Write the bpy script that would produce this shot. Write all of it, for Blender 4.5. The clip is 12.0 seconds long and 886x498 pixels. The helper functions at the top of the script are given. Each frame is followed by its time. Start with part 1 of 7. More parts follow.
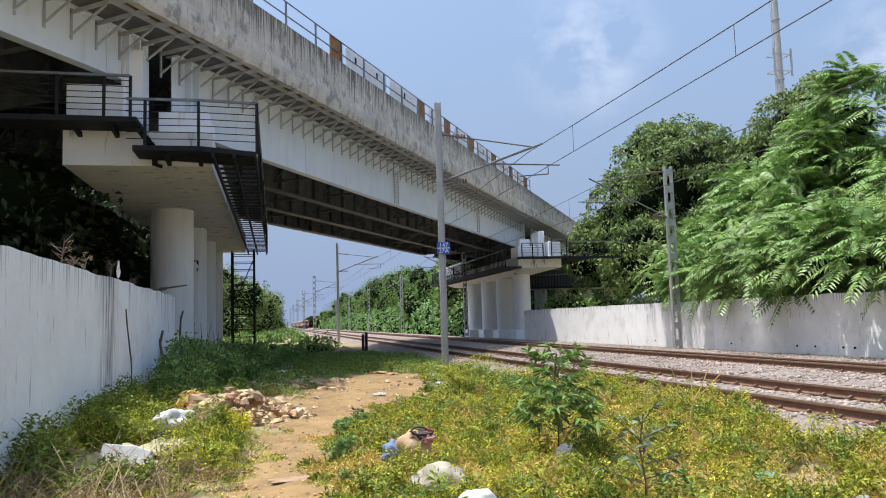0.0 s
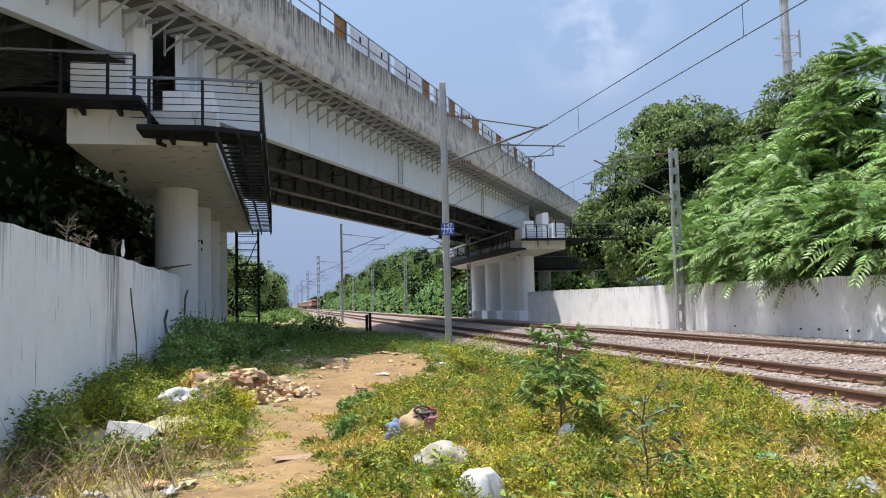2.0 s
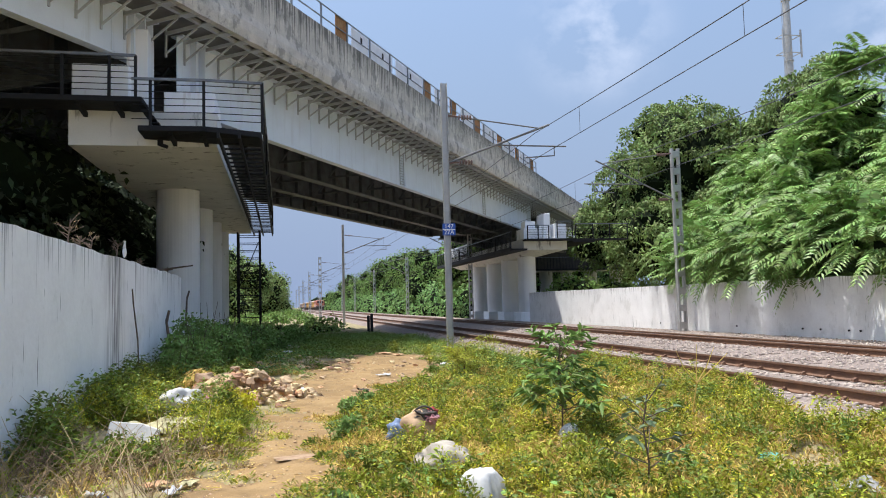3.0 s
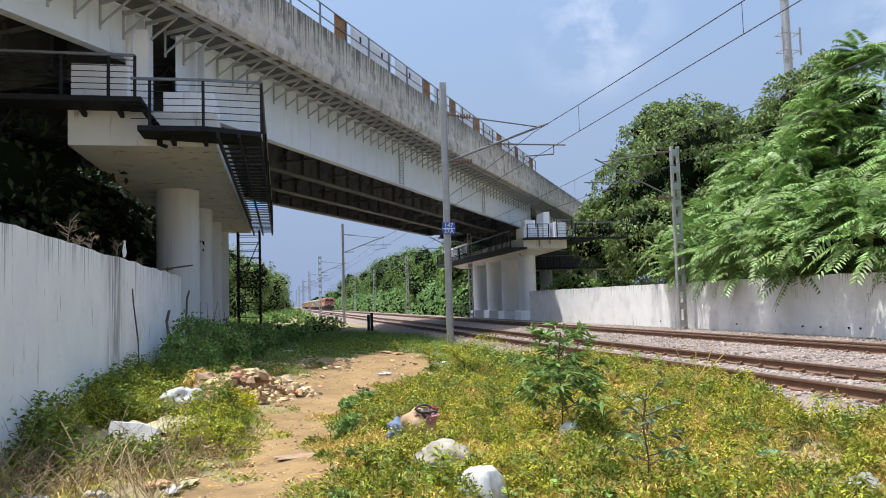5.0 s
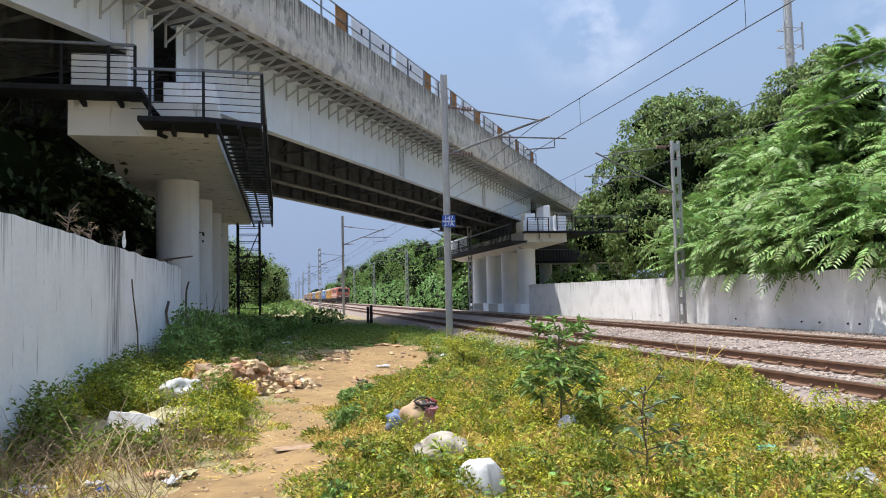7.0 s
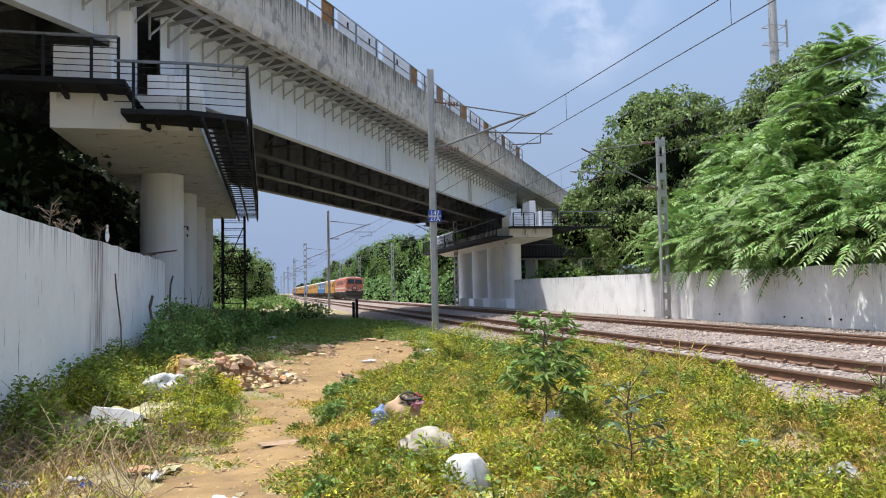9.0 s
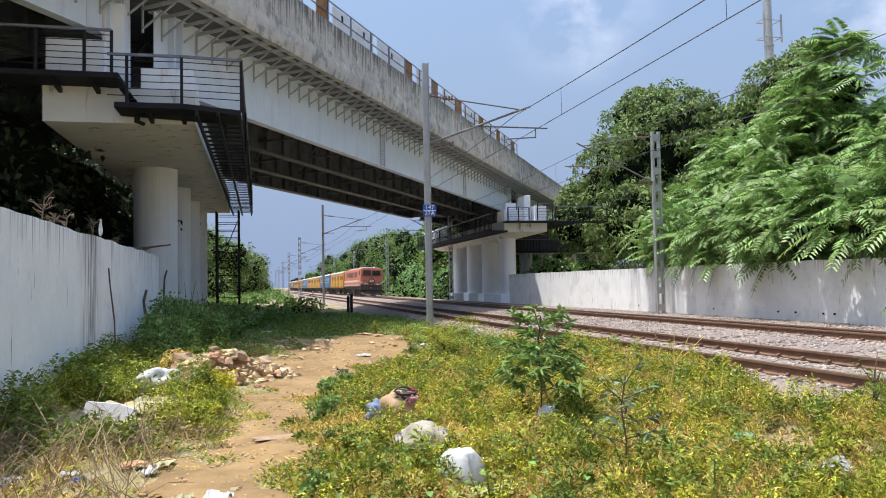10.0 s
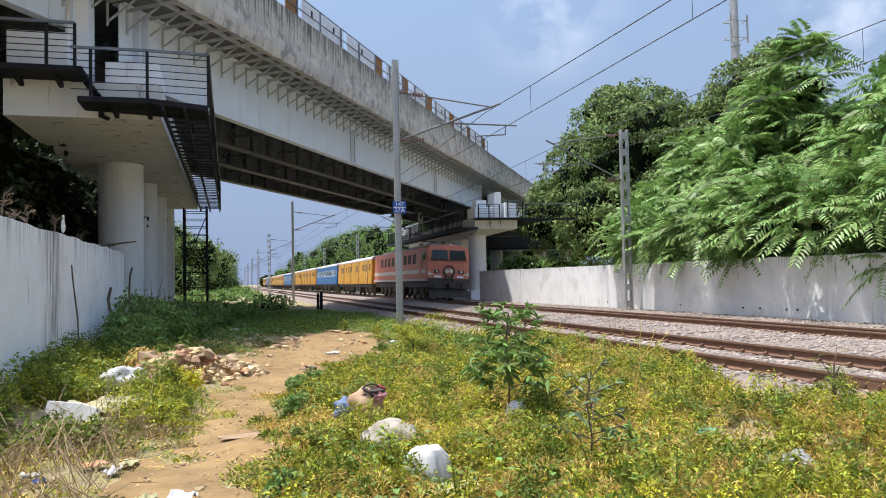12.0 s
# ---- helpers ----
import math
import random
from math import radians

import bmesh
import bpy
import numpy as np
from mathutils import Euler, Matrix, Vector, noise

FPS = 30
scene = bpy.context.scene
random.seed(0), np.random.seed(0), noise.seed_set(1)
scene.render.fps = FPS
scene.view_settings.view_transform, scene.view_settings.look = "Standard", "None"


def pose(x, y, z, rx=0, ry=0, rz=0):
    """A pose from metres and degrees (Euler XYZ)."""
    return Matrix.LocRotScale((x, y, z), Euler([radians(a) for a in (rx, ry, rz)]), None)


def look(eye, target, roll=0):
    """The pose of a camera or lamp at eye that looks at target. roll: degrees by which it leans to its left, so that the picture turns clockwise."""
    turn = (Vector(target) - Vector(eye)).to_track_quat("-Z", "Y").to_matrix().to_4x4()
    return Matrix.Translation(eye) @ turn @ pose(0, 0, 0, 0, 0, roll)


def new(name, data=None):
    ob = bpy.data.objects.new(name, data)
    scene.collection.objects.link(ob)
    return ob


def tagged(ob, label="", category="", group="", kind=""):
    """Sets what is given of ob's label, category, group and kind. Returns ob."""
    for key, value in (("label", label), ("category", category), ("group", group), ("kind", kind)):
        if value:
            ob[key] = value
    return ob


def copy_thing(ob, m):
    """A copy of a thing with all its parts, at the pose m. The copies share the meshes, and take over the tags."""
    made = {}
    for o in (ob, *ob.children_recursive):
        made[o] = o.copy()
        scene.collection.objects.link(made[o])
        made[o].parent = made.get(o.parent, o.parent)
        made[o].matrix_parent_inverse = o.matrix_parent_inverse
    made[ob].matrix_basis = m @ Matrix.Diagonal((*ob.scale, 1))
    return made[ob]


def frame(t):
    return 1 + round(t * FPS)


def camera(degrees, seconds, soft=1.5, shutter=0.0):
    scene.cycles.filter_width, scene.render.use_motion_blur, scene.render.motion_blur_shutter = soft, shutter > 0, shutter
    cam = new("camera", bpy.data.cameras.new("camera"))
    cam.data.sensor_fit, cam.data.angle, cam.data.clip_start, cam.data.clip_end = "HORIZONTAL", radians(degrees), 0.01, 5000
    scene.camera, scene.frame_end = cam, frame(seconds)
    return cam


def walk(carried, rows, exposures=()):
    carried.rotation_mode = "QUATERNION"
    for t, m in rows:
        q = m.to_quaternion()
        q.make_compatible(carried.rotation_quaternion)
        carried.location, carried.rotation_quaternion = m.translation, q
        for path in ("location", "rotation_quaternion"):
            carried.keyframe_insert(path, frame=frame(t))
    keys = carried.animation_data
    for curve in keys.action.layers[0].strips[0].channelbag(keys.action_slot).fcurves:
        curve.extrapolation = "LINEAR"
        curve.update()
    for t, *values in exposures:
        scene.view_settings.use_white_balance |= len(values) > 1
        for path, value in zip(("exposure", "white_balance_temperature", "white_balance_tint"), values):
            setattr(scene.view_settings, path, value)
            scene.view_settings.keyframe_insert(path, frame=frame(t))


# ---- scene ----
cam = camera(60.291, 12.0, soft=1.0)
PATH = [  # seconds, place, turn
    (0.0, -0.006, -0.004, 1.875, 95.417, 1.747, -12.351),
    (0.5, -0.000, 0.003, 1.874, 95.276, 1.715, -12.211),
    (1.0, 0.001, 0.000, 1.866, 94.981, 1.537, -12.200),
    (1.5, -0.004, 0.013, 1.861, 94.427, 1.348, -12.145),
    (2.0, -0.004, 0.005, 1.864, 94.016, 1.403, -12.077),
    (2.5, 0.001, 0.009, 1.861, 94.018, 1.552, -11.995),
    (3.0, 0.002, 0.003, 1.855, 94.084, 1.507, -11.949),
    (5.0, 0.004, -0.007, 1.850, 94.012, 1.697, -11.941),
    (5.5, 0.004, -0.008, 1.851, 93.874, 1.625, -11.965),
    (6.0, 0.001, -0.006, 1.853, 93.812, 1.440, -11.888),
    (6.5, 0.000, 0.000, 1.850, 93.658, 1.341, -11.890),
    (7.0, 0.004, 0.004, 1.849, 93.474, 1.296, -11.984),
    (9.0, 0.005, 0.015, 1.850, 93.071, 1.183, -13.050),
    (9.5, 0.005, 0.021, 1.847, 92.840, 1.152, -13.233),
    (10.0, 0.005, 0.035, 1.848, 92.655, 1.163, -13.454),
    (10.5, 0.007, 0.041, 1.845, 92.499, 1.201, -13.721),
    (11.0, 0.007, 0.025, 1.846, 92.380, 1.202, -14.106),
    (11.5, 0.023, 0.029, 1.848, 92.307, 1.214, -14.663),
    (12.0, 0.038, 0.027, 1.851, 92.368, 1.236, -15.629),
]
walk(cam, [(t, pose(*p)) for t, *p in PATH], [(0.0, 0.55, 6080, 10), (12.0, 0.57, 6080, 10)])

# ---- light ----
SUN_DIR = Vector((-0.29, 0.08, 1.0)).normalized()
sun_data = bpy.data.lights.new("sun", "SUN")
sun_data.energy, sun_data.angle, sun_data.color = 3.6, radians(0.6), (1.0, 0.94, 0.84)
sun = new("sun", sun_data)
sun.matrix_world = look(SUN_DIR * 200, (0, 0, 0))

world = bpy.data.worlds.new("world")
scene.world = world
world.use_nodes = True
wn, wl = world.node_tree.nodes, world.node_tree.links
wn.clear()
sky = wn.new("ShaderNodeTexSky")
sky.sky_type, sky.sun_disc = "NISHITA", False
sky.sun_elevation = math.asin(SUN_DIR.z)
sky.sun_rotation = math.atan2(SUN_DIR.x, SUN_DIR.y)
sky.air_density, sky.dust_density, sky.ozone_density = 1.5, 5.0, 4.0
w_coord = wn.new("ShaderNodeTexCoord")
w_map = wn.new("ShaderNodeMapping")
w_map.inputs["Scale"].default_value = (6.5, 6.5, 9.0)
w_map.inputs["Location"].default_value = (0.35, 0.1, 0.0)
w_noise = wn.new("ShaderNodeTexNoise")
w_noise.inputs["Scale"].default_value = 1.5
w_noise.inputs["Detail"].default_value = 7
w_noise.inputs["Roughness"].default_value = 0.55
w_ramp = wn.new("ShaderNodeValToRGB")
w_ramp.color_ramp.elements[0].position, w_ramp.color_ramp.elements[1].position = 0.42, 0.60
w_mix = wn.new("ShaderNodeMixRGB")
w_mix.inputs["Color2"].default_value = (4.3, 4.5, 5.1, 1)
w_bg = wn.new("ShaderNodeBackground")
w_bg.inputs["Strength"].default_value = 0.15
w_out = wn.new("ShaderNodeOutputWorld")
wl.new(w_coord.outputs["Generated"], w_map.inputs["Vector"])
wl.new(w_map.outputs["Vector"], w_noise.inputs["Vector"])
wl.new(w_noise.outputs["Fac"], w_ramp.inputs["Fac"])
# two loose patches of thin cloud
w_sum = None
for direction, size, amount in (((0.385, 0.862, 0.335), 0.115, 0.62), ((0.68, 0.685, 0.275), 0.12, 0.6)):
    w_dist = wn.new("ShaderNodeVectorMath")
    w_dist.operation = "DISTANCE"
    w_dist.inputs[1].default_value = direction
    w_fade = wn.new("ShaderNodeMapRange")
    w_fade.interpolation_type = "SMOOTHSTEP"
    w_fade.inputs["From Min"].default_value, w_fade.inputs["From Max"].default_value = size, 0.0
    w_fade.inputs["To Max"].default_value = amount
    wl.new(w_coord.outputs["Generated"], w_dist.inputs[0])
    wl.new(w_dist.outputs["Value"], w_fade.inputs["Value"])
    if w_sum:
        w_add = wn.new("ShaderNodeMath")
        wl.new(w_sum, w_add.inputs[0])
        wl.new(w_fade.outputs[0], w_add.inputs[1])
        w_sum = w_add.outputs[0]
    else:
        w_sum = w_fade.outputs[0]
w_mul = wn.new("ShaderNodeMath")
w_mul.operation = "MULTIPLY"
wl.new(w_sum, w_mul.inputs[0])
wl.new(w_ramp.outputs["Color"], w_mul.inputs[1])
wl.new(w_mul.outputs[0], w_mix.inputs["Fac"])
# bluish haze low over the horizon, all round
w_sep = wn.new("ShaderNodeSeparateXYZ")
wl.new(w_coord.outputs["Generated"], w_sep.inputs[0])
w_low = wn.new("ShaderNodeMapRange")
w_low.interpolation_type = "SMOOTHSTEP"
w_low.inputs["From Min"].default_value, w_low.inputs["From Max"].default_value = 0.80, -0.02
w_low.inputs["To Max"].default_value = 0.95
wl.new(w_sep.outputs["Z"], w_low.inputs["Value"])
w_haze = wn.new("ShaderNodeMixRGB")
w_haze.inputs["Color2"].default_value = (1.60, 2.0, 2.86, 1)
wl.new(w_low.outputs[0], w_haze.inputs["Fac"])
wl.new(sky.outputs["Color"], w_haze.inputs["Color1"])
wl.new(w_haze.outputs["Color"], w_mix.inputs["Color1"])
wl.new(w_mix.outputs["Color"], w_bg.inputs["Color"])
wl.new(w_bg.outputs["Background"], w_out.inputs["Surface"])


# ---- materials ----
def mat(name, c1, c2=None, scale=3.0, rough=0.8, metal=0.0, bump=0.2, fine=40.0, stretch=(1, 1, 1),
        streak=None, streak_amount=0.5, streak_scale=(2.5, 2.5, 0.12), rand=0.0, island=0.0, translucent=0.0, stain=None, stain_lo=0.55, stain_hi=0.7, streak_lo=0.5, streak_hi=0.72, blot=None, spec=0.5, drip=None):
    """Principled material: two colours mixed by coarse and fine noise, optional vertical streaks and stains, bump."""
    m = bpy.data.materials.new(name)
    m.use_nodes = True
    n, l = m.node_tree.nodes, m.node_tree.links
    b = n["Principled BSDF"]
    b.inputs["Roughness"].default_value, b.inputs["Metallic"].default_value = rough, metal
    b.inputs["Specular IOR Level"].default_value = spec
    c2 = c2 or tuple(x * 0.8 for x in c1)
    co = n.new("ShaderNodeTexCoord")
    mp = n.new("ShaderNodeMapping")
    mp.inputs["Scale"].default_value = stretch
    l.new(co.outputs["Object"], mp.inputs["Vector"])
    na, nb = n.new("ShaderNodeTexNoise"), n.new("ShaderNodeTexNoise")
    na.inputs["Scale"].default_value, nb.inputs["Scale"].default_value = scale, fine
    na.inputs["Detail"].default_value, nb.inputs["Detail"].default_value = 6, 3
    l.new(mp.outputs["Vector"], na.inputs["Vector"])
    l.new(mp.outputs["Vector"], nb.inputs["Vector"])
    add = n.new("ShaderNodeMath")
    add.operation = "MULTIPLY_ADD"
    add.inputs[1].default_value, add.inputs[2].default_value = 0.45, -0.22
    l.new(nb.outputs["Fac"], add.inputs[0])
    s = n.new("ShaderNodeMath")
    s.operation = "ADD"
    l.new(na.outputs["Fac"], s.inputs[0])
    l.new(add.outputs[0], s.inputs[1])
    rp = n.new("ShaderNodeMapRange")
    rp.inputs["From Min"].default_value, rp.inputs["From Max"].default_value = 0.3, 0.72
    l.new(s.outputs[0], rp.inputs["Value"])
    mx = n.new("ShaderNodeMixRGB")
    mx.inputs["Color1"].default_value, mx.inputs["Color2"].default_value = (*c1, 1), (*c2, 1)
    l.new(rp.outputs[0], mx.inputs["Fac"])
    out = mx.outputs["Color"]
    if streak:
        sm = n.new("ShaderNodeMapping")
        sm.inputs["Scale"].default_value = streak_scale
        l.new(co.outputs["Object"], sm.inputs["Vector"])
        sn = n.new("ShaderNodeTexNoise")
        sn.inputs["Scale"].default_value, sn.inputs["Detail"].default_value = 1.0, 8
        sn.inputs["Roughness"].default_value = 0.65
        l.new(sm.outputs["Vector"], sn.inputs["Vector"])
        sr = n.new("ShaderNodeMapRange")
        sr.inputs["From Min"].default_value, sr.inputs["From Max"].default_value = streak_lo, streak_hi
        sr.inputs["To Max"].default_value = streak_amount
        l.new(sn.outputs["Fac"], sr.inputs["Value"])
        m2 = n.new("ShaderNodeMixRGB")
        m2.inputs["Color2"].default_value = (*streak, 1)
        l.new(sr.outputs[0], m2.inputs["Fac"])
        l.new(out, m2.inputs["Color1"])
        out = m2.outputs["Color"]
    if stain:
        tn = n.new("ShaderNodeTexNoise")
        tn.inputs["Scale"].default_value, tn.inputs["Detail"].default_value = 0.9, 9
        tn.inputs["Roughness"].default_value = 0.7
        l.new(co.outputs["Object"], tn.inputs["Vector"])
        tr = n.new("ShaderNodeMapRange")
        tr.inputs["From Min"].default_value, tr.inputs["From Max"].default_value = stain_lo, stain_hi
        l.new(tn.outputs["Fac"], tr.inputs["Value"])
        m3 = n.new("ShaderNodeMixRGB")
        m3.inputs["Color2"].default_value = (*stain, 1)
        l.new(tr.outputs[0], m3.inputs["Fac"])
        l.new(out, m3.inputs["Color1"])
        out = m3.outputs["Color"]
    if drip:
        # run-down marks that start at the top edge and end at uneven heights
        z_top, reach, tone, amount, start = drip
        dm = n.new("ShaderNodeMapping")
        dm.inputs["Scale"].default_value = (13, 13, 0.35)
        l.new(co.outputs["Object"], dm.inputs["Vector"])
        dn = n.new("ShaderNodeTexNoise")
        dn.inputs["Scale"].default_value, dn.inputs["Detail"].default_value, dn.inputs["Roughness"].default_value = 1.0, 6, 0.6
        l.new(dm.outputs["Vector"], dn.inputs["Vector"])
        dz = n.new("ShaderNodeSeparateXYZ")
        l.new(co.outputs["Object"], dz.inputs[0])
        need = n.new("ShaderNodeMapRange")
        need.inputs["From Min"].default_value, need.inputs["From Max"].default_value = z_top, z_top - reach
        need.inputs["To Min"].default_value, need.inputs["To Max"].default_value = start, 0.68
        l.new(dz.outputs["Z"], need.inputs["Value"])
        over = n.new("ShaderNodeMath")
        over.operation = "SUBTRACT"
        l.new(dn.outputs["Fac"], over.inputs[0])
        l.new(need.outputs[0], over.inputs[1])
        df = n.new("ShaderNodeMapRange")
        df.inputs["From Min"].default_value, df.inputs["From Max"].default_value = 0.0, 0.10
        df.inputs["To Max"].default_value = amount
        l.new(over.outputs[0], df.inputs["Value"])
        m5 = n.new("ShaderNodeMixRGB")
        m5.inputs["Color2"].default_value = (*tone, 1)
        l.new(df.outputs[0], m5.inputs["Fac"])
        l.new(out, m5.inputs["Color1"])
        out = m5.outputs["Color"]
    if blot:
        at_y, half, tone = blot
        sx = n.new("ShaderNodeSeparateXYZ")
        l.new(co.outputs["Object"], sx.inputs[0])
        dist = n.new("ShaderNodeMath")
        dist.operation = "SUBTRACT"
        dist.inputs[1].default_value = at_y
        l.new(sx.outputs["Y"], dist.inputs[0])
        ab = n.new("ShaderNodeMath")
        ab.operation = "ABSOLUTE"
        l.new(dist.outputs[0], ab.inputs[0])
        bn_map = n.new("ShaderNodeMapping")
        bn_map.inputs["Scale"].default_value = (4, 7, 0.9)
        l.new(co.outputs["Object"], bn_map.inputs["Vector"])
        bn = n.new("ShaderNodeTexNoise")
        bn.inputs["Scale"].default_value, bn.inputs["Detail"].default_value = 1.0, 7
        l.new(bn_map.outputs["Vector"], bn.inputs["Vector"])
        near = n.new("ShaderNodeMapRange")
        near.interpolation_type = "SMOOTHSTEP"
        near.inputs["From Min"].default_value, near.inputs["From Max"].default_value = half, 0.0
        l.new(ab.outputs[0], near.inputs["Value"])
        grain = n.new("ShaderNodeMapRange")
        grain.inputs["From Min"].default_value, grain.inputs["From Max"].default_value = 0.36, 0.66
        l.new(bn.outputs["Fac"], grain.inputs["Value"])
        both = n.new("ShaderNodeMath")
        both.operation = "MULTIPLY"
        l.new(near.outputs[0], both.inputs[0])
        l.new(grain.outputs[0], both.inputs[1])
        m4 = n.new("ShaderNodeMixRGB")
        m4.inputs["Color2"].default_value = (*tone, 1)
        l.new(both.outputs[0], m4.inputs["Fac"])
        l.new(out, m4.inputs["Color1"])
        out = m4.outputs["Color"]
    for amount, source in ((rand, "obj"), (island, "isl")):
        if amount:
            src = n.new("ShaderNodeObjectInfo").outputs["Random"] if source == "obj" else n.new("ShaderNodeNewGeometry").outputs["Random Per Island"]
            hv = n.new("ShaderNodeHueSaturation")
            vr = n.new("ShaderNodeMapRange")
            vr.inputs["To Min"].default_value, vr.inputs["To Max"].default_value = 1 - amount, 1 + amount
            l.new(src, vr.inputs["Value"])
            l.new(vr.outputs[0], hv.inputs["Value"])
            hr = n.new("ShaderNodeMapRange")
            hr.inputs["To Min"].default_value, hr.inputs["To Max"].default_value = 0.5 - amount * 0.05, 0.5 + amount * 0.05
            l.new(src, hr.inputs["Value"])
            l.new(hr.outputs[0], hv.inputs["Hue"])
            l.new(out, hv.inputs["Color"])
            out = hv.outputs["Color"]
    l.new(out, b.inputs["Base Color"])
    if bump:
        bp = n.new("ShaderNodeBump")
        bp.inputs["Strength"].default_value, bp.inputs["Distance"].default_value = bump, 0.02
        l.new(s.outputs[0], bp.inputs["Height"])
        l.new(bp.outputs["Normal"], b.inputs["Normal"])
    if translucent:
        tl = n.new("ShaderNodeBsdfTranslucent")
        l.new(out, tl.inputs["Color"])
        ms = n.new("ShaderNodeMixShader")
        ms.inputs["Fac"].default_value = translucent
        l.new(b.outputs["BSDF"], ms.inputs[1])
        l.new(tl.outputs["BSDF"], ms.inputs[2])
        l.new(ms.outputs["Shader"], n["Material Output"].inputs["Surface"])
    return m


M_GIRDER = mat("girder_paint", (0.80, 0.86, 0.93), (0.73, 0.78, 0.85), 1.2, 0.4, 0, 0.05, streak=(0.45, 0.44, 0.43), streak_amount=0.4, streak_scale=(3.5, 3.5, 0.25), streak_lo=0.55, streak_hi=0.75)
# brown-stained inner steel, its base darkened to carry the shade beneath the deck
M_STEEL_IN = mat("shaded_inner_steel", (0.135, 0.145, 0.155), (0.075, 0.08, 0.085), 2, 0.65, 0, 0.1, stain=(0.09, 0.075, 0.062), spec=0.3)
M_BRACKET = mat("bracket_paint", (0.50, 0.52, 0.54), (0.36, 0.365, 0.37), 3, 0.6, 0, 0.1, stain=(0.24, 0.19, 0.15), stain_lo=0.58, stain_hi=0.7)
M_CONC = mat("weathered_concrete", (0.64, 0.59, 0.52), (0.43, 0.40, 0.36), 1.8, 0.92, 0, 1.0, 26, streak=(0.17, 0.16, 0.15), streak_amount=0.6, streak_scale=(2.2, 2.2, 1.8), streak_lo=0.52, streak_hi=0.60, stain=(0.70, 0.65, 0.57), stain_lo=0.56, stain_hi=0.64, drip=(11.85, 1.75, (0.10, 0.095, 0.085), 0.85, 0.40))
# slab concrete toned down: the overhang's shadow is in this colour
M_SOFFIT = mat("shaded_deck_soffit", (0.17, 0.165, 0.16), (0.11, 0.105, 0.10), 2, 0.9, 0, 0.2)
M_PIER = mat("pier_concrete", (0.74, 0.73, 0.69), (0.62, 0.61, 0.58), 0.8, 0.85, 0, 0.15, 30, streak=(0.10, 0.09, 0.08), streak_amount=0.75, streak_scale=(2.2, 2.2, 0.45), streak_lo=0.575, streak_hi=0.66)
M_PIER_W = mat("pier_whitewash", (0.82, 0.82, 0.82), (0.74, 0.74, 0.74), 0.8, 0.8, 0, 0.1, 30, streak=(0.48, 0.48, 0.47), streak_amount=0.3)
M_WHITE = mat("white_paint", (0.92, 0.93, 0.95), (0.87, 0.88, 0.90), 1, 0.6, 0, 0.06, streak=(0.42, 0.33, 0.25), streak_amount=0.5, streak_scale=(4, 4, 0.4), streak_lo=0.57, streak_hi=0.72)
M_WALL = mat("whitewashed_wall", (0.90, 0.90, 0.89), (0.80, 0.80, 0.79), 1.3, 0.9, 0, 0.4, 11, streak=(0.14, 0.14, 0.135), streak_amount=0.6, streak_scale=(5.0, 5.0, 0.7), streak_lo=0.60, streak_hi=0.70, stain=(0.72, 0.72, 0.70), stain_lo=0.55, stain_hi=0.64, drip=(2.42, 0.7, (0.30, 0.29, 0.28), 0.7, 0.48))
M_WALL_L = mat("drip_stained_wall", (0.88, 0.88, 0.88), (0.80, 0.80, 0.80), 1.3, 0.9, 0, 0.5, 11, streak=(0.05, 0.05, 0.055), streak_amount=0.8, streak_scale=(7.0, 7.0, 0.8), streak_lo=0.645, streak_hi=0.70, stain=(0.70, 0.70, 0.69), stain_lo=0.55, stain_hi=0.66, blot=(14.1, 1.1, (0.10, 0.10, 0.10)), drip=(2.82, 1.0, (0.20, 0.20, 0.20), 0.7, 0.50))
M_BLACK = mat("black_steel", (0.014, 0.015, 0.018), (0.024, 0.024, 0.027), 4, 0.75, 0, 0.05, spec=0.2)
M_GREYRAIL = mat("grey_rail_paint", (0.20, 0.22, 0.25), (0.14, 0.15, 0.17), 4, 0.45, 0.2, 0.05)
M_RUST = mat("rust", (0.27, 0.12, 0.05), (0.38, 0.22, 0.10), 6, 0.9, 0.1, 0.3)
M_RAILRUST = mat("rail_rust", (0.20, 0.11, 0.065), (0.13, 0.075, 0.05), 5, 0.8, 0.1, 0.15)
M_RAILTOP = mat("rail_head", (0.35, 0.27, 0.22), (0.25, 0.18, 0.14), 8, 0.4, 0.5, 0.05)
M_SLEEPER = mat("sleeper_concrete", (0.42, 0.36, 0.30), (0.30, 0.25, 0.21), 4, 0.9, 0, 0.3)
M_BALLAST = mat("ballast", (0.30, 0.24, 0.205), (0.16, 0.13, 0.11), 9, 0.95, 0, 1.0, 60)
M_STONE = mat("ballast_stone", (0.37, 0.31, 0.265), (0.27, 0.22, 0.185), 8, 0.9, 0, 0.3, island=0.3)
M_DIRT = mat("dry_dirt", (0.335, 0.222, 0.096), (0.255, 0.162, 0.066), 2.6, 0.95, 0, 1.0, 45, stain=(0.19, 0.12, 0.05), stain_lo=0.46, stain_hi=0.64)
M_MAST = mat("galvanised_steel", (0.50, 0.50, 0.49), (0.40, 0.39, 0.37), 3, 0.45, 0.5, 0.1, streak=(0.27, 0.21, 0.16), streak_amount=0.4)
M_TUBE = mat("dull_grey_tube", (0.17, 0.17, 0.17), (0.13, 0.13, 0.125), 4, 0.6, 0.2, 0)
M_WIRE = mat("wire", (0.10, 0.10, 0.11), None, 3, 0.5, 0.4, 0)
M_INSUL = mat("insulator", (0.16, 0.09, 0.07), None, 3, 0.3, 0, 0)
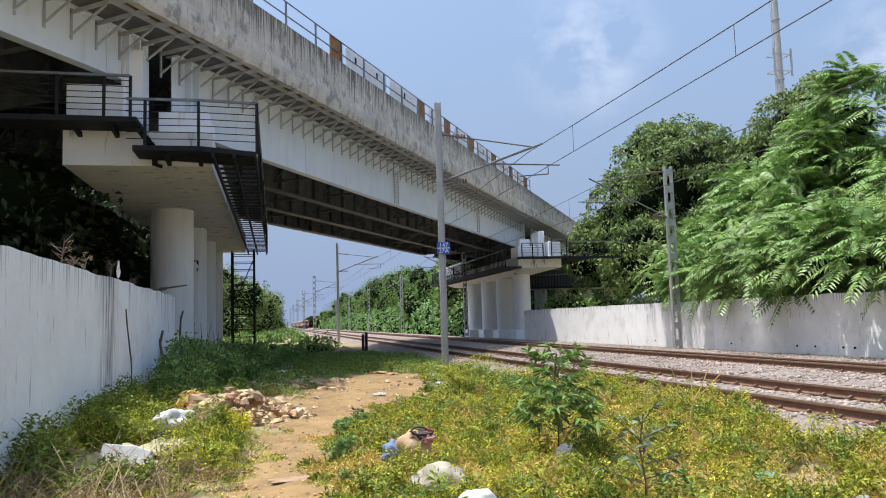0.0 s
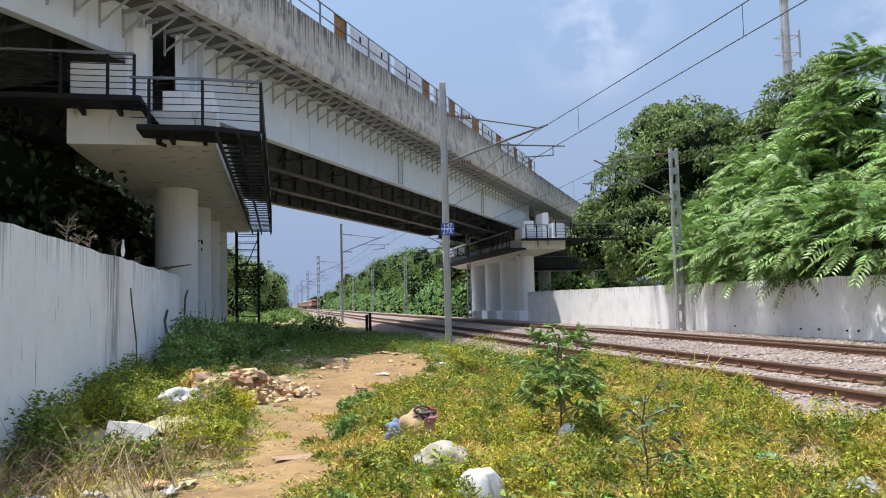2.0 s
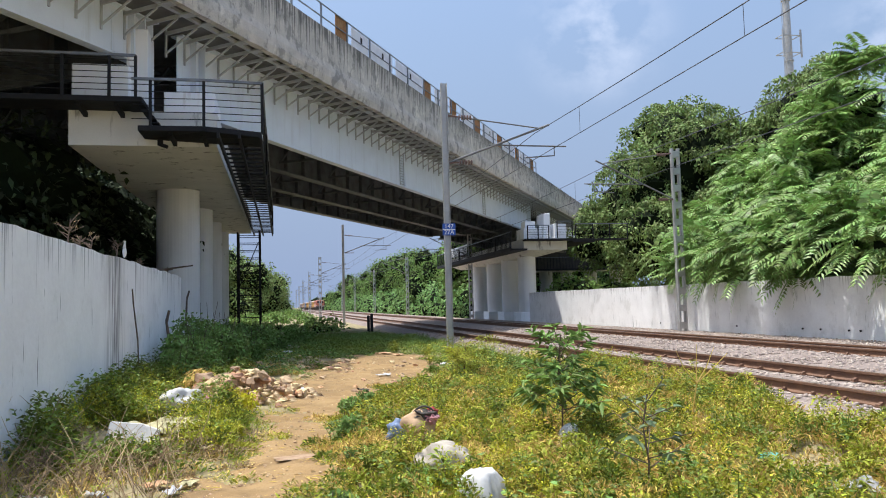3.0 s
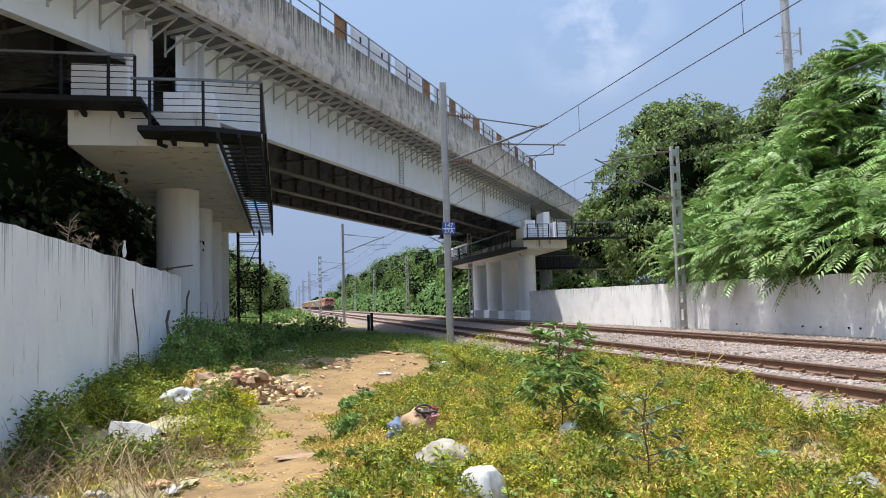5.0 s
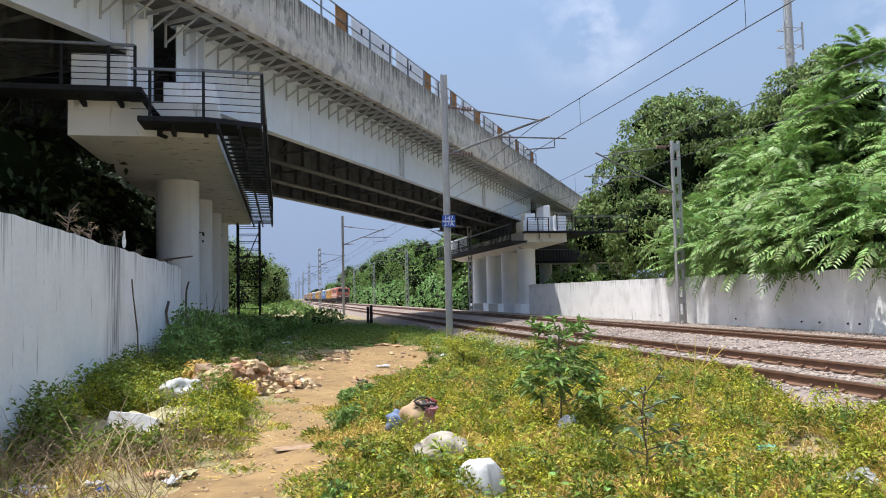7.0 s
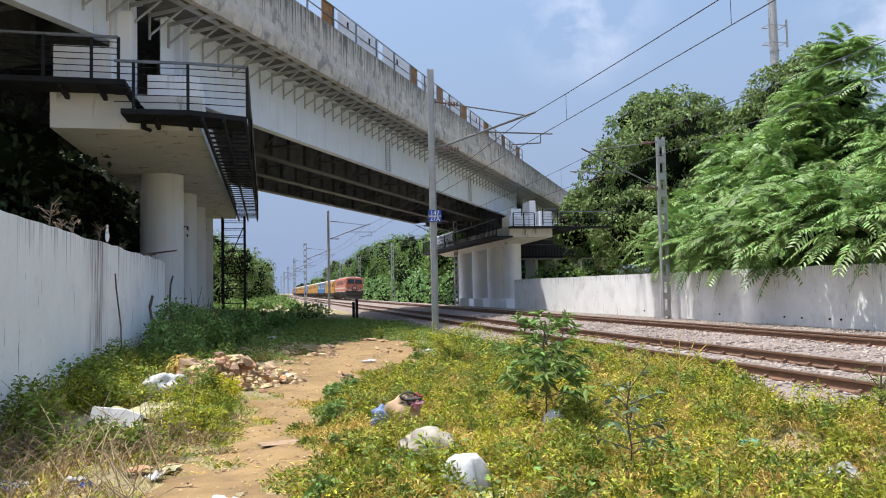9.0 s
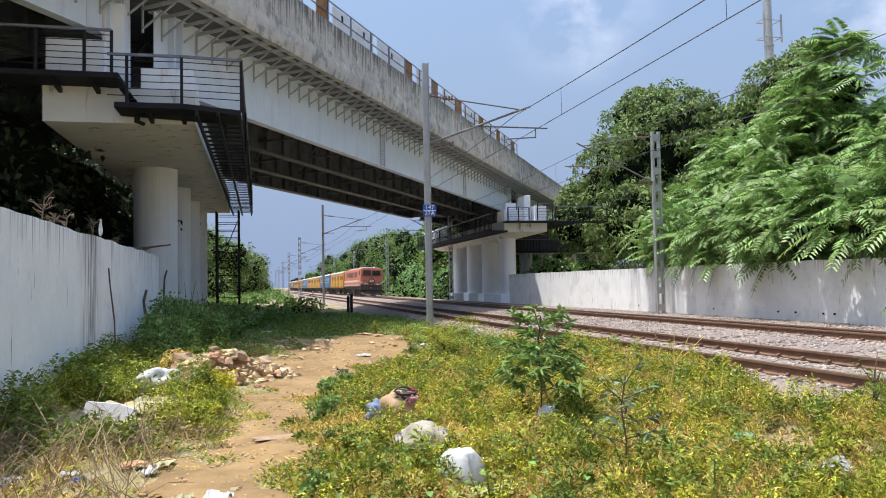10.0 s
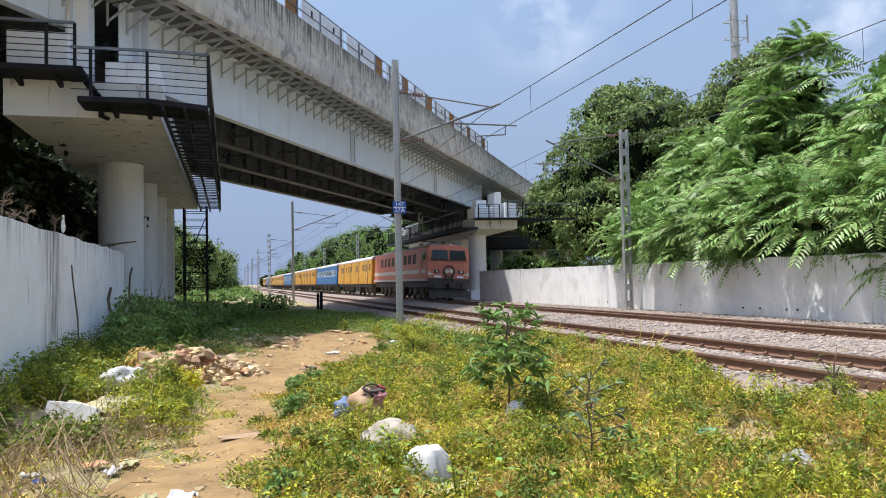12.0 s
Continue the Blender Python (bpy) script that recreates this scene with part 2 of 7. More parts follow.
M_BLUE = mat("blue_enamel", (0.03, 0.10, 0.42), (0.025, 0.08, 0.36), 5, 0.4, 0, 0)
M_LETTER = mat("white_letters", (0.8, 0.8, 0.8), (0.75, 0.75, 0.75), 5, 0.5, 0, 0)
M_LEAF_A = mat("bright_leaf", (0.26, 0.385, 0.105), (0.15, 0.255, 0.065), 0.6, 0.5, 0, 0, island=0.42, translucent=0.22)
M_LEAF_B = mat("dark_leaf", (0.215, 0.28, 0.085), (0.13, 0.19, 0.055), 0.5, 0.62, 0, 0, island=0.5, translucent=0.2, spec=0.3)
# leaf tone lowered to hold the deep shade of the left wood
M_LEAF_SHADE = mat("shade_dark_leaf", (0.045, 0.06, 0.025), (0.03, 0.042, 0.018), 0.5, 0.7, 0, 0, island=0.5, spec=0.15)
M_CREEPER = mat("creeper_leaf", (0.26, 0.41, 0.135), (0.17, 0.31, 0.095), 0.3, 0.6, 0, 0, island=0.4, translucent=0.25, spec=0.3)
M_LEAF_C = mat("hedge_leaf", (0.20, 0.30, 0.075), (0.13, 0.215, 0.05), 0.3, 0.6, 0, 0, island=0.45, translucent=0.25, spec=0.3)
# near-black filler: the shade between leaves as a colour
M_CORE = mat("foliage_shade_core", (0.010, 0.016, 0.006), (0.006, 0.010, 0.004), 1.5, 0.95, 0, 1.0, 12, spec=0.1)
M_WEED = mat("weed_leaf", (0.40, 0.385, 0.036), (0.22, 0.255, 0.026), 0.8, 0.6, 0, 0, island=0.5, translucent=0.26, spec=0.3)
M_WEED_Y = mat("yellow_weed_flower", (0.60, 0.54, 0.025), (0.46, 0.44, 0.025), 1.0, 0.6, 0, 0, island=0.3, translucent=0.3)
M_WEED_D = mat("dark_weed_leaf", (0.20, 0.25, 0.032), (0.105, 0.15, 0.02), 0.8, 0.55, 0, 0, island=0.5, translucent=0.28, spec=0.3)
M_DRY = mat("dry_grass", (0.62, 0.44, 0.12), (0.43, 0.29, 0.08), 1.0, 0.8, 0, 0, island=0.4, translucent=0.25)
M_BARK = mat("bark", (0.14, 0.10, 0.07), (0.08, 0.06, 0.045), 6, 0.95, 0, 0.7, stretch=(1, 1, 0.25))
M_RUBBLE = mat("broken_masonry", (0.55, 0.41, 0.25), (0.42, 0.295, 0.17), 5, 0.95, 0, 0.6, rand=0.35)
M_PEBBLE = mat("path_pebbles", (0.48, 0.36, 0.22), (0.34, 0.23, 0.13), 9, 0.95, 0, 0.3, island=0.4)
M_BRICK = mat("broken_brick", (0.50, 0.26, 0.14), (0.55, 0.36, 0.22), 5, 0.95, 0, 0.5, rand=0.25)
M_PLASTIC = mat("white_plastic", (0.66, 0.66, 0.65), (0.52, 0.51, 0.49), 6, 0.75, 0, 0.5, translucent=0.15)
M_CLEAR = mat("dusty_clear_plastic", (0.44, 0.44, 0.42), (0.34, 0.34, 0.32), 6, 0.35, 0, 0.3, translucent=0.3)
M_STALK = mat("dead_stalk", (0.42, 0.31, 0.18), (0.27, 0.195, 0.11), 4, 0.9, 0, 0, island=0.4)
M_SACK = mat("grey_sackcloth", (0.42, 0.38, 0.31), (0.32, 0.28, 0.22), 5, 0.9, 0, 0.6, 90)
M_TAN = mat("tan_cloth", (0.50, 0.34, 0.20), (0.40, 0.27, 0.16), 5, 0.85, 0, 0.3, 90)
M_DENIM = mat("denim", (0.14, 0.19, 0.30), (0.20, 0.26, 0.38), 8, 0.9, 0, 0.3, 90)
M_PINK = mat("pink_cloth", (0.50, 0.26, 0.27), (0.40, 0.17, 0.18), 9, 0.8, 0, 0.2)
M_REDCL = mat("red_cloth", (0.38, 0.06, 0.05), (0.25, 0.05, 0.05), 9, 0.8, 0, 0.2)
M_TEAL = mat("teal_plastic", (0.10, 0.36, 0.27), (0.08, 0.3, 0.22), 9, 0.4, 0, 0.2)
M_CREAM = mat("cream_sheet", (0.50, 0.46, 0.25), (0.42, 0.38, 0.22), 4, 0.8, 0, 0.4)
M_FEATHER = mat("white_feathers", (0.82, 0.82, 0.80), (0.74, 0.74, 0.72), 12, 0.8, 0, 0.1)
M_BEAK = mat("yellow_beak", (0.55, 0.36, 0.05), None, 9, 0.5, 0, 0)
M_LOCO = mat("loco_red_orange", (0.60, 0.19, 0.11), (0.50, 0.15, 0.09), 1.5, 0.5, 0, 0.04, streak=(0.34, 0.15, 0.10), streak_amount=0.4)
M_LOCO_G = mat("loco_cream_band", (0.62, 0.56, 0.46), (0.54, 0.48, 0.4), 2, 0.5, 0, 0.02)
M_YELLOW = mat("coach_yellow", (0.66, 0.34, 0.04), (0.58, 0.30, 0.04), 1.5, 0.45, 0, 0.04, streak=(0.4, 0.22, 0.06), streak_amount=0.3)
M_COACHB = mat("coach_blue", (0.05, 0.16, 0.36), (0.04, 0.13, 0.30), 1.5, 0.45, 0, 0.04)
M_COACHL = mat("coach_light_band", (0.45, 0.55, 0.66), (0.4, 0.5, 0.6), 1.5, 0.5, 0, 0.02)
M_ROOF = mat("coach_roof", (0.50, 0.48, 0.45), (0.38, 0.36, 0.34), 1.5, 0.7, 0, 0.1)
M_UNDER = mat("underframe", (0.055, 0.05, 0.045), (0.09, 0.075, 0.06), 3, 0.8, 0.2, 0.2)
M_BOGIE = mat("rust_dusted_bogie", (0.15, 0.105, 0.075), (0.085, 0.065, 0.05), 3, 0.85, 0.1, 0.3)
M_GLASS = mat("dark_glass", (0.03, 0.035, 0.04), (0.02, 0.024, 0.028), 3, 0.08, 0, 0)
M_LAMP = mat("lamp_glass", (0.7, 0.68, 0.6), (0.6, 0.58, 0.5), 5, 0.15, 0, 0)


# ---- mesh building ----
class Shape:
    """Vertices and faces gathered for one mesh."""

    def __init__(self):
        self.v, self.f = [], []

    def raw(self, verts, faces):
        k = len(self.v)
        self.v += [tuple(p) for p in verts]
        self.f += [tuple(i + k for i in q) for q in faces]
        return self

    def box(self, x0, y0, z0, x1, y1, z1):
        v = [(x, y, z) for z in (z0, z1) for y in (y0, y1) for x in (x0, x1)]
        return self.raw(v, [(0, 2, 3, 1), (4, 5, 7, 6), (0, 1, 5, 4), (2, 6, 7, 3), (0, 4, 6, 2), (1, 3, 7, 5)])

    def beam(self, p, q, w, h=None, up=(0, 0, 1)):
        """A bar of width w and height h from p to q."""
        p, q, h = Vector(p), Vector(q), h or w
        d = (q - p).normalized()
        up = Vector(up)
        if abs(d.dot(up)) > 0.98:
            up = Vector((0, 1, 0))
        a = d.cross(up).normalized() * (w / 2)
        b = a.cross(d).normalized() * (h / 2)
        v = [e + sa * a + sb * b for e in (p, q) for sa, sb in ((-1, -1), (1, -1), (1, 1), (-1, 1))]
        return self.raw(v, [(3, 2, 1, 0), (4, 5, 6, 7), (0, 1, 5, 4), (1, 2, 6, 5), (2, 3, 7, 6), (3, 0, 4, 7)])

    def tube(self, p, q, r0, r1=None, n=12):
        p, q = Vector(p), Vector(q)
        r1 = r0 if r1 is None else r1
        d = (q - p).normalized()
        a = d.orthogonal().normalized()
        b = d.cross(a)
        v = [e + r * (math.cos(2 * math.pi * i / n) * a + math.sin(2 * math.pi * i / n) * b) for e, r in ((p, r0), (q, r1)) for i in range(n)]
        f = [(i, (i + 1) % n, n + (i + 1) % n, n + i) for i in range(n)]
        return self.raw(v, f + [tuple(reversed(range(n))), tuple(range(n, 2 * n))])

    def pipe(self, pts, r, n=8, closed=False):
        """One connected tube through a row of points."""
        pts = [Vector(p) for p in pts]
        m, v, f = len(pts), [], []
        for k, p in enumerate(pts):
            d = (pts[(k + 1) % m] - pts[k - 1]) if closed else (pts[min(k + 1, m - 1)] - pts[max(k - 1, 0)])
            d.normalize()
            a = d.cross(Vector((0, 1, 0)) if abs(d.y) < 0.9 else Vector((1, 0, 0))).normalized()
            b = d.cross(a)
            v += [p + r * (math.cos(2 * math.pi * i / n) * a + math.sin(2 * math.pi * i / n) * b) for i in range(n)]
        for k in range(m if closed else m - 1):
            q = (k + 1) % m
            f += [(k * n + i, k * n + (i + 1) % n, q * n + (i + 1) % n, q * n + i) for i in range(n)]
        if not closed:
            f += [tuple(reversed(range(n))), tuple(range((m - 1) * n, m * n))]
        return self.raw(v, f)

    def prism(self, outline, axis_point):
        """An outline of 3D points swept along a vector."""
        n, w = len(outline), Vector(axis_point)
        v = [Vector(p) for p in outline] + [Vector(p) + w for p in outline]
        f = [(i, (i + 1) % n, n + (i + 1) % n, n + i) for i in range(n)]
        return self.raw(v, f + [tuple(reversed(range(n))), tuple(range(n, 2 * n))])

    def lump(self, c, r, rough=0.25, n=8, seed=0, wrinkle=0.0, folds=0.0):
        """An uneven rounded lump."""
        rx, ry, rz = r
        rng = random.Random(seed)
        o = Vector((rng.random() * 50, rng.random() * 50, rng.random() * 50))
        v, f = [], []
        m = max(4, n // 2 + 1)
        for j in range(m + 1):
            th = math.pi * j / m
            for i in range(n):
                ph = 2 * math.pi * i / n
                d = Vector((math.sin(th) * math.cos(ph), math.sin(th) * math.sin(ph), math.cos(th)))
                k = 1 + rough * noise.noise(d * 1.7 + o) * 2
                if folds:
                    k += folds * math.sin(th) ** 2 * math.cos(9 * ph + 4 * noise.noise(d * 1.5 + o)) * (0.6 + noise.noise(d * 3 + o))
                if wrinkle:
                    k += wrinkle * (abs(noise.noise(d * 4 + o)) + 0.5 * abs(noise.noise(d * 9 + o)) - 0.35)
                v.append((c[0] + d.x * rx * k, c[1] + d.y * ry * k, c[2] + d.z * rz * k))
        for j in range(m):
            for i in range(n):
                f.append((j * n + i, (j + 1) * n + i, (j + 1) * n + (i + 1) % n, j * n + (i + 1) % n))
        return self.raw(v, f)

    def mesh(self, name, material, bevel=0.0, smooth=False):
        me = bpy.data.meshes.new(name)
        me.from_pydata(self.v, [], self.f)
        bm = bmesh.new()
        bm.from_mesh(me)
        bmesh.ops.recalc_face_normals(bm, faces=bm.faces)
        if bevel:
            bmesh.ops.bevel(bm, geom=[e for e in bm.edges if e.calc_face_angle(0) > 0.6], offset=bevel, segments=1, affect="EDGES")
        bm.to_mesh(me)
        bm.free()
        me.materials.append(material)
        if smooth:
            me.polygons.foreach_set("use_smooth", [True] * len(me.polygons))
        return me


def part(name, shape, material, parent=None, label="", bevel=0.0, smooth=False):
    """Links a shape, or a finished mesh, as one mesh object under its thing."""
    me = shape.mesh(name, material, bevel, smooth) if isinstance(shape, Shape) else shape
    ob = new(name, me)
    if parent:
        ob.parent = parent
    return tagged(ob, label)


def thing(name, label, category, at=(0, 0, 0), group="", kind=""):
    ob = new(name)
    ob.location = at
    ob.empty_display_size = 0.2
    return tagged(ob, label, category, group, kind)


def quads(name, pts, material, smooth=False):
    """A mesh of separate four-cornered leaves from an array (N, 4, 3)."""
    n = len(pts)
    me = bpy.data.meshes.new(name)
    me.vertices.add(4 * n)
    me.vertices.foreach_set("co", np.ascontiguousarray(pts, dtype=np.float32).ravel())
    me.loops.add(4 * n)
    me.loops.foreach_set("vertex_index", np.arange(4 * n, dtype=np.int32))
    me.polygons.add(n)
    me.polygons.foreach_set("loop_start", np.arange(0, 4 * n, 4, dtype=np.int32))
    me.update(calc_edges=True)
    me.materials.append(material)
    return me


def unit(a):
    return a / np.maximum(np.linalg.norm(a, axis=1, keepdims=True), 1e-9)


def leaf_quads(base, along, side, length, width, droop=0.0):
    """Diamond leaves: base, left, tip, right."""
    length, width = np.asarray(length).reshape(-1, 1), np.asarray(width).reshape(-1, 1)
    along, side = unit(along), unit(side)
    tip = base + along * length
    tip[:, 2] -= (droop * length).ravel()
    mid = base + along * length * 0.45
    mid[:, 2] += (0.06 * length).ravel()
    return np.stack([base, mid - side * width / 2, tip, mid + side * width / 2], 1)


def crown_leaves(rng, blobs, count, size, flat=0.5):
    """Leaves over the outsides of overlapping lumps."""
    b = np.array(blobs)
    w = b[:, 3] ** 2
    k = rng.choice(len(b), count, p=w / w.sum())
    d = unit(rng.normal(size=(count, 3)))
    r = b[k, 3] * (0.66 + 0.44 * rng.random(count))
    r *= 1 + 0.18 * np.sin(d[:, 0] * 7 + k) * np.sin(d[:, 1] * 6 + 2 * k) * np.cos(d[:, 2] * 5 + k)
    base = b[k, :3] + d * r[:, None] * np.array((1, 1, 0.9))
    along = unit(d * 0.6 + rng.normal(size=(count, 3)) * 0.7 + np.array((0, 0, -0.25)))
    side = np.cross(along, unit(d + rng.normal(size=(count, 3)) * flat))
    s = size * (0.6 + 0.8 * rng.random(count))
    return leaf_quads(base, along, side, s, s * 0.55, 0.1)


def folded_leaves(name, base, along, side, length, width, material, droop=0.2):
    """Broad leaves of two halves folded along the midrib, each one island."""
    length, width = np.broadcast_to(length, len(base)).reshape(-1, 1), np.broadcast_to(width, len(base)).reshape(-1, 1)
    along, side = unit(along), unit(side)
    up = unit(np.cross(side, along))
    up = np.where(up[:, 2:] < 0, -up, up)
    pts = []
    for f, w, lift in ((0, 0, 0), (0.3, 0.48, 0.14), (0.68, 0.36, 0.10), (1, 0, 0), (0.68, -0.36, 0.10), (0.3, -0.48, 0.14)):
        q = base + along * length * f + side * width * w + up * width * lift
        q[:, 2] -= (droop * length * f * f).ravel()
        pts.append(q)
    v = np.stack(pts, 1)
    n = len(base)
    idx = (np.array([[0, 1, 2, 3], [0, 3, 4, 5]])[None] + 6 * np.arange(n)[:, None, None]).astype(np.int32)
    me = bpy.data.meshes.new(name)
    me.vertices.add(6 * n)
    me.vertices.foreach_set("co", v.astype(np.float32).ravel())
    me.loops.add(8 * n)
    me.loops.foreach_set("vertex_index", idx.ravel())
    me.polygons.add(2 * n)
    me.polygons.foreach_set("loop_start", np.arange(0, 8 * n, 4, dtype=np.int32))
    me.update(calc_edges=True)
    me.materials.append(material)
    return me


def clumped_crown(rng, blobs, clumps, per, size):
    """Leaves gathered into many small rounded sprays over the outsides of large lumps."""
    b = np.array(blobs)
    w = b[:, 3] ** 2
    k = rng.choice(len(b), clumps, p=w / w.sum())
    d = unit(rng.normal(size=(clumps, 3)) + np.array((0, -0.25, 0.2)))
    c = b[k, :3] + d * (b[k, 3] * (0.70 + 0.22 * rng.random(clumps)))[:, None]
    r = 0.45 + 0.75 * rng.random(clumps)
    j = np.repeat(np.arange(clumps), per)
    e = unit(0.7 * d[j] + rng.normal(size=(len(j), 3)) + np.array((0, 0, 0.35)))
    base = c[j] + e * (r[j] * (0.75 + 0.3 * rng.random(len(j))))[:, None] * np.array((1, 1, 0.7))
    along = unit(e * 0.5 + 0.8 * rng.normal(size=(len(j), 3)) + np.array((0, 0, -0.55)))
    side = np.cross(along, unit(e + 0.35 * rng.normal(size=(len(j), 3))))
    s = size * (0.6 + 0.8 * rng.random(len(j)))
    return leaf_quads(base, along, side, s, s * 0.5, 0.15)


# ---- ground ----
PATH_SPOTS = [(-0.6, 4.5, 0.85), (-0.42, 6.7, 0.7), (-0.28, 7.8, 0.58), (0.1, 9.1, 0.44), (0.22, 10.2, 0.42), (0.34, 12.1, 0.5),
              (0.75, 13.9, 0.85), (1.3, 16.0, 1.25), (2.2, 18.2, 1.5), (2.6, 20.0, 1.45), (3.0, 21.6, 0.9), (-1.2, 5.6, 0.5)]


def smooth01(t):
    t = np.clip(t, 0, 1)
    return t * t * (3 - 2 * t)


def ground_z(x, y):
    """Height of the ground: low at the camera, up to the track bed ahead and beside."""
    x, y = np.asarray(x, float), np.asarray(y, float)
    z = 0.15 + 0.3 * smooth01((y - 11) / 14)
    z = np.maximum(z, 0.15 + 0.3 * smooth01((-x - 1.2) / 2.0) * smooth01((y - 5) / 8))
    z = z + 0.03 * np.sin(x * 1.3 + 0.5) * np.sin(y * 0.9) + 0.02 * np.sin(x * 3.1) * np.cos(y * 2.3)
    bed = 0.36 - 0.10 * np.clip(np.abs(x - 11.0) - 5.6, 0, 3)
    z = np.where(x > 16.0, np.clip(0.3 - 0.05 * (x - 16), 0.2, 0.3), z)
    return np.where(np.abs(x - 11) < 6.5, np.where(np.abs(x - 11) < 5.6, 0.3, np.maximum(np.minimum(z, 0.3), np.minimum(z, bed))), z)


def dirtness(x, y):
    x, y = np.asarray(x, float), np.asarray(y, float)
    best = np.full(x.shape, -9.0)
    wob = 0.18 * np.sin(x * 4.1 + y * 2.3) + 0.14 * np.sin(y * 5.2 - x * 3) + 0.08 * np.sin(x * 11 + y * 9)
    for (ax, ay, ar), (bx, by, br) in zip(PATH_SPOTS[:-1], PATH_SPOTS[1:-1]):
        dx, dy = bx - ax, by - ay
        t = np.clip(((x - ax) * dx + (y - ay) * dy) / (dx * dx + dy * dy), 0, 1)
        d = np.hypot(x - ax - t * dx, y - ay - t * dy)
        best = np.maximum(best, (ar + t * (br - ar)) - d)
    best = np.maximum(best, 0.6 - np.hypot((x + 1.3) * 0.8, y - 5.4))
    return best + wob * 1.3


def grid_sheet(xs, ys):
    xs, ys = np.array(xs), np.array(ys)
    gx, gy = np.meshgrid(xs, ys)
    z = ground_z(gx, gy)
    v = np.stack([gx, gy, z], -1).reshape(-1, 3)
    nx = len(xs)
    f = [(j * nx + i, j * nx + i + 1, (j + 1) * nx + i + 1, (j + 1) * nx + i) for j in range(len(ys) - 1) for i in range(nx - 1)]
    return Shape().raw(v.tolist(), f)


def axis(lo, hi, step, far):
    mid = list(np.arange(lo, hi, step))
    return [-far, -far / 3, -far / 9, -far / 27, lo - 8] + mid + [hi, hi + 8, far / 27 + 30, far / 9, far / 3, far]


M_GROUND_MIX = mat("ground_mix", (0.34, 0.275, 0.155), (0.19, 0.165, 0.075), 2.2, 0.95, 0, 0.8, 35)
ground = part("ground", grid_sheet(axis(-8, 22, 0.25, 3000), axis(-4, 50, 0.25, 3000)), M_GROUND_MIX, None, "uneven weedy ground of dry soil and litter", smooth=True)
tagged(ground, category="ground", kind="structure")

# trodden earth: a thin sheet that follows the ground along the path
sh = Shape()
step = 0.06
ids = {}
for j in range(int((23.6 - 3.6) / step)):
    for i in range(int((5.2 + 3.0) / step)):
        x, y = -3.0 + i * step, 3.6 + j * step
        if dirtness(x, y) > 0:
            q = []
            for a, b in ((i, j), (i + 1, j), (i + 1, j + 1), (i, j + 1)):
                if (a, b) not in ids:
                    px, py = -3.0 + a * step, 3.6 + b * step
                    edge = min(1.0, max(0.0, float(dirtness(px, py)) / 0.15))
                    ids[(a, b)] = len(sh.v)
                    sh.v.append((px, py, float(ground_z(px, py)) - 0.012 + 0.03 * edge + 0.022 * noise.noise(Vector((px * 3, py * 3, 0))) + 0.020 * noise.noise(Vector((px * 7, py * 6, 3)))))
                q.append(ids[(a, b)])
            sh.f.append(tuple(q))
path = part("dirt_path", sh, M_DIRT, None, "trodden path of dry yellowish earth", smooth=True)
tagged(path, category="path", kind="structure")

# ---- railway ----
TRACKS = ((8.2, 0.6, 0.6), (13.65, 0.6, 0.51))  # centre, near rail top, far rail top
HALF_GAUGE = 0.87


def rail_profile(x, top):
    p = [(-0.075, -0.17), (0.075, -0.17), (0.075, -0.155), (0.012, -0.135), (0.012, -0.05), (0.036, -0.035), (0.036, -0.006), (0.026, 0), (-0.026, 0), (-0.036, -0.006), (-0.036, -0.035), (-0.012, -0.05), (-0.012, -0.135), (-0.075, -0.155)]
    return [(x + a, -40, top + b) for a, b in p]


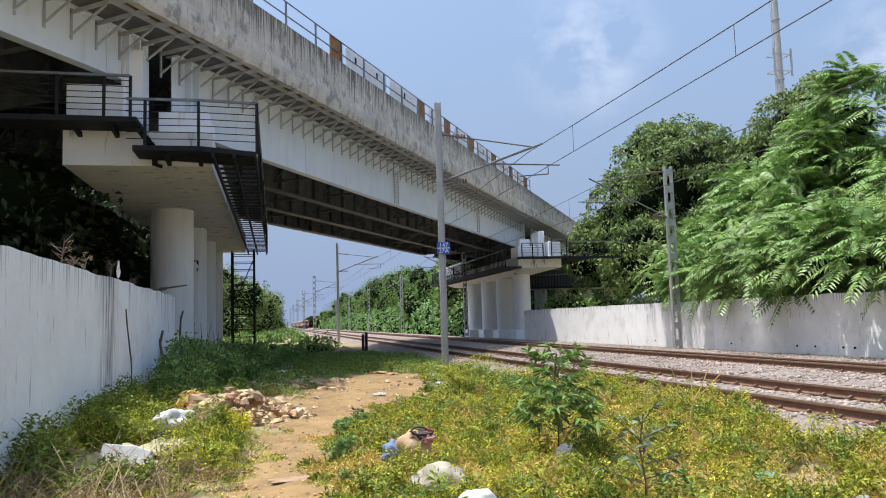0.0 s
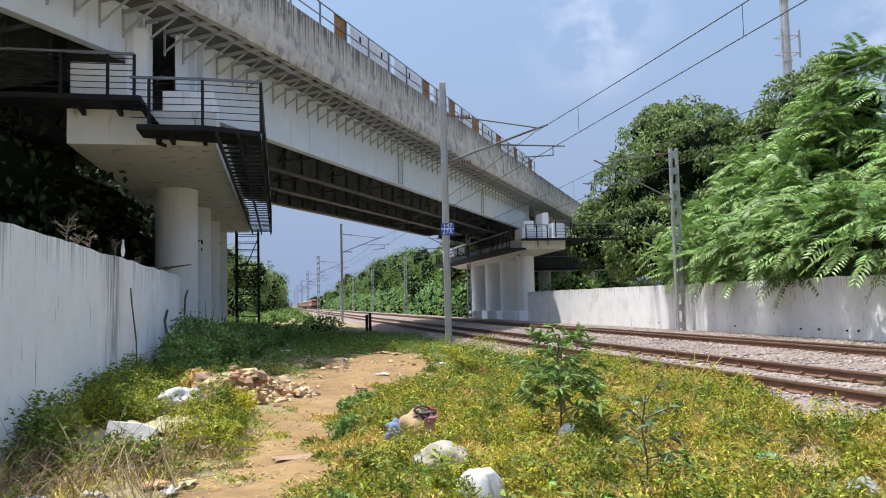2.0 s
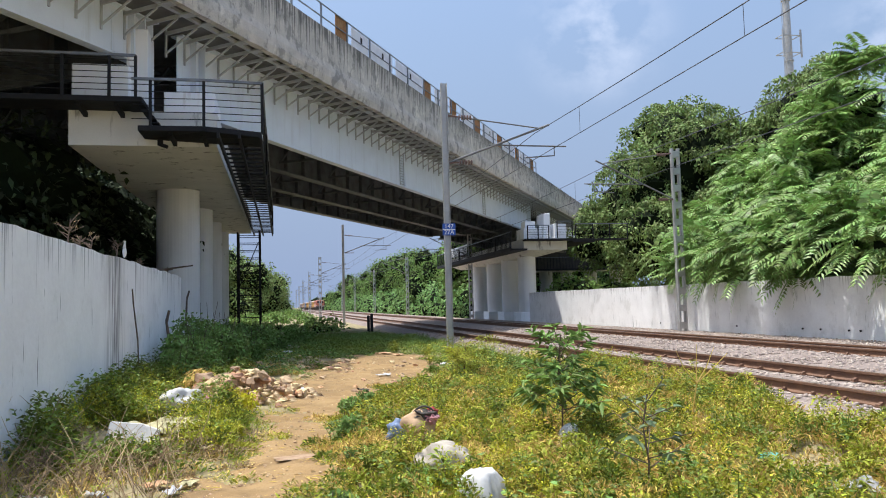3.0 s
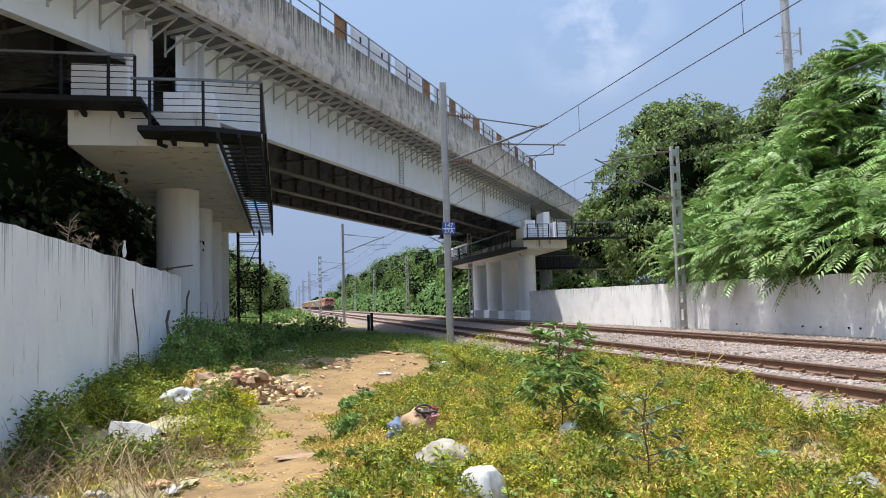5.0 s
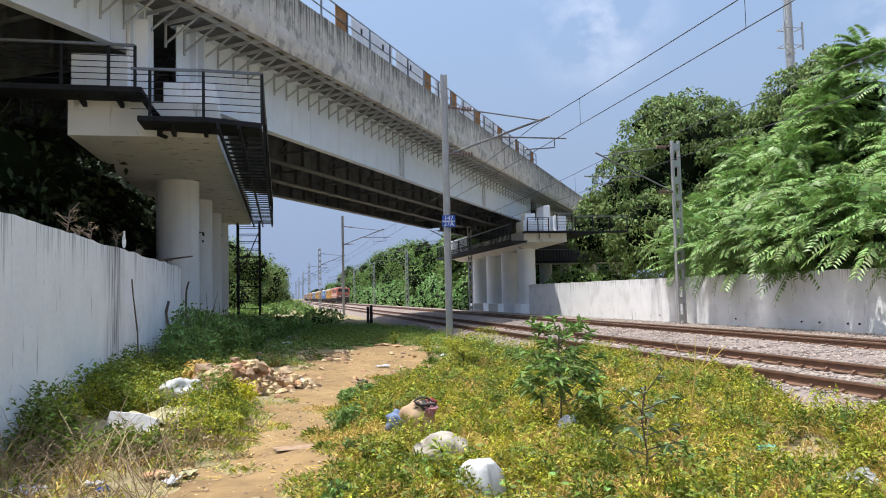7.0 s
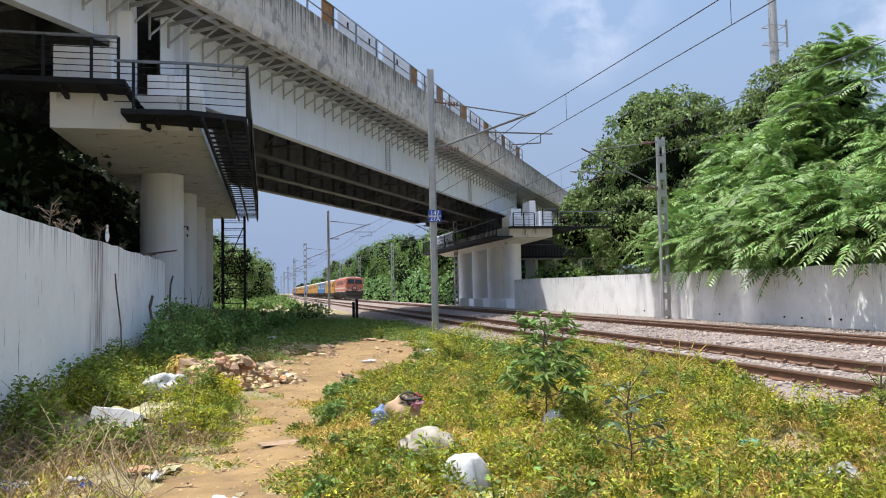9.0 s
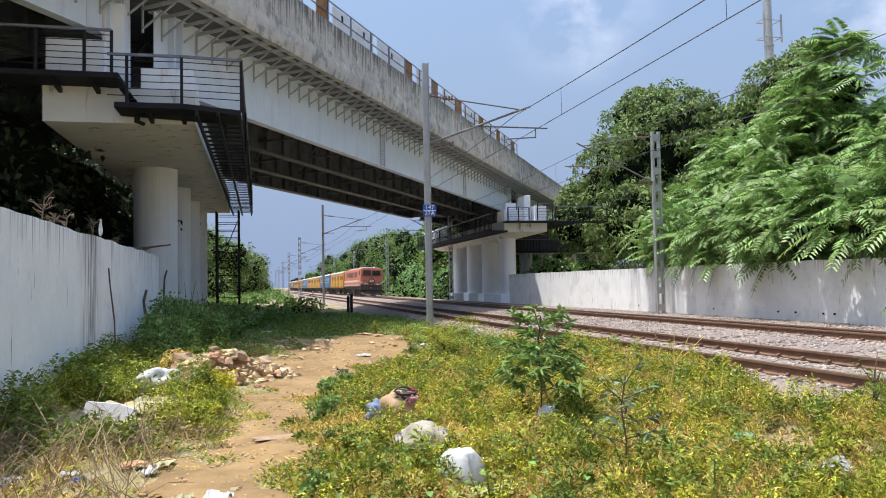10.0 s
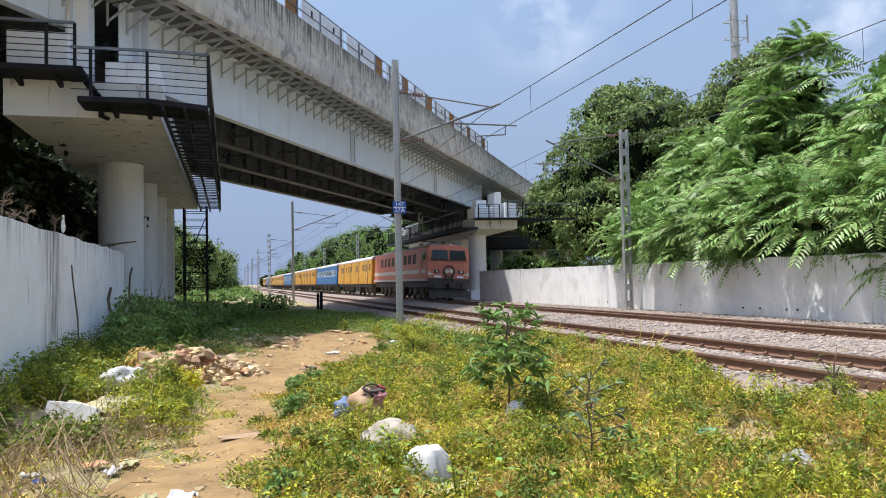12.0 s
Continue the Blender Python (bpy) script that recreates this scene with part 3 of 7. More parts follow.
def build_track(cx, z_near, z_far, name, label, first, last):
    t = thing("railway_track", label, "railway track", group="railway tracks", kind="structure")
    for side, z in ((-1, z_near), (1, z_far)):
        r = part("rail", Shape().prism(rail_profile(cx + side * HALF_GAUGE, z), (0, 640, 0)), M_RAILRUST, t, "rust-brown steel rail")
        part("rail_head", Shape().box(cx + side * HALF_GAUGE - 0.03, -40, z + 0.0005, cx + side * HALF_GAUGE + 0.03, 600, z + 0.004), M_RAILTOP, r, "worn running surface")
    s = Shape()
    s.prism([(-1.37, -0.125, 0), (1.37, -0.125, 0), (1.37, -0.10, 0.2), (0.9, -0.10, 0.21), (0.3, -0.09, 0.17), (-0.3, -0.09, 0.17), (-0.9, -0.10, 0.21), (-1.37, -0.10, 0.2)], (0, 0.22, 0))
    me = s.mesh("sleeper", M_SLEEPER, 0.01)
    c = Shape()
    c.tube((0, -0.03, 0), (0, 0.03, 0), 0.028, n=8).tube((0.05, -0.03, -0.01), (0.05, 0.04, -0.01), 0.022, n=8).box(-0.04, -0.05, -0.035, 0.08, 0.05, -0.02)
    clip = c.mesh("rail_clip", M_RAILRUST)
    y = first
    while y < last:
        o = part("sleeper", me, None, t)
        o.location = (cx, y, (z_near + z_far) / 2 - 0.375)
        o.rotation_euler = (0, math.atan2(z_near - z_far, 2 * HALF_GAUGE), 0)
        for side, z in ((-1, z_near), (1, z_far)):
            for out in (-1, 1):
                if y < 30:
                    k = part("rail_clip", clip, None, t)
                    k.location = (cx + side * HALF_GAUGE + out * 0.10, y, z - 0.125)
                    k.rotation_euler = (0, 0, 0 if out > 0 else math.pi)
        y += 0.62
    # a fish-plated joint on the near rail
    j = Shape().box(cx - HALF_GAUGE - 0.045, 7.15, z_near - 0.14, cx - HALF_GAUGE - 0.012, 7.95, z_near - 0.045)
    for k in range(4):
        j.tube((cx - HALF_GAUGE - 0.075, 7.25 + k * 0.2, z_near - 0.09), (cx - HALF_GAUGE - 0.04, 7.25 + k * 0.2, z_near - 0.09), 0.025, n=6)
    if cx < 10:
        part("joint_plate", j, M_RAILRUST, t, "bolted rail joint plate")
    return t


build_track(*TRACKS[0], "near", "near railway track of rusty rails on concrete sleepers", 2.0, 60)
build_track(*TRACKS[1], "far", "far railway track of rusty rails on concrete sleepers", 6.0, 60)

# ballast bed: one long sheet with humps, and loose stones on it
prof = [(5.55, 0.10), (5.9, 0.26), (6.6, 0.40), (7.0, 0.44), (7.28, 0.43), (7.4, 0.41), (9.0, 0.41), (9.15, 0.44), (9.7, 0.47), (10.6, 0.50), (11.6, 0.50), (12.5, 0.46), (12.7, 0.43), (13.6, 0.40), (14.5, 0.36), (15.0, 0.40), (16.2, 0.40), (17.55, 0.38)]
rngb = np.random.default_rng(5)
ys = list(np.arange(-6, 70, 0.4)) + [80, 100, 140, 200, 300, 420, 600]
ys = [-40, -20] + ys
verts, faces = [], []
for j, y in enumerate(ys):
    for i, (x, z) in enumerate(prof):
        verts.append((x + 0.05 * noise.noise(Vector((x * 3, y, 0))), y, z + 0.035 * noise.noise(Vector((x * 1.7, y * 1.1, 4)))))
n = len(prof)
faces = [(j * n + i, j * n + i + 1, (j + 1) * n + i + 1, (j + 1) * n + i) for j in range(len(ys) - 1) for i in range(n - 1)]
bed = part("ballast_bed", Shape().raw(verts, faces), M_BALLAST, None, "pinkish grey crushed stone ballast bed", smooth=True)
tagged(bed, category="ballast", kind="structure")

ico = bmesh.new()
bmesh.ops.create_icosphere(ico, subdivisions=1, radius=1)
ICO_V = np.array([v.co[:] for v in ico.verts])
ICO_F = np.array([[v.index for v in f.verts] for f in ico.faces])
ico.free()


def stones_mesh(name, pos, size, rng, material, squash=0.7):
    """Many small uneven stones in one mesh."""
    n = len(pos)
    k = len(ICO_V)
    v = np.repeat(ICO_V[None], n, 0) * (1 + 0.5 * (rng.random((n, k, 1)) - 0.5))
    v = v * (size[:, None, None] * (0.7 + 0.6 * rng.random((n, 1, 3)))) * np.array((1, 1, squash))
    a = rng.random(n) * 6.283
    c, s = np.cos(a)[:, None], np.sin(a)[:, None]
    v = np.stack([v[..., 0] * c - v[..., 1] * s, v[..., 0] * s + v[..., 1] * c, v[..., 2]], -1) + pos[:, None]
    f = ICO_F[None] + (np.arange(n) * k)[:, None, None]
    me = bpy.data.meshes.new(name)
    me.vertices.add(n * k)
    me.vertices.foreach_set("co", v.astype(np.float32).ravel())
    me.loops.add(f.size)
    me.loops.foreach_set("vertex_index", f.astype(np.int32).ravel())
    me.polygons.add(f.size // 3)
    me.polygons.foreach_set("loop_start", np.arange(0, f.size, 3, dtype=np.int32))
    me.update(calc_edges=True)
    me.materials.append(material)
    return me


px = np.array([p[0] for p in prof])
pz = np.array([p[1] for p in prof])
cnt = 17000
y = 4.5 + 34 * rngb.random(cnt) ** 1.5
x = 5.7 + 11.8 * rngb.random(cnt)
keep = np.ones(cnt, bool)
for cx, *_ in TRACKS:
    for s in (-1, 1):
        keep &= np.abs(x - cx - s * HALF_GAUGE) > 0.09
x, y = x[keep], y[keep]
z = np.interp(x, px, pz) + 0.005
stones = part("ballast_stones", stones_mesh("ballast_stones", np.stack([x, y, z], 1), 0.021 + 0.027 * rngb.random(len(x)), rngb, M_STONE), None, None, "loose pinkish grey crushed stones")
tagged(stones, category="gravel", kind="stuff")

# ---- bridge ----
U, V = Vector((0.524, 0.852, 0)).normalized(), Vector((0.852, -0.524, 0)).normalized()
P0 = Vector((-0.057, 27.7, 0))
Z_BOT, Z_SOF, Z_TOP = 7.76, 9.95, 11.85
OUT = 1.82


def on(s, o, z):
    """A point s along the bridge, o out from the near girder's face, at height z."""
    return P0 + U * s + V * o + Vector((0, 0, z))


def bbox(sh, s0, s1, o0, o1, z0, z1):
    v = [on(s, o, z) for z in (z0, z1) for o in (o0, o1) for s in (s0, s1)]
    return sh.raw(v, [(0, 2, 3, 1), (4, 5, 7, 6), (0, 1, 5, 4), (2, 6, 7, 3), (0, 4, 6, 2), (1, 3, 7, 5)])


bridge = thing("road_bridge", "steel girder road bridge with weathered concrete deck crossing the railway", "bridge", kind="structure")
SPANS = ((-33.0, -6.45, 8.62), (-5.45, 39.7, Z_BOT), (42.3, 78.0, Z_BOT))
for a, b, zb in SPANS:
    for k, off in enumerate((0.0, -3.0, -6.0, -9.0)):
        g = Shape()
        bbox(g, a, b, off - 0.03, off, zb + 0.04, Z_SOF - 0.02)
        gi = part("girder", g, M_GIRDER if k == 0 else M_STEEL_IN, bridge, "pale blue-grey painted plate girder" if k == 0 else "dull inner plate girder, darkened for the shade under the deck")
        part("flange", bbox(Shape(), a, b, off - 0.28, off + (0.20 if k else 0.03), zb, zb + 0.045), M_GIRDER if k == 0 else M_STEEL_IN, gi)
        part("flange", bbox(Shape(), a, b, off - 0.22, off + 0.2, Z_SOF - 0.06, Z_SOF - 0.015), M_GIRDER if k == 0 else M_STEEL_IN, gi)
        st = Shape()
        s = a + 0.3
        while s < b:
            if k == 0:
                bbox(st, s, s + 0.02, -0.2, -0.03, zb + 0.05, Z_SOF - 0.06)
            else:
                bbox(st, s, s + 0.03, off - 0.2, off + 0.17, zb + 0.05, Z_SOF - 0.06)
            s += 1.5
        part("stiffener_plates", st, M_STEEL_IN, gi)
        if k == 0:
            for s in ([2.4, 12.0, 23.0, 33.0] if a > -10 and a < 0 else [a + 2, b - 1.6, b - 0.8]):
                part("web_splice", bbox(Shape(), s, s + 0.42, 0.0, 0.018, zb + 0.06, Z_SOF - 0.2), M_GIRDER, gi)
            for s in [x for x in (a + 0.6, a + 1.0, b - 0.6, b - 1.0)]:
                part("bearing_stiffener", bbox(Shape(), s, s + 0.05, 0.0, 0.22, zb + 0.05, Z_SOF - 0.05), M_GIRDER, gi)
    # cross frames between the girders
    s = a + 1.5
    while s < b - 1:
        for o in (0.0, -3.0, -6.0):
            c = Shape()
            c.beam(on(s, o - 0.1, zb + 0.35), on(s, o - 2.9, zb + 0.35), 0.1, 0.1)
            c.beam(on(s, o - 0.1, zb + 0.35), on(s, o - 1.5, Z_SOF - 0.3), 0.08, 0.08)
            c.beam(on(s, o - 2.9, zb + 0.35), on(s, o - 1.5, Z_SOF - 0.3), 0.08, 0.08)
            c.beam(on(s, o - 0.1, Z_SOF - 0.3), on(s, o - 2.9, Z_SOF - 0.3), 0.1, 0.1)
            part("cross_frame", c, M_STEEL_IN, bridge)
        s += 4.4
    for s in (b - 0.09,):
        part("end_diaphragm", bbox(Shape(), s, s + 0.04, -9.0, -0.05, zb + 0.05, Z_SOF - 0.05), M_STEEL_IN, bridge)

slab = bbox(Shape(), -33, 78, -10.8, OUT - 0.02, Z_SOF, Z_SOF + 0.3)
part("deck_slab", slab, M_SOFFIT, bridge, "concrete deck slab darkened for the shadow on its underside")
# parapet: uneven worn lower lip, panels with a slightly varied face
for a in range(-33, 78, 3):
    p = Shape()
    ns, nz = 12, 8
    vs = []
    for j in range(nz + 1):
        for i in range(ns + 1):
            s = a + 0.008 + (3 - 0.016) * i / ns
            zz = Z_SOF - 0.12 + (Z_TOP - Z_SOF + 0.12) * j / nz
            if j == 0:
                zz += 0.05 * noise.noise(Vector((s * 1.7, 0, 1))) + 0.03 * noise.noise(Vector((s * 6, 0, 2)))
            o = OUT + 0.014 * noise.noise(Vector((s * 1.3, zz * 1.5, 5))) + (0.05 if j in (1, 2) else 0.0)
            vs.append(on(s, o, zz))
    base = len(vs)
    for j in (0, nz):
        for i in range(ns + 1):
            s = a + 0.008 + (3 - 0.016) * i / ns
            vs.append(on(s, OUT - 0.25, Z_SOF - 0.10 if j == 0 else Z_TOP))
    w = ns + 1
    fs = [(j * w + i, j * w + i + 1, (j + 1) * w + i + 1, (j + 1) * w + i) for j in range(nz) for i in range(ns)]
    fs += [(i + 1, i, base + i, base + i + 1) for i in range(ns)]
    fs += [(nz * w + i, nz * w + i + 1, base + w + i + 1, base + w + i) for i in range(ns)]
    fs += [(base + i, base + i + 1, base + w + i + 1, base + w + i) for i in range(ns)]
    fs += [tuple(j * w for j in range(nz, -1, -1)) + (base, base + w), tuple(j * w + ns for j in range(nz + 1)) + (base + w + ns, base + ns)]
    part("parapet_panel", p.raw(vs, fs), M_CONC, bridge, "grey concrete parapet streaked black")
part("far_parapet", bbox(Shape(), -33, 78, -10.8, -10.55, Z_SOF + 0.3, Z_TOP), M_CONC, bridge)
# deck brackets under the overhang
br = Shape()
br.beam((0, 0.0, 1.17), (0, 1.62, 1.28), 0.05, 0.10)
br.beam((0, 0.04, 0.6), (0, 1.1, 1.18), 0.045, 0.05)
br.beam((0, 0.03, 0.48), (0, 0.03, 1.3), 0.05, 0.05)
br.box(-0.14, 1.25, 1.20, 0.14, 1.62, 1.25)
br_mesh = br.mesh("bracket", M_BRACKET)
rot = Matrix((( U.x, V.x, 0), (U.y, V.y, 0), (0, 0, 1))).to_4x4()
s = -24.0
while s < 70:
    b = part("bracket", br_mesh, None, bridge)
    b.matrix_basis = Matrix.Translation(on(s, 0.0, Z_SOF - 1.32)) @ rot
    s += 0.82
part("edge_beam", bbox(Shape(), -33, 78, 1.2, 1.34, Z_SOF - 0.10, Z_SOF - 0.02), M_BRACKET, bridge)
for s0 in (11.2, 25.6):
    ld = Shape()
    for k in range(12):
        ld.beam(on(s0, 0.06, Z_BOT + 0.1 + k * 0.13), on(s0 + 0.5, 0.06, Z_BOT + 0.1 + k * 0.13), 0.03, 0.03)
    ld.beam(on(s0, 0.06, Z_BOT + 0.05), on(s0, 0.06, Z_BOT + 1.7), 0.04).beam(on(s0 + 0.5, 0.06, Z_BOT + 0.05), on(s0 + 0.5, 0.06, Z_BOT + 1.7), 0.04)
    part("rung_ladder", ld, M_BRACKET, bridge, "small ladder welded to the girder")

# railing on the parapet: posts, two rails, rusty and pale panels
railing = thing("parapet_railing", "pipe railing with rusty and pale sheet panels on the parapet", "railing", kind="structure")
S0, S1 = -10.0, 35.2
for z in (Z_TOP + 0.42, Z_TOP + 0.9):
    part("pipe_rail", Shape().tube(on(S0, OUT - 0.12, z), on(S1, OUT - 0.12, z), 0.025, n=8), M_GREYRAIL, railing)
s = S0
post = Shape().box(-0.03, -0.03, 0, 0.03, 0.03, 0.92).mesh("post", M_GREYRAIL, 0.005)
while s <= S1 + 0.1:
    o = part("post", post, None, railing)
    o.matrix_basis = Matrix.Translation(on(s, OUT - 0.12, Z_TOP - 0.01)) @ rot
    s += 2.05
for s0 in (1.5, 10.6, 14.6, 19.1, 24.0, 28.7, 33.4):
    part("rusty_panel", bbox(Shape(), s0 - 0.05, s0 + 0.95, OUT - 0.19, OUT - 0.15, Z_TOP + 0.01, Z_TOP + 0.93), M_RUST, railing, "rusty brown sheet panel")
M_PANEL = mat("pale_panel", (0.76, 0.78, 0.83), (0.66, 0.68, 0.73), 3, 0.6, 0, 0.05, translucent=0.45)
for s0, wd in ((2.8, 1.5), (4.6, 2.1), (7.2, 3.2), (12.2, 2.0), (16.4, 2.3), (20.6, 3.0), (25.3, 3.0), (30.0, 3.0)):
    pn = part("pale_panel", bbox(Shape(), s0, s0 + wd, OUT - 0.19, OUT - 0.16, Z_TOP + 0.02, Z_TOP + 0.88), M_PANEL, railing, "pale grey sheet panel")
    part("panel_mark", bbox(Shape(), s0 + wd * 0.5, s0 + wd * 0.5 + 0.16, OUT - 0.155, OUT - 0.15, Z_TOP + 0.45, Z_TOP + 0.72), M_BLACK, pn)


# ---- piers ----
def build_pier(xl, xr, y0, y1, z_low, z_top, col_x, cols, col_r, z_colt, label, white=None):
    p = thing("bridge_pier", label, "bridge pier", group="bridge piers", kind="structure")
    c = Shape()
    half = col_r * 0.85 if z_colt < z_low - 0.1 else (xr - xl) * 0.4
    out = [(xl, z_low), (xl, z_top), (xr, z_top), (xr, z_low), (col_x + half, z_colt), (col_x - half, z_colt)]
    ins = 2.3
    n = len(out)
    rows = []
    for yy, low in ((y0, False), (y0 + ins, True), (y1 - ins, True), (y1, False)):
        for x, z in out:
            rows.append((x, yy, z if (z >= z_low or low) else z_low))
    f = [(k * n + i, k * n + (i + 1) % n, (k + 1) * n + (i + 1) % n, (k + 1) * n + i) for k in range(3) for i in range(n)]
    f += [tuple(range(n - 1, -1, -1)), tuple(range(3 * n, 4 * n))]
    part("pier_cap", c.raw(rows, f), M_PIER, p, "pale concrete hammerhead pier cap")
    for yy in cols:
        part("column", Shape().tube((col_x, yy, 0.0), (col_x, yy, z_colt + 0.12), col_r, n=40), white or M_PIER, p, "round whitewashed concrete column", smooth=False)
    return p


pier1 = build_pier(-5.3, -1.62, 20.9, 45.2, 6.17, 7.1, -3.6, (28.8, 34.2, 39.4, 44.6), 0.74, 6.15, "tapered concrete pier with a row of round columns beside the wall", M_PIER_W)
pier2 = build_pier(17.3, 20.6, 52.8, 77.0, 5.58, 6.4, 18.3, (55.4, 59.8, 64.4, 69.4), 0.68, 5.15, "far concrete pier with round columns across the tracks", M_PIER_W)
pier3 = thing("bridge_pier", "distant shaded concrete pier among the trees", "bridge pier", group="bridge piers", kind="structure")
part("pier_cap", Shape().box(26.3, 76.6, 4.95, 42.0, 79.4, 6.2), M_PIER, pier3, bevel=0.05)
for xx in (27.9, 30.3, 33.0, 36.0):
    part("column", Shape().tube((xx, 78.0, 0.0), (xx, 78.0, 5.0), 0.7, n=32), M_PIER, pier3)
for yy in (55.4, 59.8, 64.4, 69.4):
    part("plinth", Shape().box(17.45, yy - 0.85, 0.0, 19.15, yy + 0.85, 1.05), M_WHITE, pier2, "white painted plinth", bevel=0.02)


def blocks(pier, rows, mat_):
    for name, x0, yy0, z0, x1, yy1, z1 in rows:
        part(name, Shape().box(x0, yy0, z0, x1, yy1, z1), mat_, pier, bevel=0.02)


blocks(pier1, [("bearing_pedestal", -5.25, 20.95, 7.1, -3.85, 22.4, 8.34), ("bearing_pedestal", -2.98, 20.96, 7.1, -1.68, 23.0, 7.66), ("seismic_block", -3.98, 21.3, 7.1, -3.43, 22.3, 9.45)], M_WHITE)
blocks(pier2, [("bearing_pedestal", 17.32, 52.85, 6.4, 18.75, 54.6, 7.15), ("bearing_seat", 17.7, 53.6, 7.15, 18.5, 54.6, 7.75), ("seismic_block", 19.0, 53.2, 6.4, 19.5, 54.6, 8.3), ("bearing_pedestal", 19.7, 52.85, 6.4, 20.6, 54.6, 7.5)], M_WHITE)


# ---- inspection platforms ----
def railing_run(t, pts, z0s, height, bars, post_w=0.07, m=None, upright=False, last=0.0, free_start=False):
    """Posts at the corners, a top rail and thin bars between them."""
    m = m or M_BLACK
    for p, z in list(zip(pts, z0s))[1 if free_start else 0:]:
        part("post", Shape().box(p[0] - post_w / 2, p[1] - post_w / 2, z - 0.1 - last, p[0] + post_w / 2, p[1] + post_w / 2, z + height), m, t, bevel=0.006)
    for (p, za), (q, zb) in zip(list(zip(pts, z0s))[:-1], list(zip(pts, z0s))[1:]):
        part("top_rail", Shape().beam((*p, za + height), (*q, zb + height), 0.08, 0.06), M_GREYRAIL, t)
        if upright:
            k = max(2, int(math.hypot(q[0] - p[0], q[1] - p[1]) / 0.32))
            for i in range(1, k):
                a = i / k
                part("baluster", Shape().beam((p[0] + (q[0] - p[0]) * a, p[1] + (q[1] - p[1]) * a, za), (p[0] + (q[0] - p[0]) * a, p[1] + (q[1] - p[1]) * a, za + height), 0.04), m, t)
        else:
            for i in range(bars):
                h = height * (i + 0.6) / (bars + 0.4)
                part("bar", Shape().tube((*p, za + h), (*q, zb + h), 0.011, n=6), m, t)


plat = thing("inspection_platform", "black steel inspection platform with railings round the pier cap", "platform", kind="structure")
ZU, ZL = 7.28, 6.55
part("floor_plate", Shape().box(-7.6, 19.9, ZU - 0.2, -3.35, 20.9, ZU - 0.06), M_BLACK, plat, bevel=0.01)
railing_run(plat, [(-7.6, 19.9), (-5.2, 19.9), (-4.12, 19.9), (-3.5, 19.9)], [ZU] * 4, 0.98, 6)
lo = Shape().prism([(-3.45, 20.9, ZL - 0.2), (-3.45, 19.9, ZL - 0.2), (-1.85, 19.85, ZL - 0.2), (-0.45, 19.7, ZL - 0.36), (-0.45, 20.9, ZL - 0.36)], (0, 0, 0.14))
part("floor_plate", lo, M_BLACK, plat, bevel=0.01)
railing_run(plat, [(-3.6, 19.9), (-3.15, 19.9), (-1.86, 19.85), (-0.42, 19.7), (-0.42, 24.5)], [ZL, ZL, ZL, ZL - 0.08, ZL - 0.3], 1.12, 6, last=0.1, free_start=True)
st = Shape()
for k in range(4):
    st.box(-3.5 + k * 0.12, 20.0, ZL + 0.5 - k * 0.16, -3.32 + k * 0.12, 20.8, ZL + 0.53 - k * 0.16)
part("steps", st, M_BLACK, plat)
for x0, zz in ((-4.9, ZU), (-4.0, ZU), (-2.7, ZL), (-1.9, ZL)):
    part("support_bracket", Shape().beam((x0, 20.1, zz - 0.2), (x0 + 0.02, 20.92, zz - 0.32), 0.1, 0.12), M_BLACK, plat)
part("drain_stub", Shape().tube((-3.05, 20.84, 6.18), (-3.05, 20.84, 6.6), 0.07, n=10).tube((-3.05, 20.80, 6.2), (-2.86, 20.74, 6.12), 0.05, n=8), M_BLACK, plat, "sooty drain stub")
# grating walkway along the pier
slat = Shape().box(0, 0, 0, 1.1, 0.17, 0.03).mesh("grating_slat", M_BLACK)
y = 20.6
while y < 45.5:
    o = part("grating_slat", slat, None, plat)
    o.location = (-1.56, y, ZL - 0.35)
    y += 0.66
for x0 in (-1.5, -1.0, -0.48):
    part("walkway_beam", Shape().box(x0, 19.2, ZL - 0.5, x0 + 0.06, 45.6, ZL - 0.36), M_BLACK, plat)
railing_run(plat, [(-0.42, 24.5), (-0.42, 30), (-0.42, 36), (-0.42, 41), (-0.42, 45.5)], [ZL - 0.3] * 5, 1.3, 6)
# ladder cage down to the ground
tower_l = thing("ladder_cage", "black lattice steel ladder cage beside the pier", "ladder", kind="structure")
for x0, yy in ((-2.35, 44.2), (-1.15, 44.2), (-2.35, 45.4), (-1.15, 45.4)):
    part("upright", Shape().box(x0 - 0.05, yy - 0.05, 0.2, x0 + 0.05, yy + 0.05, ZL - 0.3), M_BLACK, tower_l)
for k in range(14):
    zz = 0.5 + k * 0.42
    for a, b in (((-2.35, 44.2), (-1.15, 44.2)), ((-2.35, 45.4), (-1.15, 45.4)), ((-1.15, 44.2), (-1.15, 45.4))):
        part("rung", Shape().beam((*a, zz), (*b, zz), 0.035), M_BLACK, tower_l)
part("brace", Shape().beam((-2.3, 44.2, 3.0), (-1.2, 44.2, 5.6), 0.05), M_BLACK, tower_l)

plat2 = thing("inspection_platform", "black steel walkway with balusters round the far pier", "platform", kind="structure")
part("floor_plate", Shape().box(17.2, 51.9, 6.2, 20.9, 52.78, 6.32), M_BLACK, plat2)
railing_run(plat2, [(17.3, 51.9), (18.1, 51.9), (18.9, 51.9)], [6.32] * 3, 0.95, 5)
railing_run(plat2, [(19.55, 51.9), (20.7, 51.9)], [6.45] * 2, 1.1, 5)
part("walkway_floor", Shape().box(16.0, 51.9, 5.5, 17.25, 78, 5.62), M_BLACK, plat2)
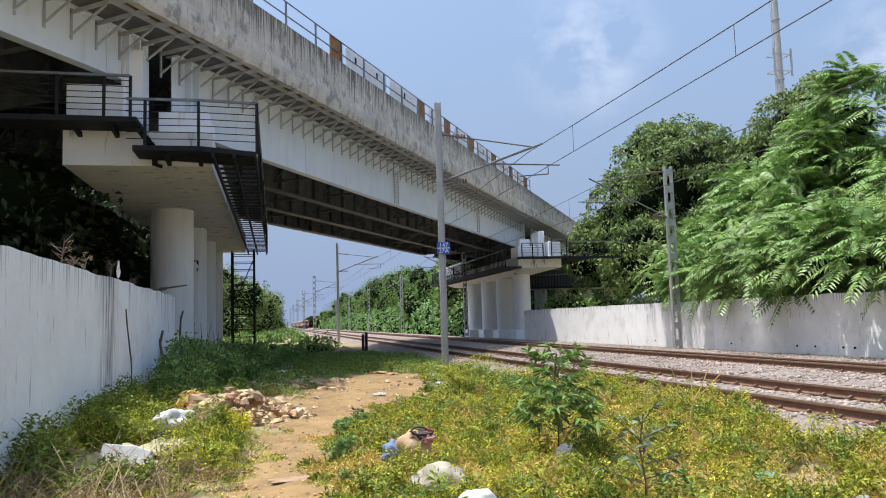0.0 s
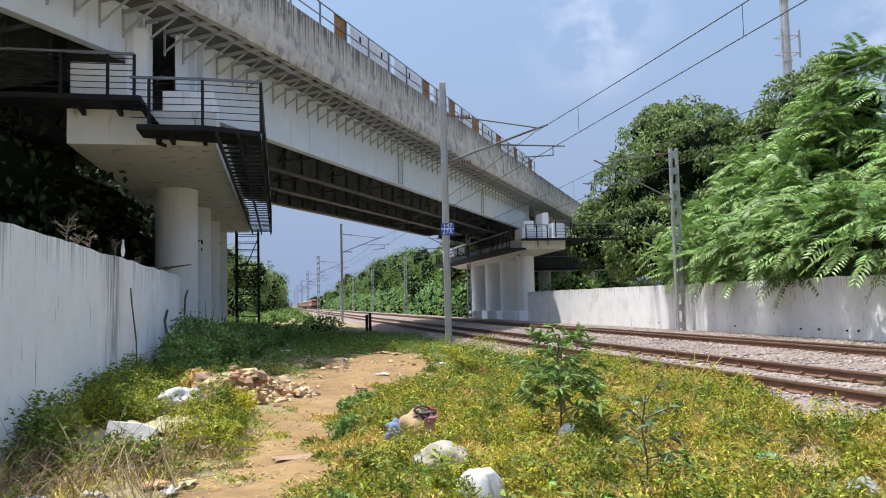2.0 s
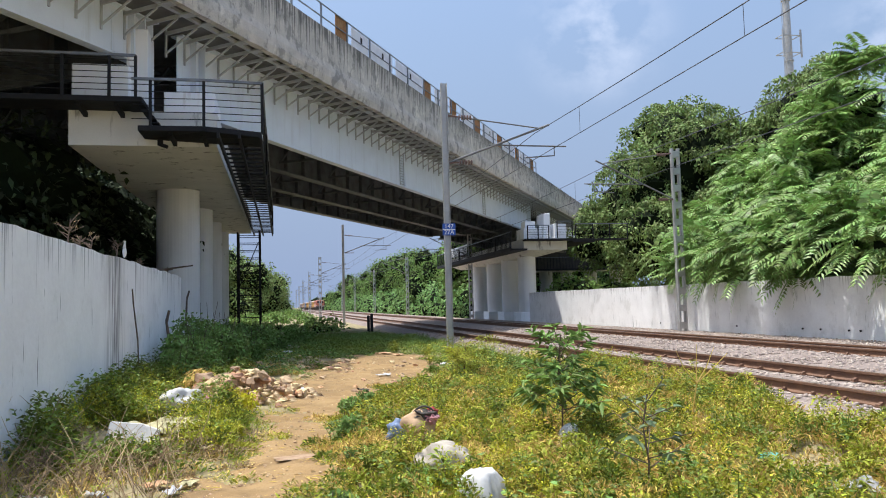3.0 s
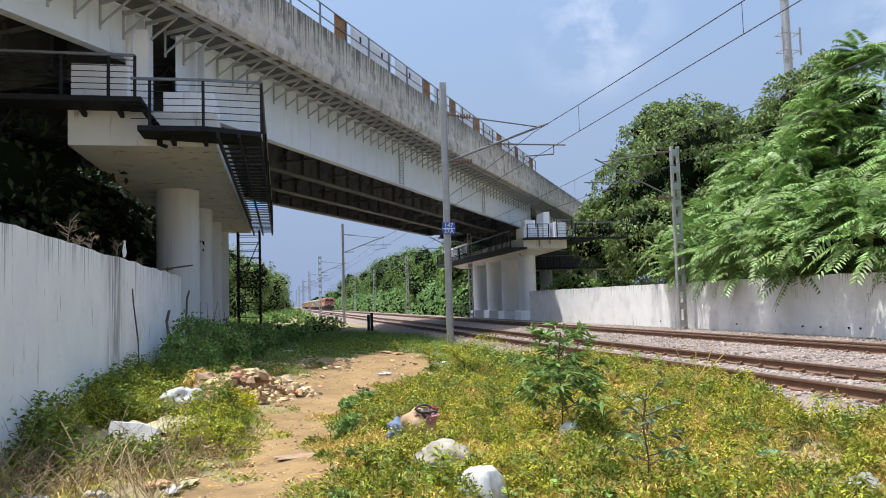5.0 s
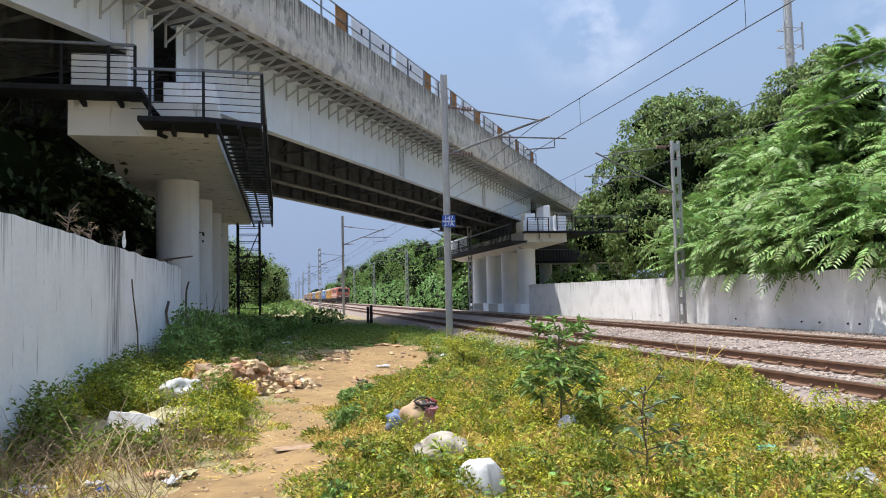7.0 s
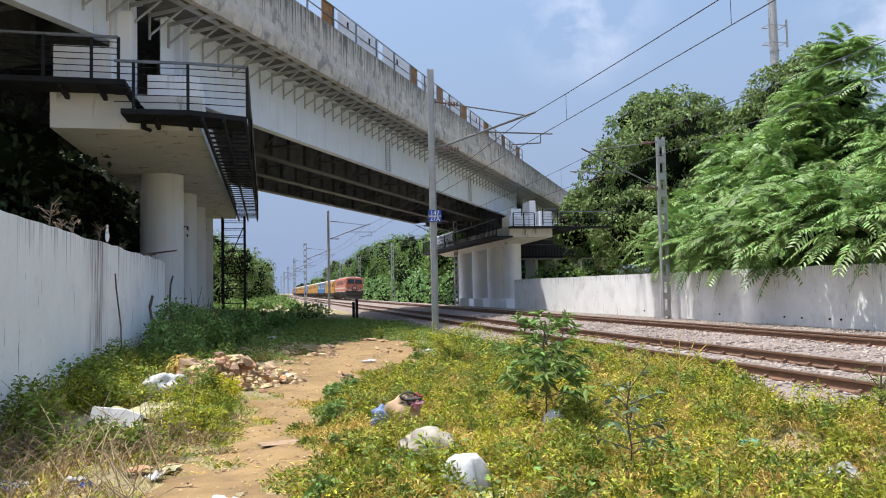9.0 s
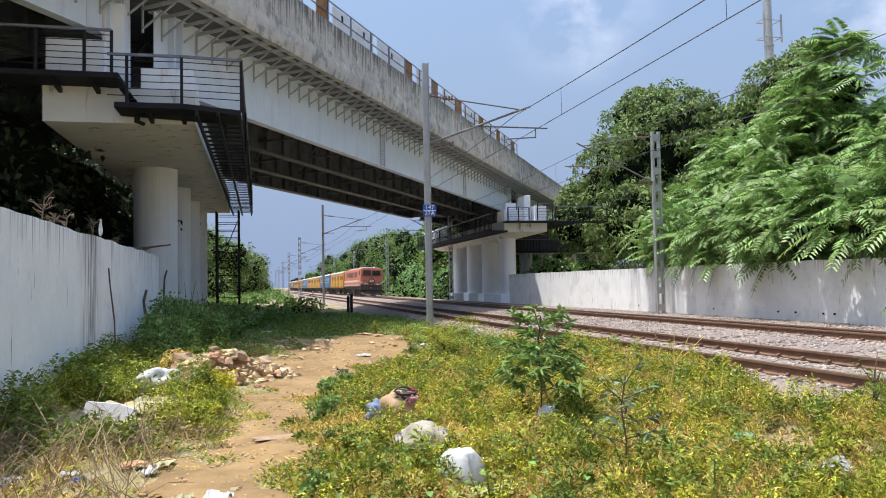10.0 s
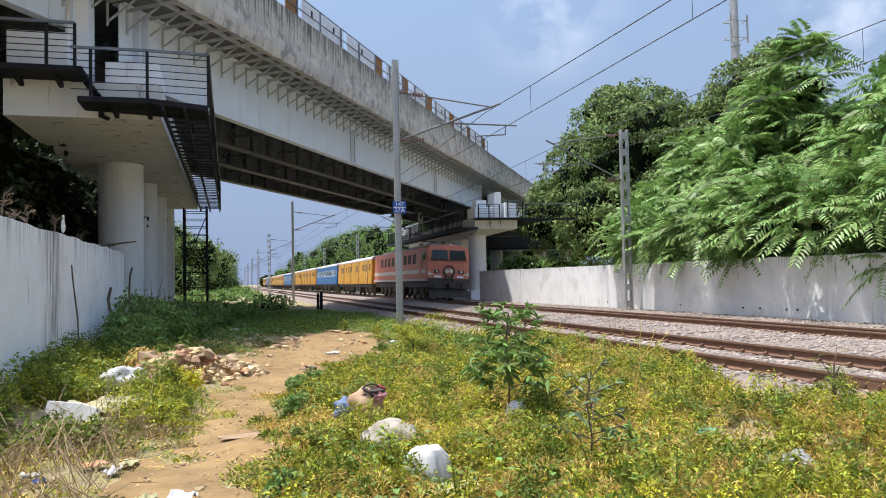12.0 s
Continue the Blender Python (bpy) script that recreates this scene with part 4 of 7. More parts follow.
part("kick_plate", Shape().box(15.98, 51.9, 5.45, 16.03, 78, 5.72), M_BLACK, plat2)
railing_run(plat2, [(16.05, 52.0), (16.05, 56), (16.05, 60), (16.05, 64), (16.05, 68), (16.05, 72), (16.05, 78)], [5.62] * 7, 1.2, 5, upright=True)
part("walkway_floor", Shape().box(20.7, 51.9, 6.05, 22.4, 60, 6.17), M_BLACK, plat2)
railing_run(plat2, [(20.95, 51.9), (22.3, 51.9), (23.6, 51.9), (25.0, 51.9)], [6.32] * 4, 1.05, 5)
part("walkway_arm", Shape().box(20.9, 51.85, 6.2, 25.0, 52.7, 6.3), M_BLACK, plat2)
for yy in (69.0, 72.5, 76.0):
    part("back_panel", Shape().box(17.0, yy, 6.4, 17.05, yy + 3.2, 7.3), M_WHITE, plat2, "white painted panel")
plat3 = thing("inspection_platform", "dark steel walkway with balusters round the distant pier", "platform", kind="structure")
part("walkway_floor", Shape().box(25.6, 75.2, 5.0, 41.0, 76.5, 5.15), M_BLACK, plat3)
part("fascia", Shape().box(25.6, 76.45, 5.15, 41.0, 76.55, 6.9), M_UNDER, plat3)
railing_run(plat3, [(25.7, 75.2), (28.5, 75.2), (31.5, 75.2), (34.5, 75.2), (38, 75.2)], [5.15] * 5, 1.2, 5, upright=True)


# ---- walls ----
def build_wall(name, xf, thick, y0, y1, top0, top1, step, label, wave, m_):
    w = thing(name, label, "wall", kind="structure")
    n = int((y1 - y0) / step)
    for k in range(n):
        a, b = y0 + (y1 - y0) * k / n, y0 + (y1 - y0) * (k + 1) / n
        vs, m = [], 60
        for i in range(m + 1):
            yy = a + 0.004 + (b - a - 0.008) * i / m
            t = top0 + (top1 - top0) * (yy - y0) / (y1 - y0) + wave * noise.noise(Vector((yy * 0.8, xf, 0))) + 0.02 * noise.noise(Vector((yy * 4, xf, 3)))
            vs += [(xf, yy, -0.3), (xf, yy, t), (xf + thick, yy, t - 0.01), (xf + thick, yy, -0.3)]
        f = [(4 * i + j, 4 * i + (j + 1) % 4, 4 * i + 4 + (j + 1) % 4, 4 * i + 4 + j) for i in range(m) for j in range(4)]
        f += [(3, 2, 1, 0), (4 * m, 4 * m + 1, 4 * m + 2, 4 * m + 3)]
        part("wall_panel", Shape().raw(vs, f), m_, w)
    return w


build_wall("wall_left", -2.8, -0.3, 2.0, 23.0, 2.80, 2.82, 21.0, "whitewashed boundary wall stained with black streaks", 0.05, M_WALL_L)
build_wall("wall_right", 17.6, 0.3, 4.0, 52.9, 2.33, 2.48, 9.8, "long whitewashed boundary wall with leaf shadows", 0.025, M_WALL)


wall_r = bpy.data.objects["wall_right"]
for y in (20.6, 21.1, 22.4, 23.3, 27.2, 33.4):
    part("weep_hole", Shape().tube((17.56, y, 0.66), (17.72, y, 0.68), 0.032, n=10), M_BLACK, wall_r, "dark drain pipe end")


# ---- overhead line ----
def build_mast(x, y, z0, z1, lattice, toward, label, arm_z, reach, levels):
    m = thing("overhead_line_mast", label, "mast", at=(x, y, 0), group="overhead line masts")
    if lattice:
        for sx in (-1, 1):
            part("channel", Shape().box(sx * 0.15 - 0.04, -0.1, z0, sx * 0.15 + 0.04, 0.1, z1), M_MAST, m, bevel=0.008)
        k = z0 + 0.3
        while k < z1 - 0.2:
            part("batten_plate", Shape().box(-0.15, -0.112, k, 0.15, -0.10, k + 0.28), M_MAST, m)
            part("batten_plate", Shape().box(-0.15, 0.10, k, 0.15, 0.112, k + 0.28), M_MAST, m)
            k += 0.75
    else:
        part("column", Shape().prism([(x_, y_, z0) for x_, y_ in ((-0.092, -0.08), (-0.08, -0.08), (-0.08, -0.007), (0.08, -0.007), (0.08, -0.08), (0.092, -0.08), (0.092, 0.08), (0.08, 0.08), (0.08, 0.007), (-0.08, 0.007), (-0.08, 0.08), (-0.092, 0.08))], (0, 0, z1 - z0)), M_MAST, m)
    s = toward
    hi, low, tip = levels
    for zz, ez in ((hi, tip), (low, low + 0.1)):
        ins = Shape().tube((s * 0.12, 0, zz), (s * 0.42, 0, zz + (ez - zz) * 0.1), 0.03, n=8)
        for k in range(5):
            ins.tube((s * (0.45 + k * 0.09), 0, zz + (ez - zz) * 0.15), (s * (0.48 + k * 0.09), 0, zz + (ez - zz) * 0.15), 0.075, n=10)
        part("insulator", ins, M_INSUL, m, "brown ribbed insulator")
    part("stay_tube", Shape().tube((s * 0.12, 0, hi), (s * reach, 0, tip), 0.022, n=8), M_TUBE, m)
    part("bracket_tube", Shape().tube((s * 0.12, 0, low), (s * (reach + 0.35), 0, tip + 0.12), 0.035, n=8), M_TUBE, m, "steel cantilever tube")
    r = Shape()
    r.tube((s * (0.2 + (reach - 0.2) * 0.42), 0, arm_z + 0.4), (s * (reach + 0.9), 0, arm_z + 0.4), 0.024, n=8)
    r.tube((s * (reach - 0.45), 0, arm_z + 0.02), (s * (reach + 0.5), 0, arm_z + 0.10), 0.02, n=8)
    r.tube((s * (reach + 0.5), 0, arm_z + 0.10), (s * (reach + 0.5), 0, arm_z + 0.4), 0.015, n=6)
    part("registration_arm", r, M_TUBE, m)
    return m


ARM = 6.35
NEAR_Y = (22.7, 62.5, 100.5, 139.0, 178.0, 218.0, 260.0)
near_masts = []
for k, y in enumerate(NEAR_Y):
    near_masts.append(build_mast(5.0, y, 0.2, 8.75 - 0.004 * y, k > 1, 1, "grey steel overhead line mast with a cantilever arm", ARM, 3.05, (7.65, 6.18, 7.32)))
FAR_Y = (30.4, 68.0, 104.0, 142.0, 181.0, 220.0)
for y in FAR_Y:
    build_mast(17.05, y, 0.2, 8.4, True, -1, "latticed grey overhead line mast beside the far track", ARM + 0.05, 3.4, (8.2, 6.13, 7.7))

# number plate on the first mast
sign = thing("mast_number_plate", "small blue enamel plate with white numerals on the mast", "sign", at=(5.03, 22.595, 4.1))
part("plate", Shape().box(-0.2, -0.01, -0.18, 0.2, 0.01, 0.18), M_BLUE, sign)
part("divider", Shape().box(-0.2, -0.0135, -0.012, 0.2, -0.0115, 0.012), M_LETTER, sign)


def words(name, text, size, m, parent, at):
    cu = bpy.data.curves.new(name, "FONT")
    cu.body, cu.size, cu.align_x, cu.align_y, cu.extrude = text, size, "CENTER", "CENTER", 0.001
    o = new(name + "_source", cu)
    me = bpy.data.meshes.new_from_object(o.evaluated_get(bpy.context.evaluated_depsgraph_get()))
    bpy.data.objects.remove(o)
    me.materials.append(m)
    ob = part(name, me, None, parent)
    ob.matrix_basis = pose(*at, 90, 0, 0)
    return ob


words("numerals", "147", 0.19, M_LETTER, sign, (0, -0.0135, 0.09))
words("numerals", "27A", 0.19, M_LETTER, sign, (0, -0.0135, -0.09))

wires = thing("overhead_wires", "dark catenary and contact wires above the tracks", "wires", kind="structure")
for cx, sx, ylist, contact, cat_z in ((8.2, 0.0, (-22.0,) + NEAR_Y, 6.33, 7.14), (13.65, 0.25, (-10.0,) + FAR_Y, 6.45, 7.5)):
    x = cx - 0.3 + sx
    for a, b in zip(ylist[:-1], ylist[1:]):
        part("contact_wire", Shape().tube((x, a, contact), (x, b, contact), 0.011, n=5), M_WIRE, wires)
        prev = None
        seg = Shape()
        for i in range(13):
            f = i / 12
            p = (x, a + (b - a) * f, cat_z - 0.32 * 4 * f * (1 - f) * min(1, (b - a) / 45))
            if prev:
                seg.tube(prev, p, 0.012, n=5)
            if prev and i % 2 == 1 and b < 150:
                part("dropper", Shape().tube(p, (x, p[1], contact), 0.006, n=4), M_WIRE, wires)
            prev = p
        part("catenary_wire", seg, M_WIRE, wires)

# ---- cell tower ----
tower = thing("cell_tower", "tall grey tubular telecom tower with antenna brackets", "tower", at=(60.3, 79.5, 0))
for k in range(6):
    part("tube_section", Shape().tube((0, 0, k * 7.5), (0, 0, k * 7.5 + 7.45), 0.66 - k * 0.05, 0.62 - k * 0.05, n=24), M_MAST, tower)
    part("flange", Shape().tube((0, 0, k * 7.5 + 7.35), (0, 0, k * 7.5 + 7.5), 0.72 - k * 0.05, n=24), M_MAST, tower)
for zz in (30.8, 32.9):
    part("antenna_ring", Shape().beam((-1.2, -0.7, zz), (1.2, -0.7, zz), 0.08).beam((-1.2, 0.7, zz), (1.2, 0.7, zz), 0.08).beam((-1.2, -0.7, zz), (-1.2, 0.7, zz), 0.08).beam((1.2, -0.7, zz), (1.2, 0.7, zz), 0.08), M_MAST, tower)
for sx in (-1.2, 1.2):
    part("antenna", Shape().box(sx - 0.09, -0.85, 30.2, sx + 0.09, -0.7, 33.6), M_MAST, tower)
part("climbing_ladder", Shape().beam((-0.78, -0.5, 0.5), (-0.78, -0.5, 44), 0.05).beam((-0.95, -0.4, 0.5), (-0.95, -0.4, 44), 0.05), M_MAST, tower)

# ---- train ----
Z_RAIL = 0.555
TILT = math.degrees(math.atan2(0.09, 2 * HALF_GAUGE))


def body_section(w, z0, z1, roof):
    """Cross section of a vehicle body with a rounded roof: points (x, z)."""
    pts = [(-w, z0), (-w, z1)]
    for i in range(1, 8):
        a = math.pi * i / 8
        pts.append((-w * math.cos(a), z1 + roof * math.sin(a)))
    return pts + [(w, z1), (w, z0)]


def bogie(parent, y, axles, gap, r):
    b = part("bogie_frame", Shape().box(-1.05, y - gap * axles / 2, 0.45, -0.92, y + gap * axles / 2, 0.85).box(0.92, y - gap * axles / 2, 0.45, 1.05, y + gap * axles / 2, 0.85).box(-0.9, y - 0.3, 0.5, 0.9, y + 0.3, 0.9), M_BOGIE, parent, bevel=0.02)
    for k in range(axles):
        yy = y + (k - (axles - 1) / 2) * gap
        for sx in (-1, 1):
            part("wheel", Shape().tube((sx * 0.78, yy, r), (sx * 0.92, yy, r), r, n=24).tube((sx * 0.92, yy, r), (sx * 1.1, yy, r), 0.16, n=12), M_BOGIE, b)
            part("axle_box", Shape().box(sx * 1.08 - 0.1, yy - 0.22, r - 0.2, sx * 1.08 + 0.1, yy + 0.22, r + 0.25), M_BOGIE, b)


loco = thing("electric_locomotive", "red-orange electric locomotive with a cream band, hauling the train", "locomotive")
L, W = 18.6, 1.5
lb = Shape()
sec = body_section(W, 1.22, 3.38, 0.24)
n = len(sec)
rows_ = []
for yy, wk, hk in ((0.0, 0.93, 0.0), (0.25, 0.97, 0.0), (1.6, 1.0, 0.0), (L - 1.6, 1.0, 0.0), (L - 0.25, 0.97, 0.0), (L, 0.93, 0.0)):
    for x, z in sec:
        lean = 0.22 * max(0.0, (z - 2.2)) / 1.4
        yk = yy + (lean if yy < 0.3 else -lean if yy > L - 0.3 else 0)
        rows_.append((x * wk, yk, z))
f = [(k * n + i, k * n + (i + 1) % n, (k + 1) * n + (i + 1) % n, (k + 1) * n + i) for k in range(5) for i in range(n)]
f += [tuple(range(n - 1, -1, -1)), tuple(range(5 * n, 6 * n))]
lbody = part("body", lb.raw(rows_, f), M_LOCO, loco, "red-orange loco body", bevel=0.03)
part("roof_panel", Shape().box(-1.0, 1.4, 3.55, 1.0, L - 1.4, 3.68), M_ROOF, loco, bevel=0.05)
for sx in (-1, 1):
    part("side_band", Shape().box(sx * W - 0.006, 0.4, 1.72, sx * W + 0.006, L - 0.4, 1.98), M_LOCO_G, loco, "cream stripe")
    part("side_sill", Shape().box(sx * W - 0.008, 0.3, 1.22, sx * W + 0.008, L - 0.3, 1.36), M_ROOF, loco)
    for k in range(9):
        y0 = 3.0 + k * 1.42
        part("side_grille", Shape().box(sx * W - 0.014, y0, 2.4, sx * W + 0.014, y0 + 0.85, 3.05), M_UNDER, loco, "dark louvred grille")
    part("cab_door", Shape().box(sx * W - 0.012, 1.35, 1.4, sx * W + 0.012, 1.95, 3.0), M_LOCO, loco)
    part("cab_side_window", Shape().box(sx * W - 0.016, 0.55, 2.6, sx * W + 0.016, 1.15, 3.15), M_GLASS, loco)
# cab front
for sx in (-1, 1):
    wsc = part("windscreen", Shape().raw([(sx * 0.07, 0.045, 2.66), (sx * 1.17, 0.045, 2.66), (sx * 1.10, 0.135, 3.26), (sx * 0.07, 0.135, 3.26), (sx * 0.07, 0.12, 2.66), (sx * 1.17, 0.12, 2.66), (sx * 1.10, 0.22, 3.26), (sx * 0.07, 0.22, 3.26)], [(0, 1, 2, 3), (4, 5, 6, 7), (0, 1, 5, 4), (1, 2, 6, 5), (2, 3, 7, 6), (3, 0, 4, 7)]), M_GLASS, loco, "dark cab windscreen")
    part("wiper", Shape().beam((sx * 0.95, 0.0, 2.63), (sx * 0.55, 0.05, 2.86), 0.025), M_UNDER, wsc)
    part("marker_lamp", Shape().box(sx * 0.82 - 0.17, -0.05, 1.76, sx * 0.82 + 0.17, 0.02, 1.96), M_UNDER, loco)
    part("marker_lens", Shape().tube((sx * 0.82, -0.07, 1.86), (sx * 0.82, -0.04, 1.86), 0.075, n=16), M_LAMP, loco)
    part("front_band", Shape().raw([(sx * 0.95, -0.012, 1.62), (sx * 1.40, -0.012, 1.62), (sx * 1.40, -0.012, 1.90)], [(0, 1, 2)] if sx > 0 else [(2, 1, 0)]), M_LOCO_G, loco)
    part("buffer", Shape().tube((sx * 0.95, -0.55, 0.98), (sx * 0.95, 0.1, 0.98), 0.11, n=14).tube((sx * 0.95, -0.6, 0.98), (sx * 0.95, -0.52, 0.98), 0.24, n=20), M_UNDER, loco)
part("screen_surround", Shape().box(-1.24, 0.02, 2.58, 1.24, 0.13, 2.63), M_UNDER, loco)
part("headlamp", Shape().tube((-0.14, -0.10, 1.9), (-0.14, 0.05, 1.9), 0.13, n=18).tube((0.14, -0.10, 1.9), (0.14, 0.05, 1.9), 0.13, n=18), M_LAMP, loco, "twin round headlamps")
wreath = Shape().pipe([(0.36 * math.cos(math.pi * k / 12), -0.09, 1.88 + 0.34 * math.sin(math.pi * k / 12)) for k in range(24)], 0.06, 8, True)
wreath.tube((-0.2, -0.09, 1.6), (-0.28, -0.09, 1.25), 0.045, n=6).tube((0.2, -0.09, 1.6), (0.3, -0.09, 1.25), 0.045, n=6)
part("garland", wreath, M_UNDER, loco, "dark garland round the headlamps")
for x0, x1 in ((-0.95, -0.5), (-0.1, 0.25), (0.55, 1.0)):
    part("number_bar", Shape().box(x0, -0.016, 1.47, x1, -0.008, 1.59), M_LETTER, loco)
part("name_bar", Shape().box(-0.22, 0.005, 2.15, 0.22, 0.02, 2.22), M_LETTER, loco)
part("apron", Shape().box(-1.40, -0.03, 1.0, 1.40, 0.02, 1.43), M_UNDER, loco, "sooty black lower front", bevel=0.015)
part("buffer_beam", Shape().box(-1.38, -0.04, 0.75, 1.38, 0.25, 1.24), M_UNDER, loco, bevel=0.03)
part("cattle_guard", Shape().prism([(-1.3, -0.25, 0.16), (1.3, -0.25, 0.16), (1.3, 0.1, 0.75), (-1.3, 0.1, 0.75)], (0, 0.08, 0)), M_UNDER, loco)
part("coupler", Shape().box(-0.16, -0.65, 0.82, 0.16, 0.0, 1.08), M_UNDER, loco, bevel=0.03)
part("underframe", Shape().box(-1.3, 0.3, 0.8, 1.3, L - 0.3, 1.22).box(-1.2, 7.5, 0.4, 1.2, 11.2, 0.9), M_UNDER, loco, bevel=0.03)
bogie(loco, 4.0, 3, 1.75, 0.52)
bogie(loco, L - 4.0, 3, 1.75, 0.52)
for y0, up in ((3.4, 0), (L - 4.4, 1)):
    pg = Shape()
    zt = 3.72
    for sx in (-0.5, 0.5):
        pg.beam((sx, y0 - 0.9, zt), (sx, y0 + 0.9, zt), 0.06).tube((sx, y0 - 0.7, zt - 0.2), (sx, y0 - 0.7, zt), 0.07, n=8).tube((sx, y0 + 0.7, zt - 0.2), (sx, y0 + 0.7, zt), 0.07, n=8)
        if up:
            pg.beam((sx, y0 + 0.6, zt), (sx * 0.8, y0 - 0.8, zt + 1.0), 0.05).beam((sx * 0.8, y0 - 0.8, zt + 1.0), (sx, y0, ARM - 0.62), 0.045)
        else:
            pg.beam((sx, y0 + 0.6, zt), (sx * 0.8, y0 - 0.8, zt + 0.18), 0.05).beam((sx * 0.8, y0 - 0.8, zt + 0.18), (sx, y0 + 0.5, zt + 0.3), 0.045)
    zz = ARM - 0.60 if up else zt + 0.32
    yy = y0 if up else y0 + 0.5
    pg.beam((-0.85, yy, zz), (0.85, yy, zz), 0.1, 0.05).beam((-0.85, yy + 0.25, zz), (0.85, yy + 0.25, zz), 0.1, 0.05)
    part("pantograph", pg, M_UNDER, loco, "raised current collector" if up else "folded current collector")
part("roof_horn", Shape().lump((0.35, 0.9, 3.62), (0.14, 0.2, 0.12), 0.05, 10), M_LETTER, loco)


def build_coach(name, label, paint, band, parcel):
    c = thing(name, label, "railway coach", group="coaches of the train")
    L, W = 22.2, 1.55
    cb = Shape()
    sec = body_section(W, 1.05, 3.3, 0.42)
    cb.prism([(x, 0.35, z) for x, z in sec], (0, L - 0.7, 0))
    part("body", cb, paint, c, bevel=0.03)
    rf = [(x * 1.012, 0.3, z + 0.012) for x, z in body_section(W, 3.22, 3.3, 0.42)]
    part("roof", Shape().prism(rf, (0, L - 0.6, 0)), M_ROOF, c, "dusty grey roof")
    part("underframe", Shape().box(-1.4, 0.5, 0.75, 1.4, L - 0.5, 1.05).box(-1.3, 7.6, 0.35, 1.3, 10.2, 0.8).box(-1.3, 11.6, 0.4, 1.3, 14, 0.8), M_UNDER, c, bevel=0.03)
    part("gangway", Shape().box(-0.55, -0.1, 1.1, 0.55, 0.4, 3.1).box(-0.55, L - 0.4, 1.1, 0.55, L + 0.1, 3.1), M_UNDER, c, bevel=0.04)
    bogie(c, 3.6, 2, 2.6, 0.46)
    bogie(c, L - 3.6, 2, 2.6, 0.46)
    for sx in (-1, 1):
        if band:
            part("light_band", Shape().box(sx * W - 0.006, 0.5, 2.0, sx * W + 0.006, L - 0.5, 2.75), band, c, "pale band along the windows")
        if parcel:
            for k in range(4):
                y0 = 2.2 + k * 5.0
                part("loading_door", Shape().box(sx * W - 0.03, y0, 1.15, sx * W + 0.03, y0 + 1.9, 3.15), paint, c, bevel=0.01)
                for gap in (-0.05, 0.92, 1.89):
                    part("door_gap", Shape().box(sx * W - 0.034, y0 + gap, 1.15, sx * W + 0.034, y0 + gap + 0.06, 3.15), M_UNDER, c)
                for g in (0.3, 1.25):
                    part("door_grille", Shape().box(sx * W - 0.036, y0 + g, 2.2, sx * W + 0.036, y0 + g + 0.4, 2.85), M_UNDER, c, "dark barred opening")
            for k in range(18):
                part("side_rib", Shape().box(sx * W - 0.014, 0.6 + k * 1.24, 1.1, sx * W + 0.014, 0.65 + k * 1.24, 3.2), paint, c)
            for k in range(6):
                part("vent_window", Shape().box(sx * W - 0.02, 1.0 + k * 3.6, 2.3, sx * W + 0.02, 1.5 + k * 3.6, 2.85), M_UNDER, c)
            part("waist_rib", Shape().box(sx * W - 0.025, 0.4, 1.9, sx * W + 0.025, L - 0.4, 1.96), paint, c)
        else:
            for k in range(16):
                part("window", Shape().box(sx * W - 0.02, 2.2 + k * 1.13, 2.1, sx * W + 0.02, 2.2 + k * 1.13 + 0.62, 2.72), M_GLASS, c)
            for y0 in (0.7, L - 1.5):
                part("door", Shape().box(sx * W - 0.015, y0, 1.1, sx * W + 0.015, y0 + 0.8, 3.1), paint, c)
                part("door_window", Shape().box(sx * W - 0.022, y0 + 0.15, 2.2, sx * W + 0.022, y0 + 0.65, 2.8), M_GLASS, c)
    return c


coach_y = build_coach("parcel_van", "yellow parcel van with loading doors behind the locomotive", M_YELLOW, None, True)
coach_b = build_coach("passenger_coach", "blue passenger coach with a pale window band", M_COACHB, M_COACHL, False)
train = [(loco, 0.0)]
order = "yByyByyyBy"
used = set()
for k, ch in enumerate(order):
    src = coach_y if ch == "y" else coach_b
    ob = src if ch not in used else copy_thing(src, Matrix.Identity(4))
    used.add(ch)
    train.append((ob, L + 0.5 + k * 22.9))

# ---- trees ----
rng = np.random.default_rng(11)


def frond_quads(rng, base, direction, length, pairs=11):
    """A pinnate leaf: paired leaflets along an arching stalk. base, direction: (N,3)."""
    n = len(base)
    direction = unit(direction)
    side = unit(np.cross(direction, np.array((0, 0, 1.0)) + 0.3 * rng.normal(size=(n, 3))))
    out = []
    for k in range(pairs):
        f = 0.15 + 0.85 * k / (pairs - 1)
        p = base + direction * (length * f)[:, None]
        p[:, 2] -= 0.32 * length * f ** 2
        fall = direction.copy()
        fall[:, 2] -= 0.64 * f
        ll = length * (0.30 - 0.16 * abs(f - 0.4))
        for s in (-1, 1):
            al = unit(side * s + 0.35 * fall + 0.08 * rng.normal(size=(n, 3)) + np.array((0, 0, -0.22)))
            out.append(leaf_quads(p, al, unit(fall), ll, ll * 0.30, 0.12))
    return np.concatenate(out)


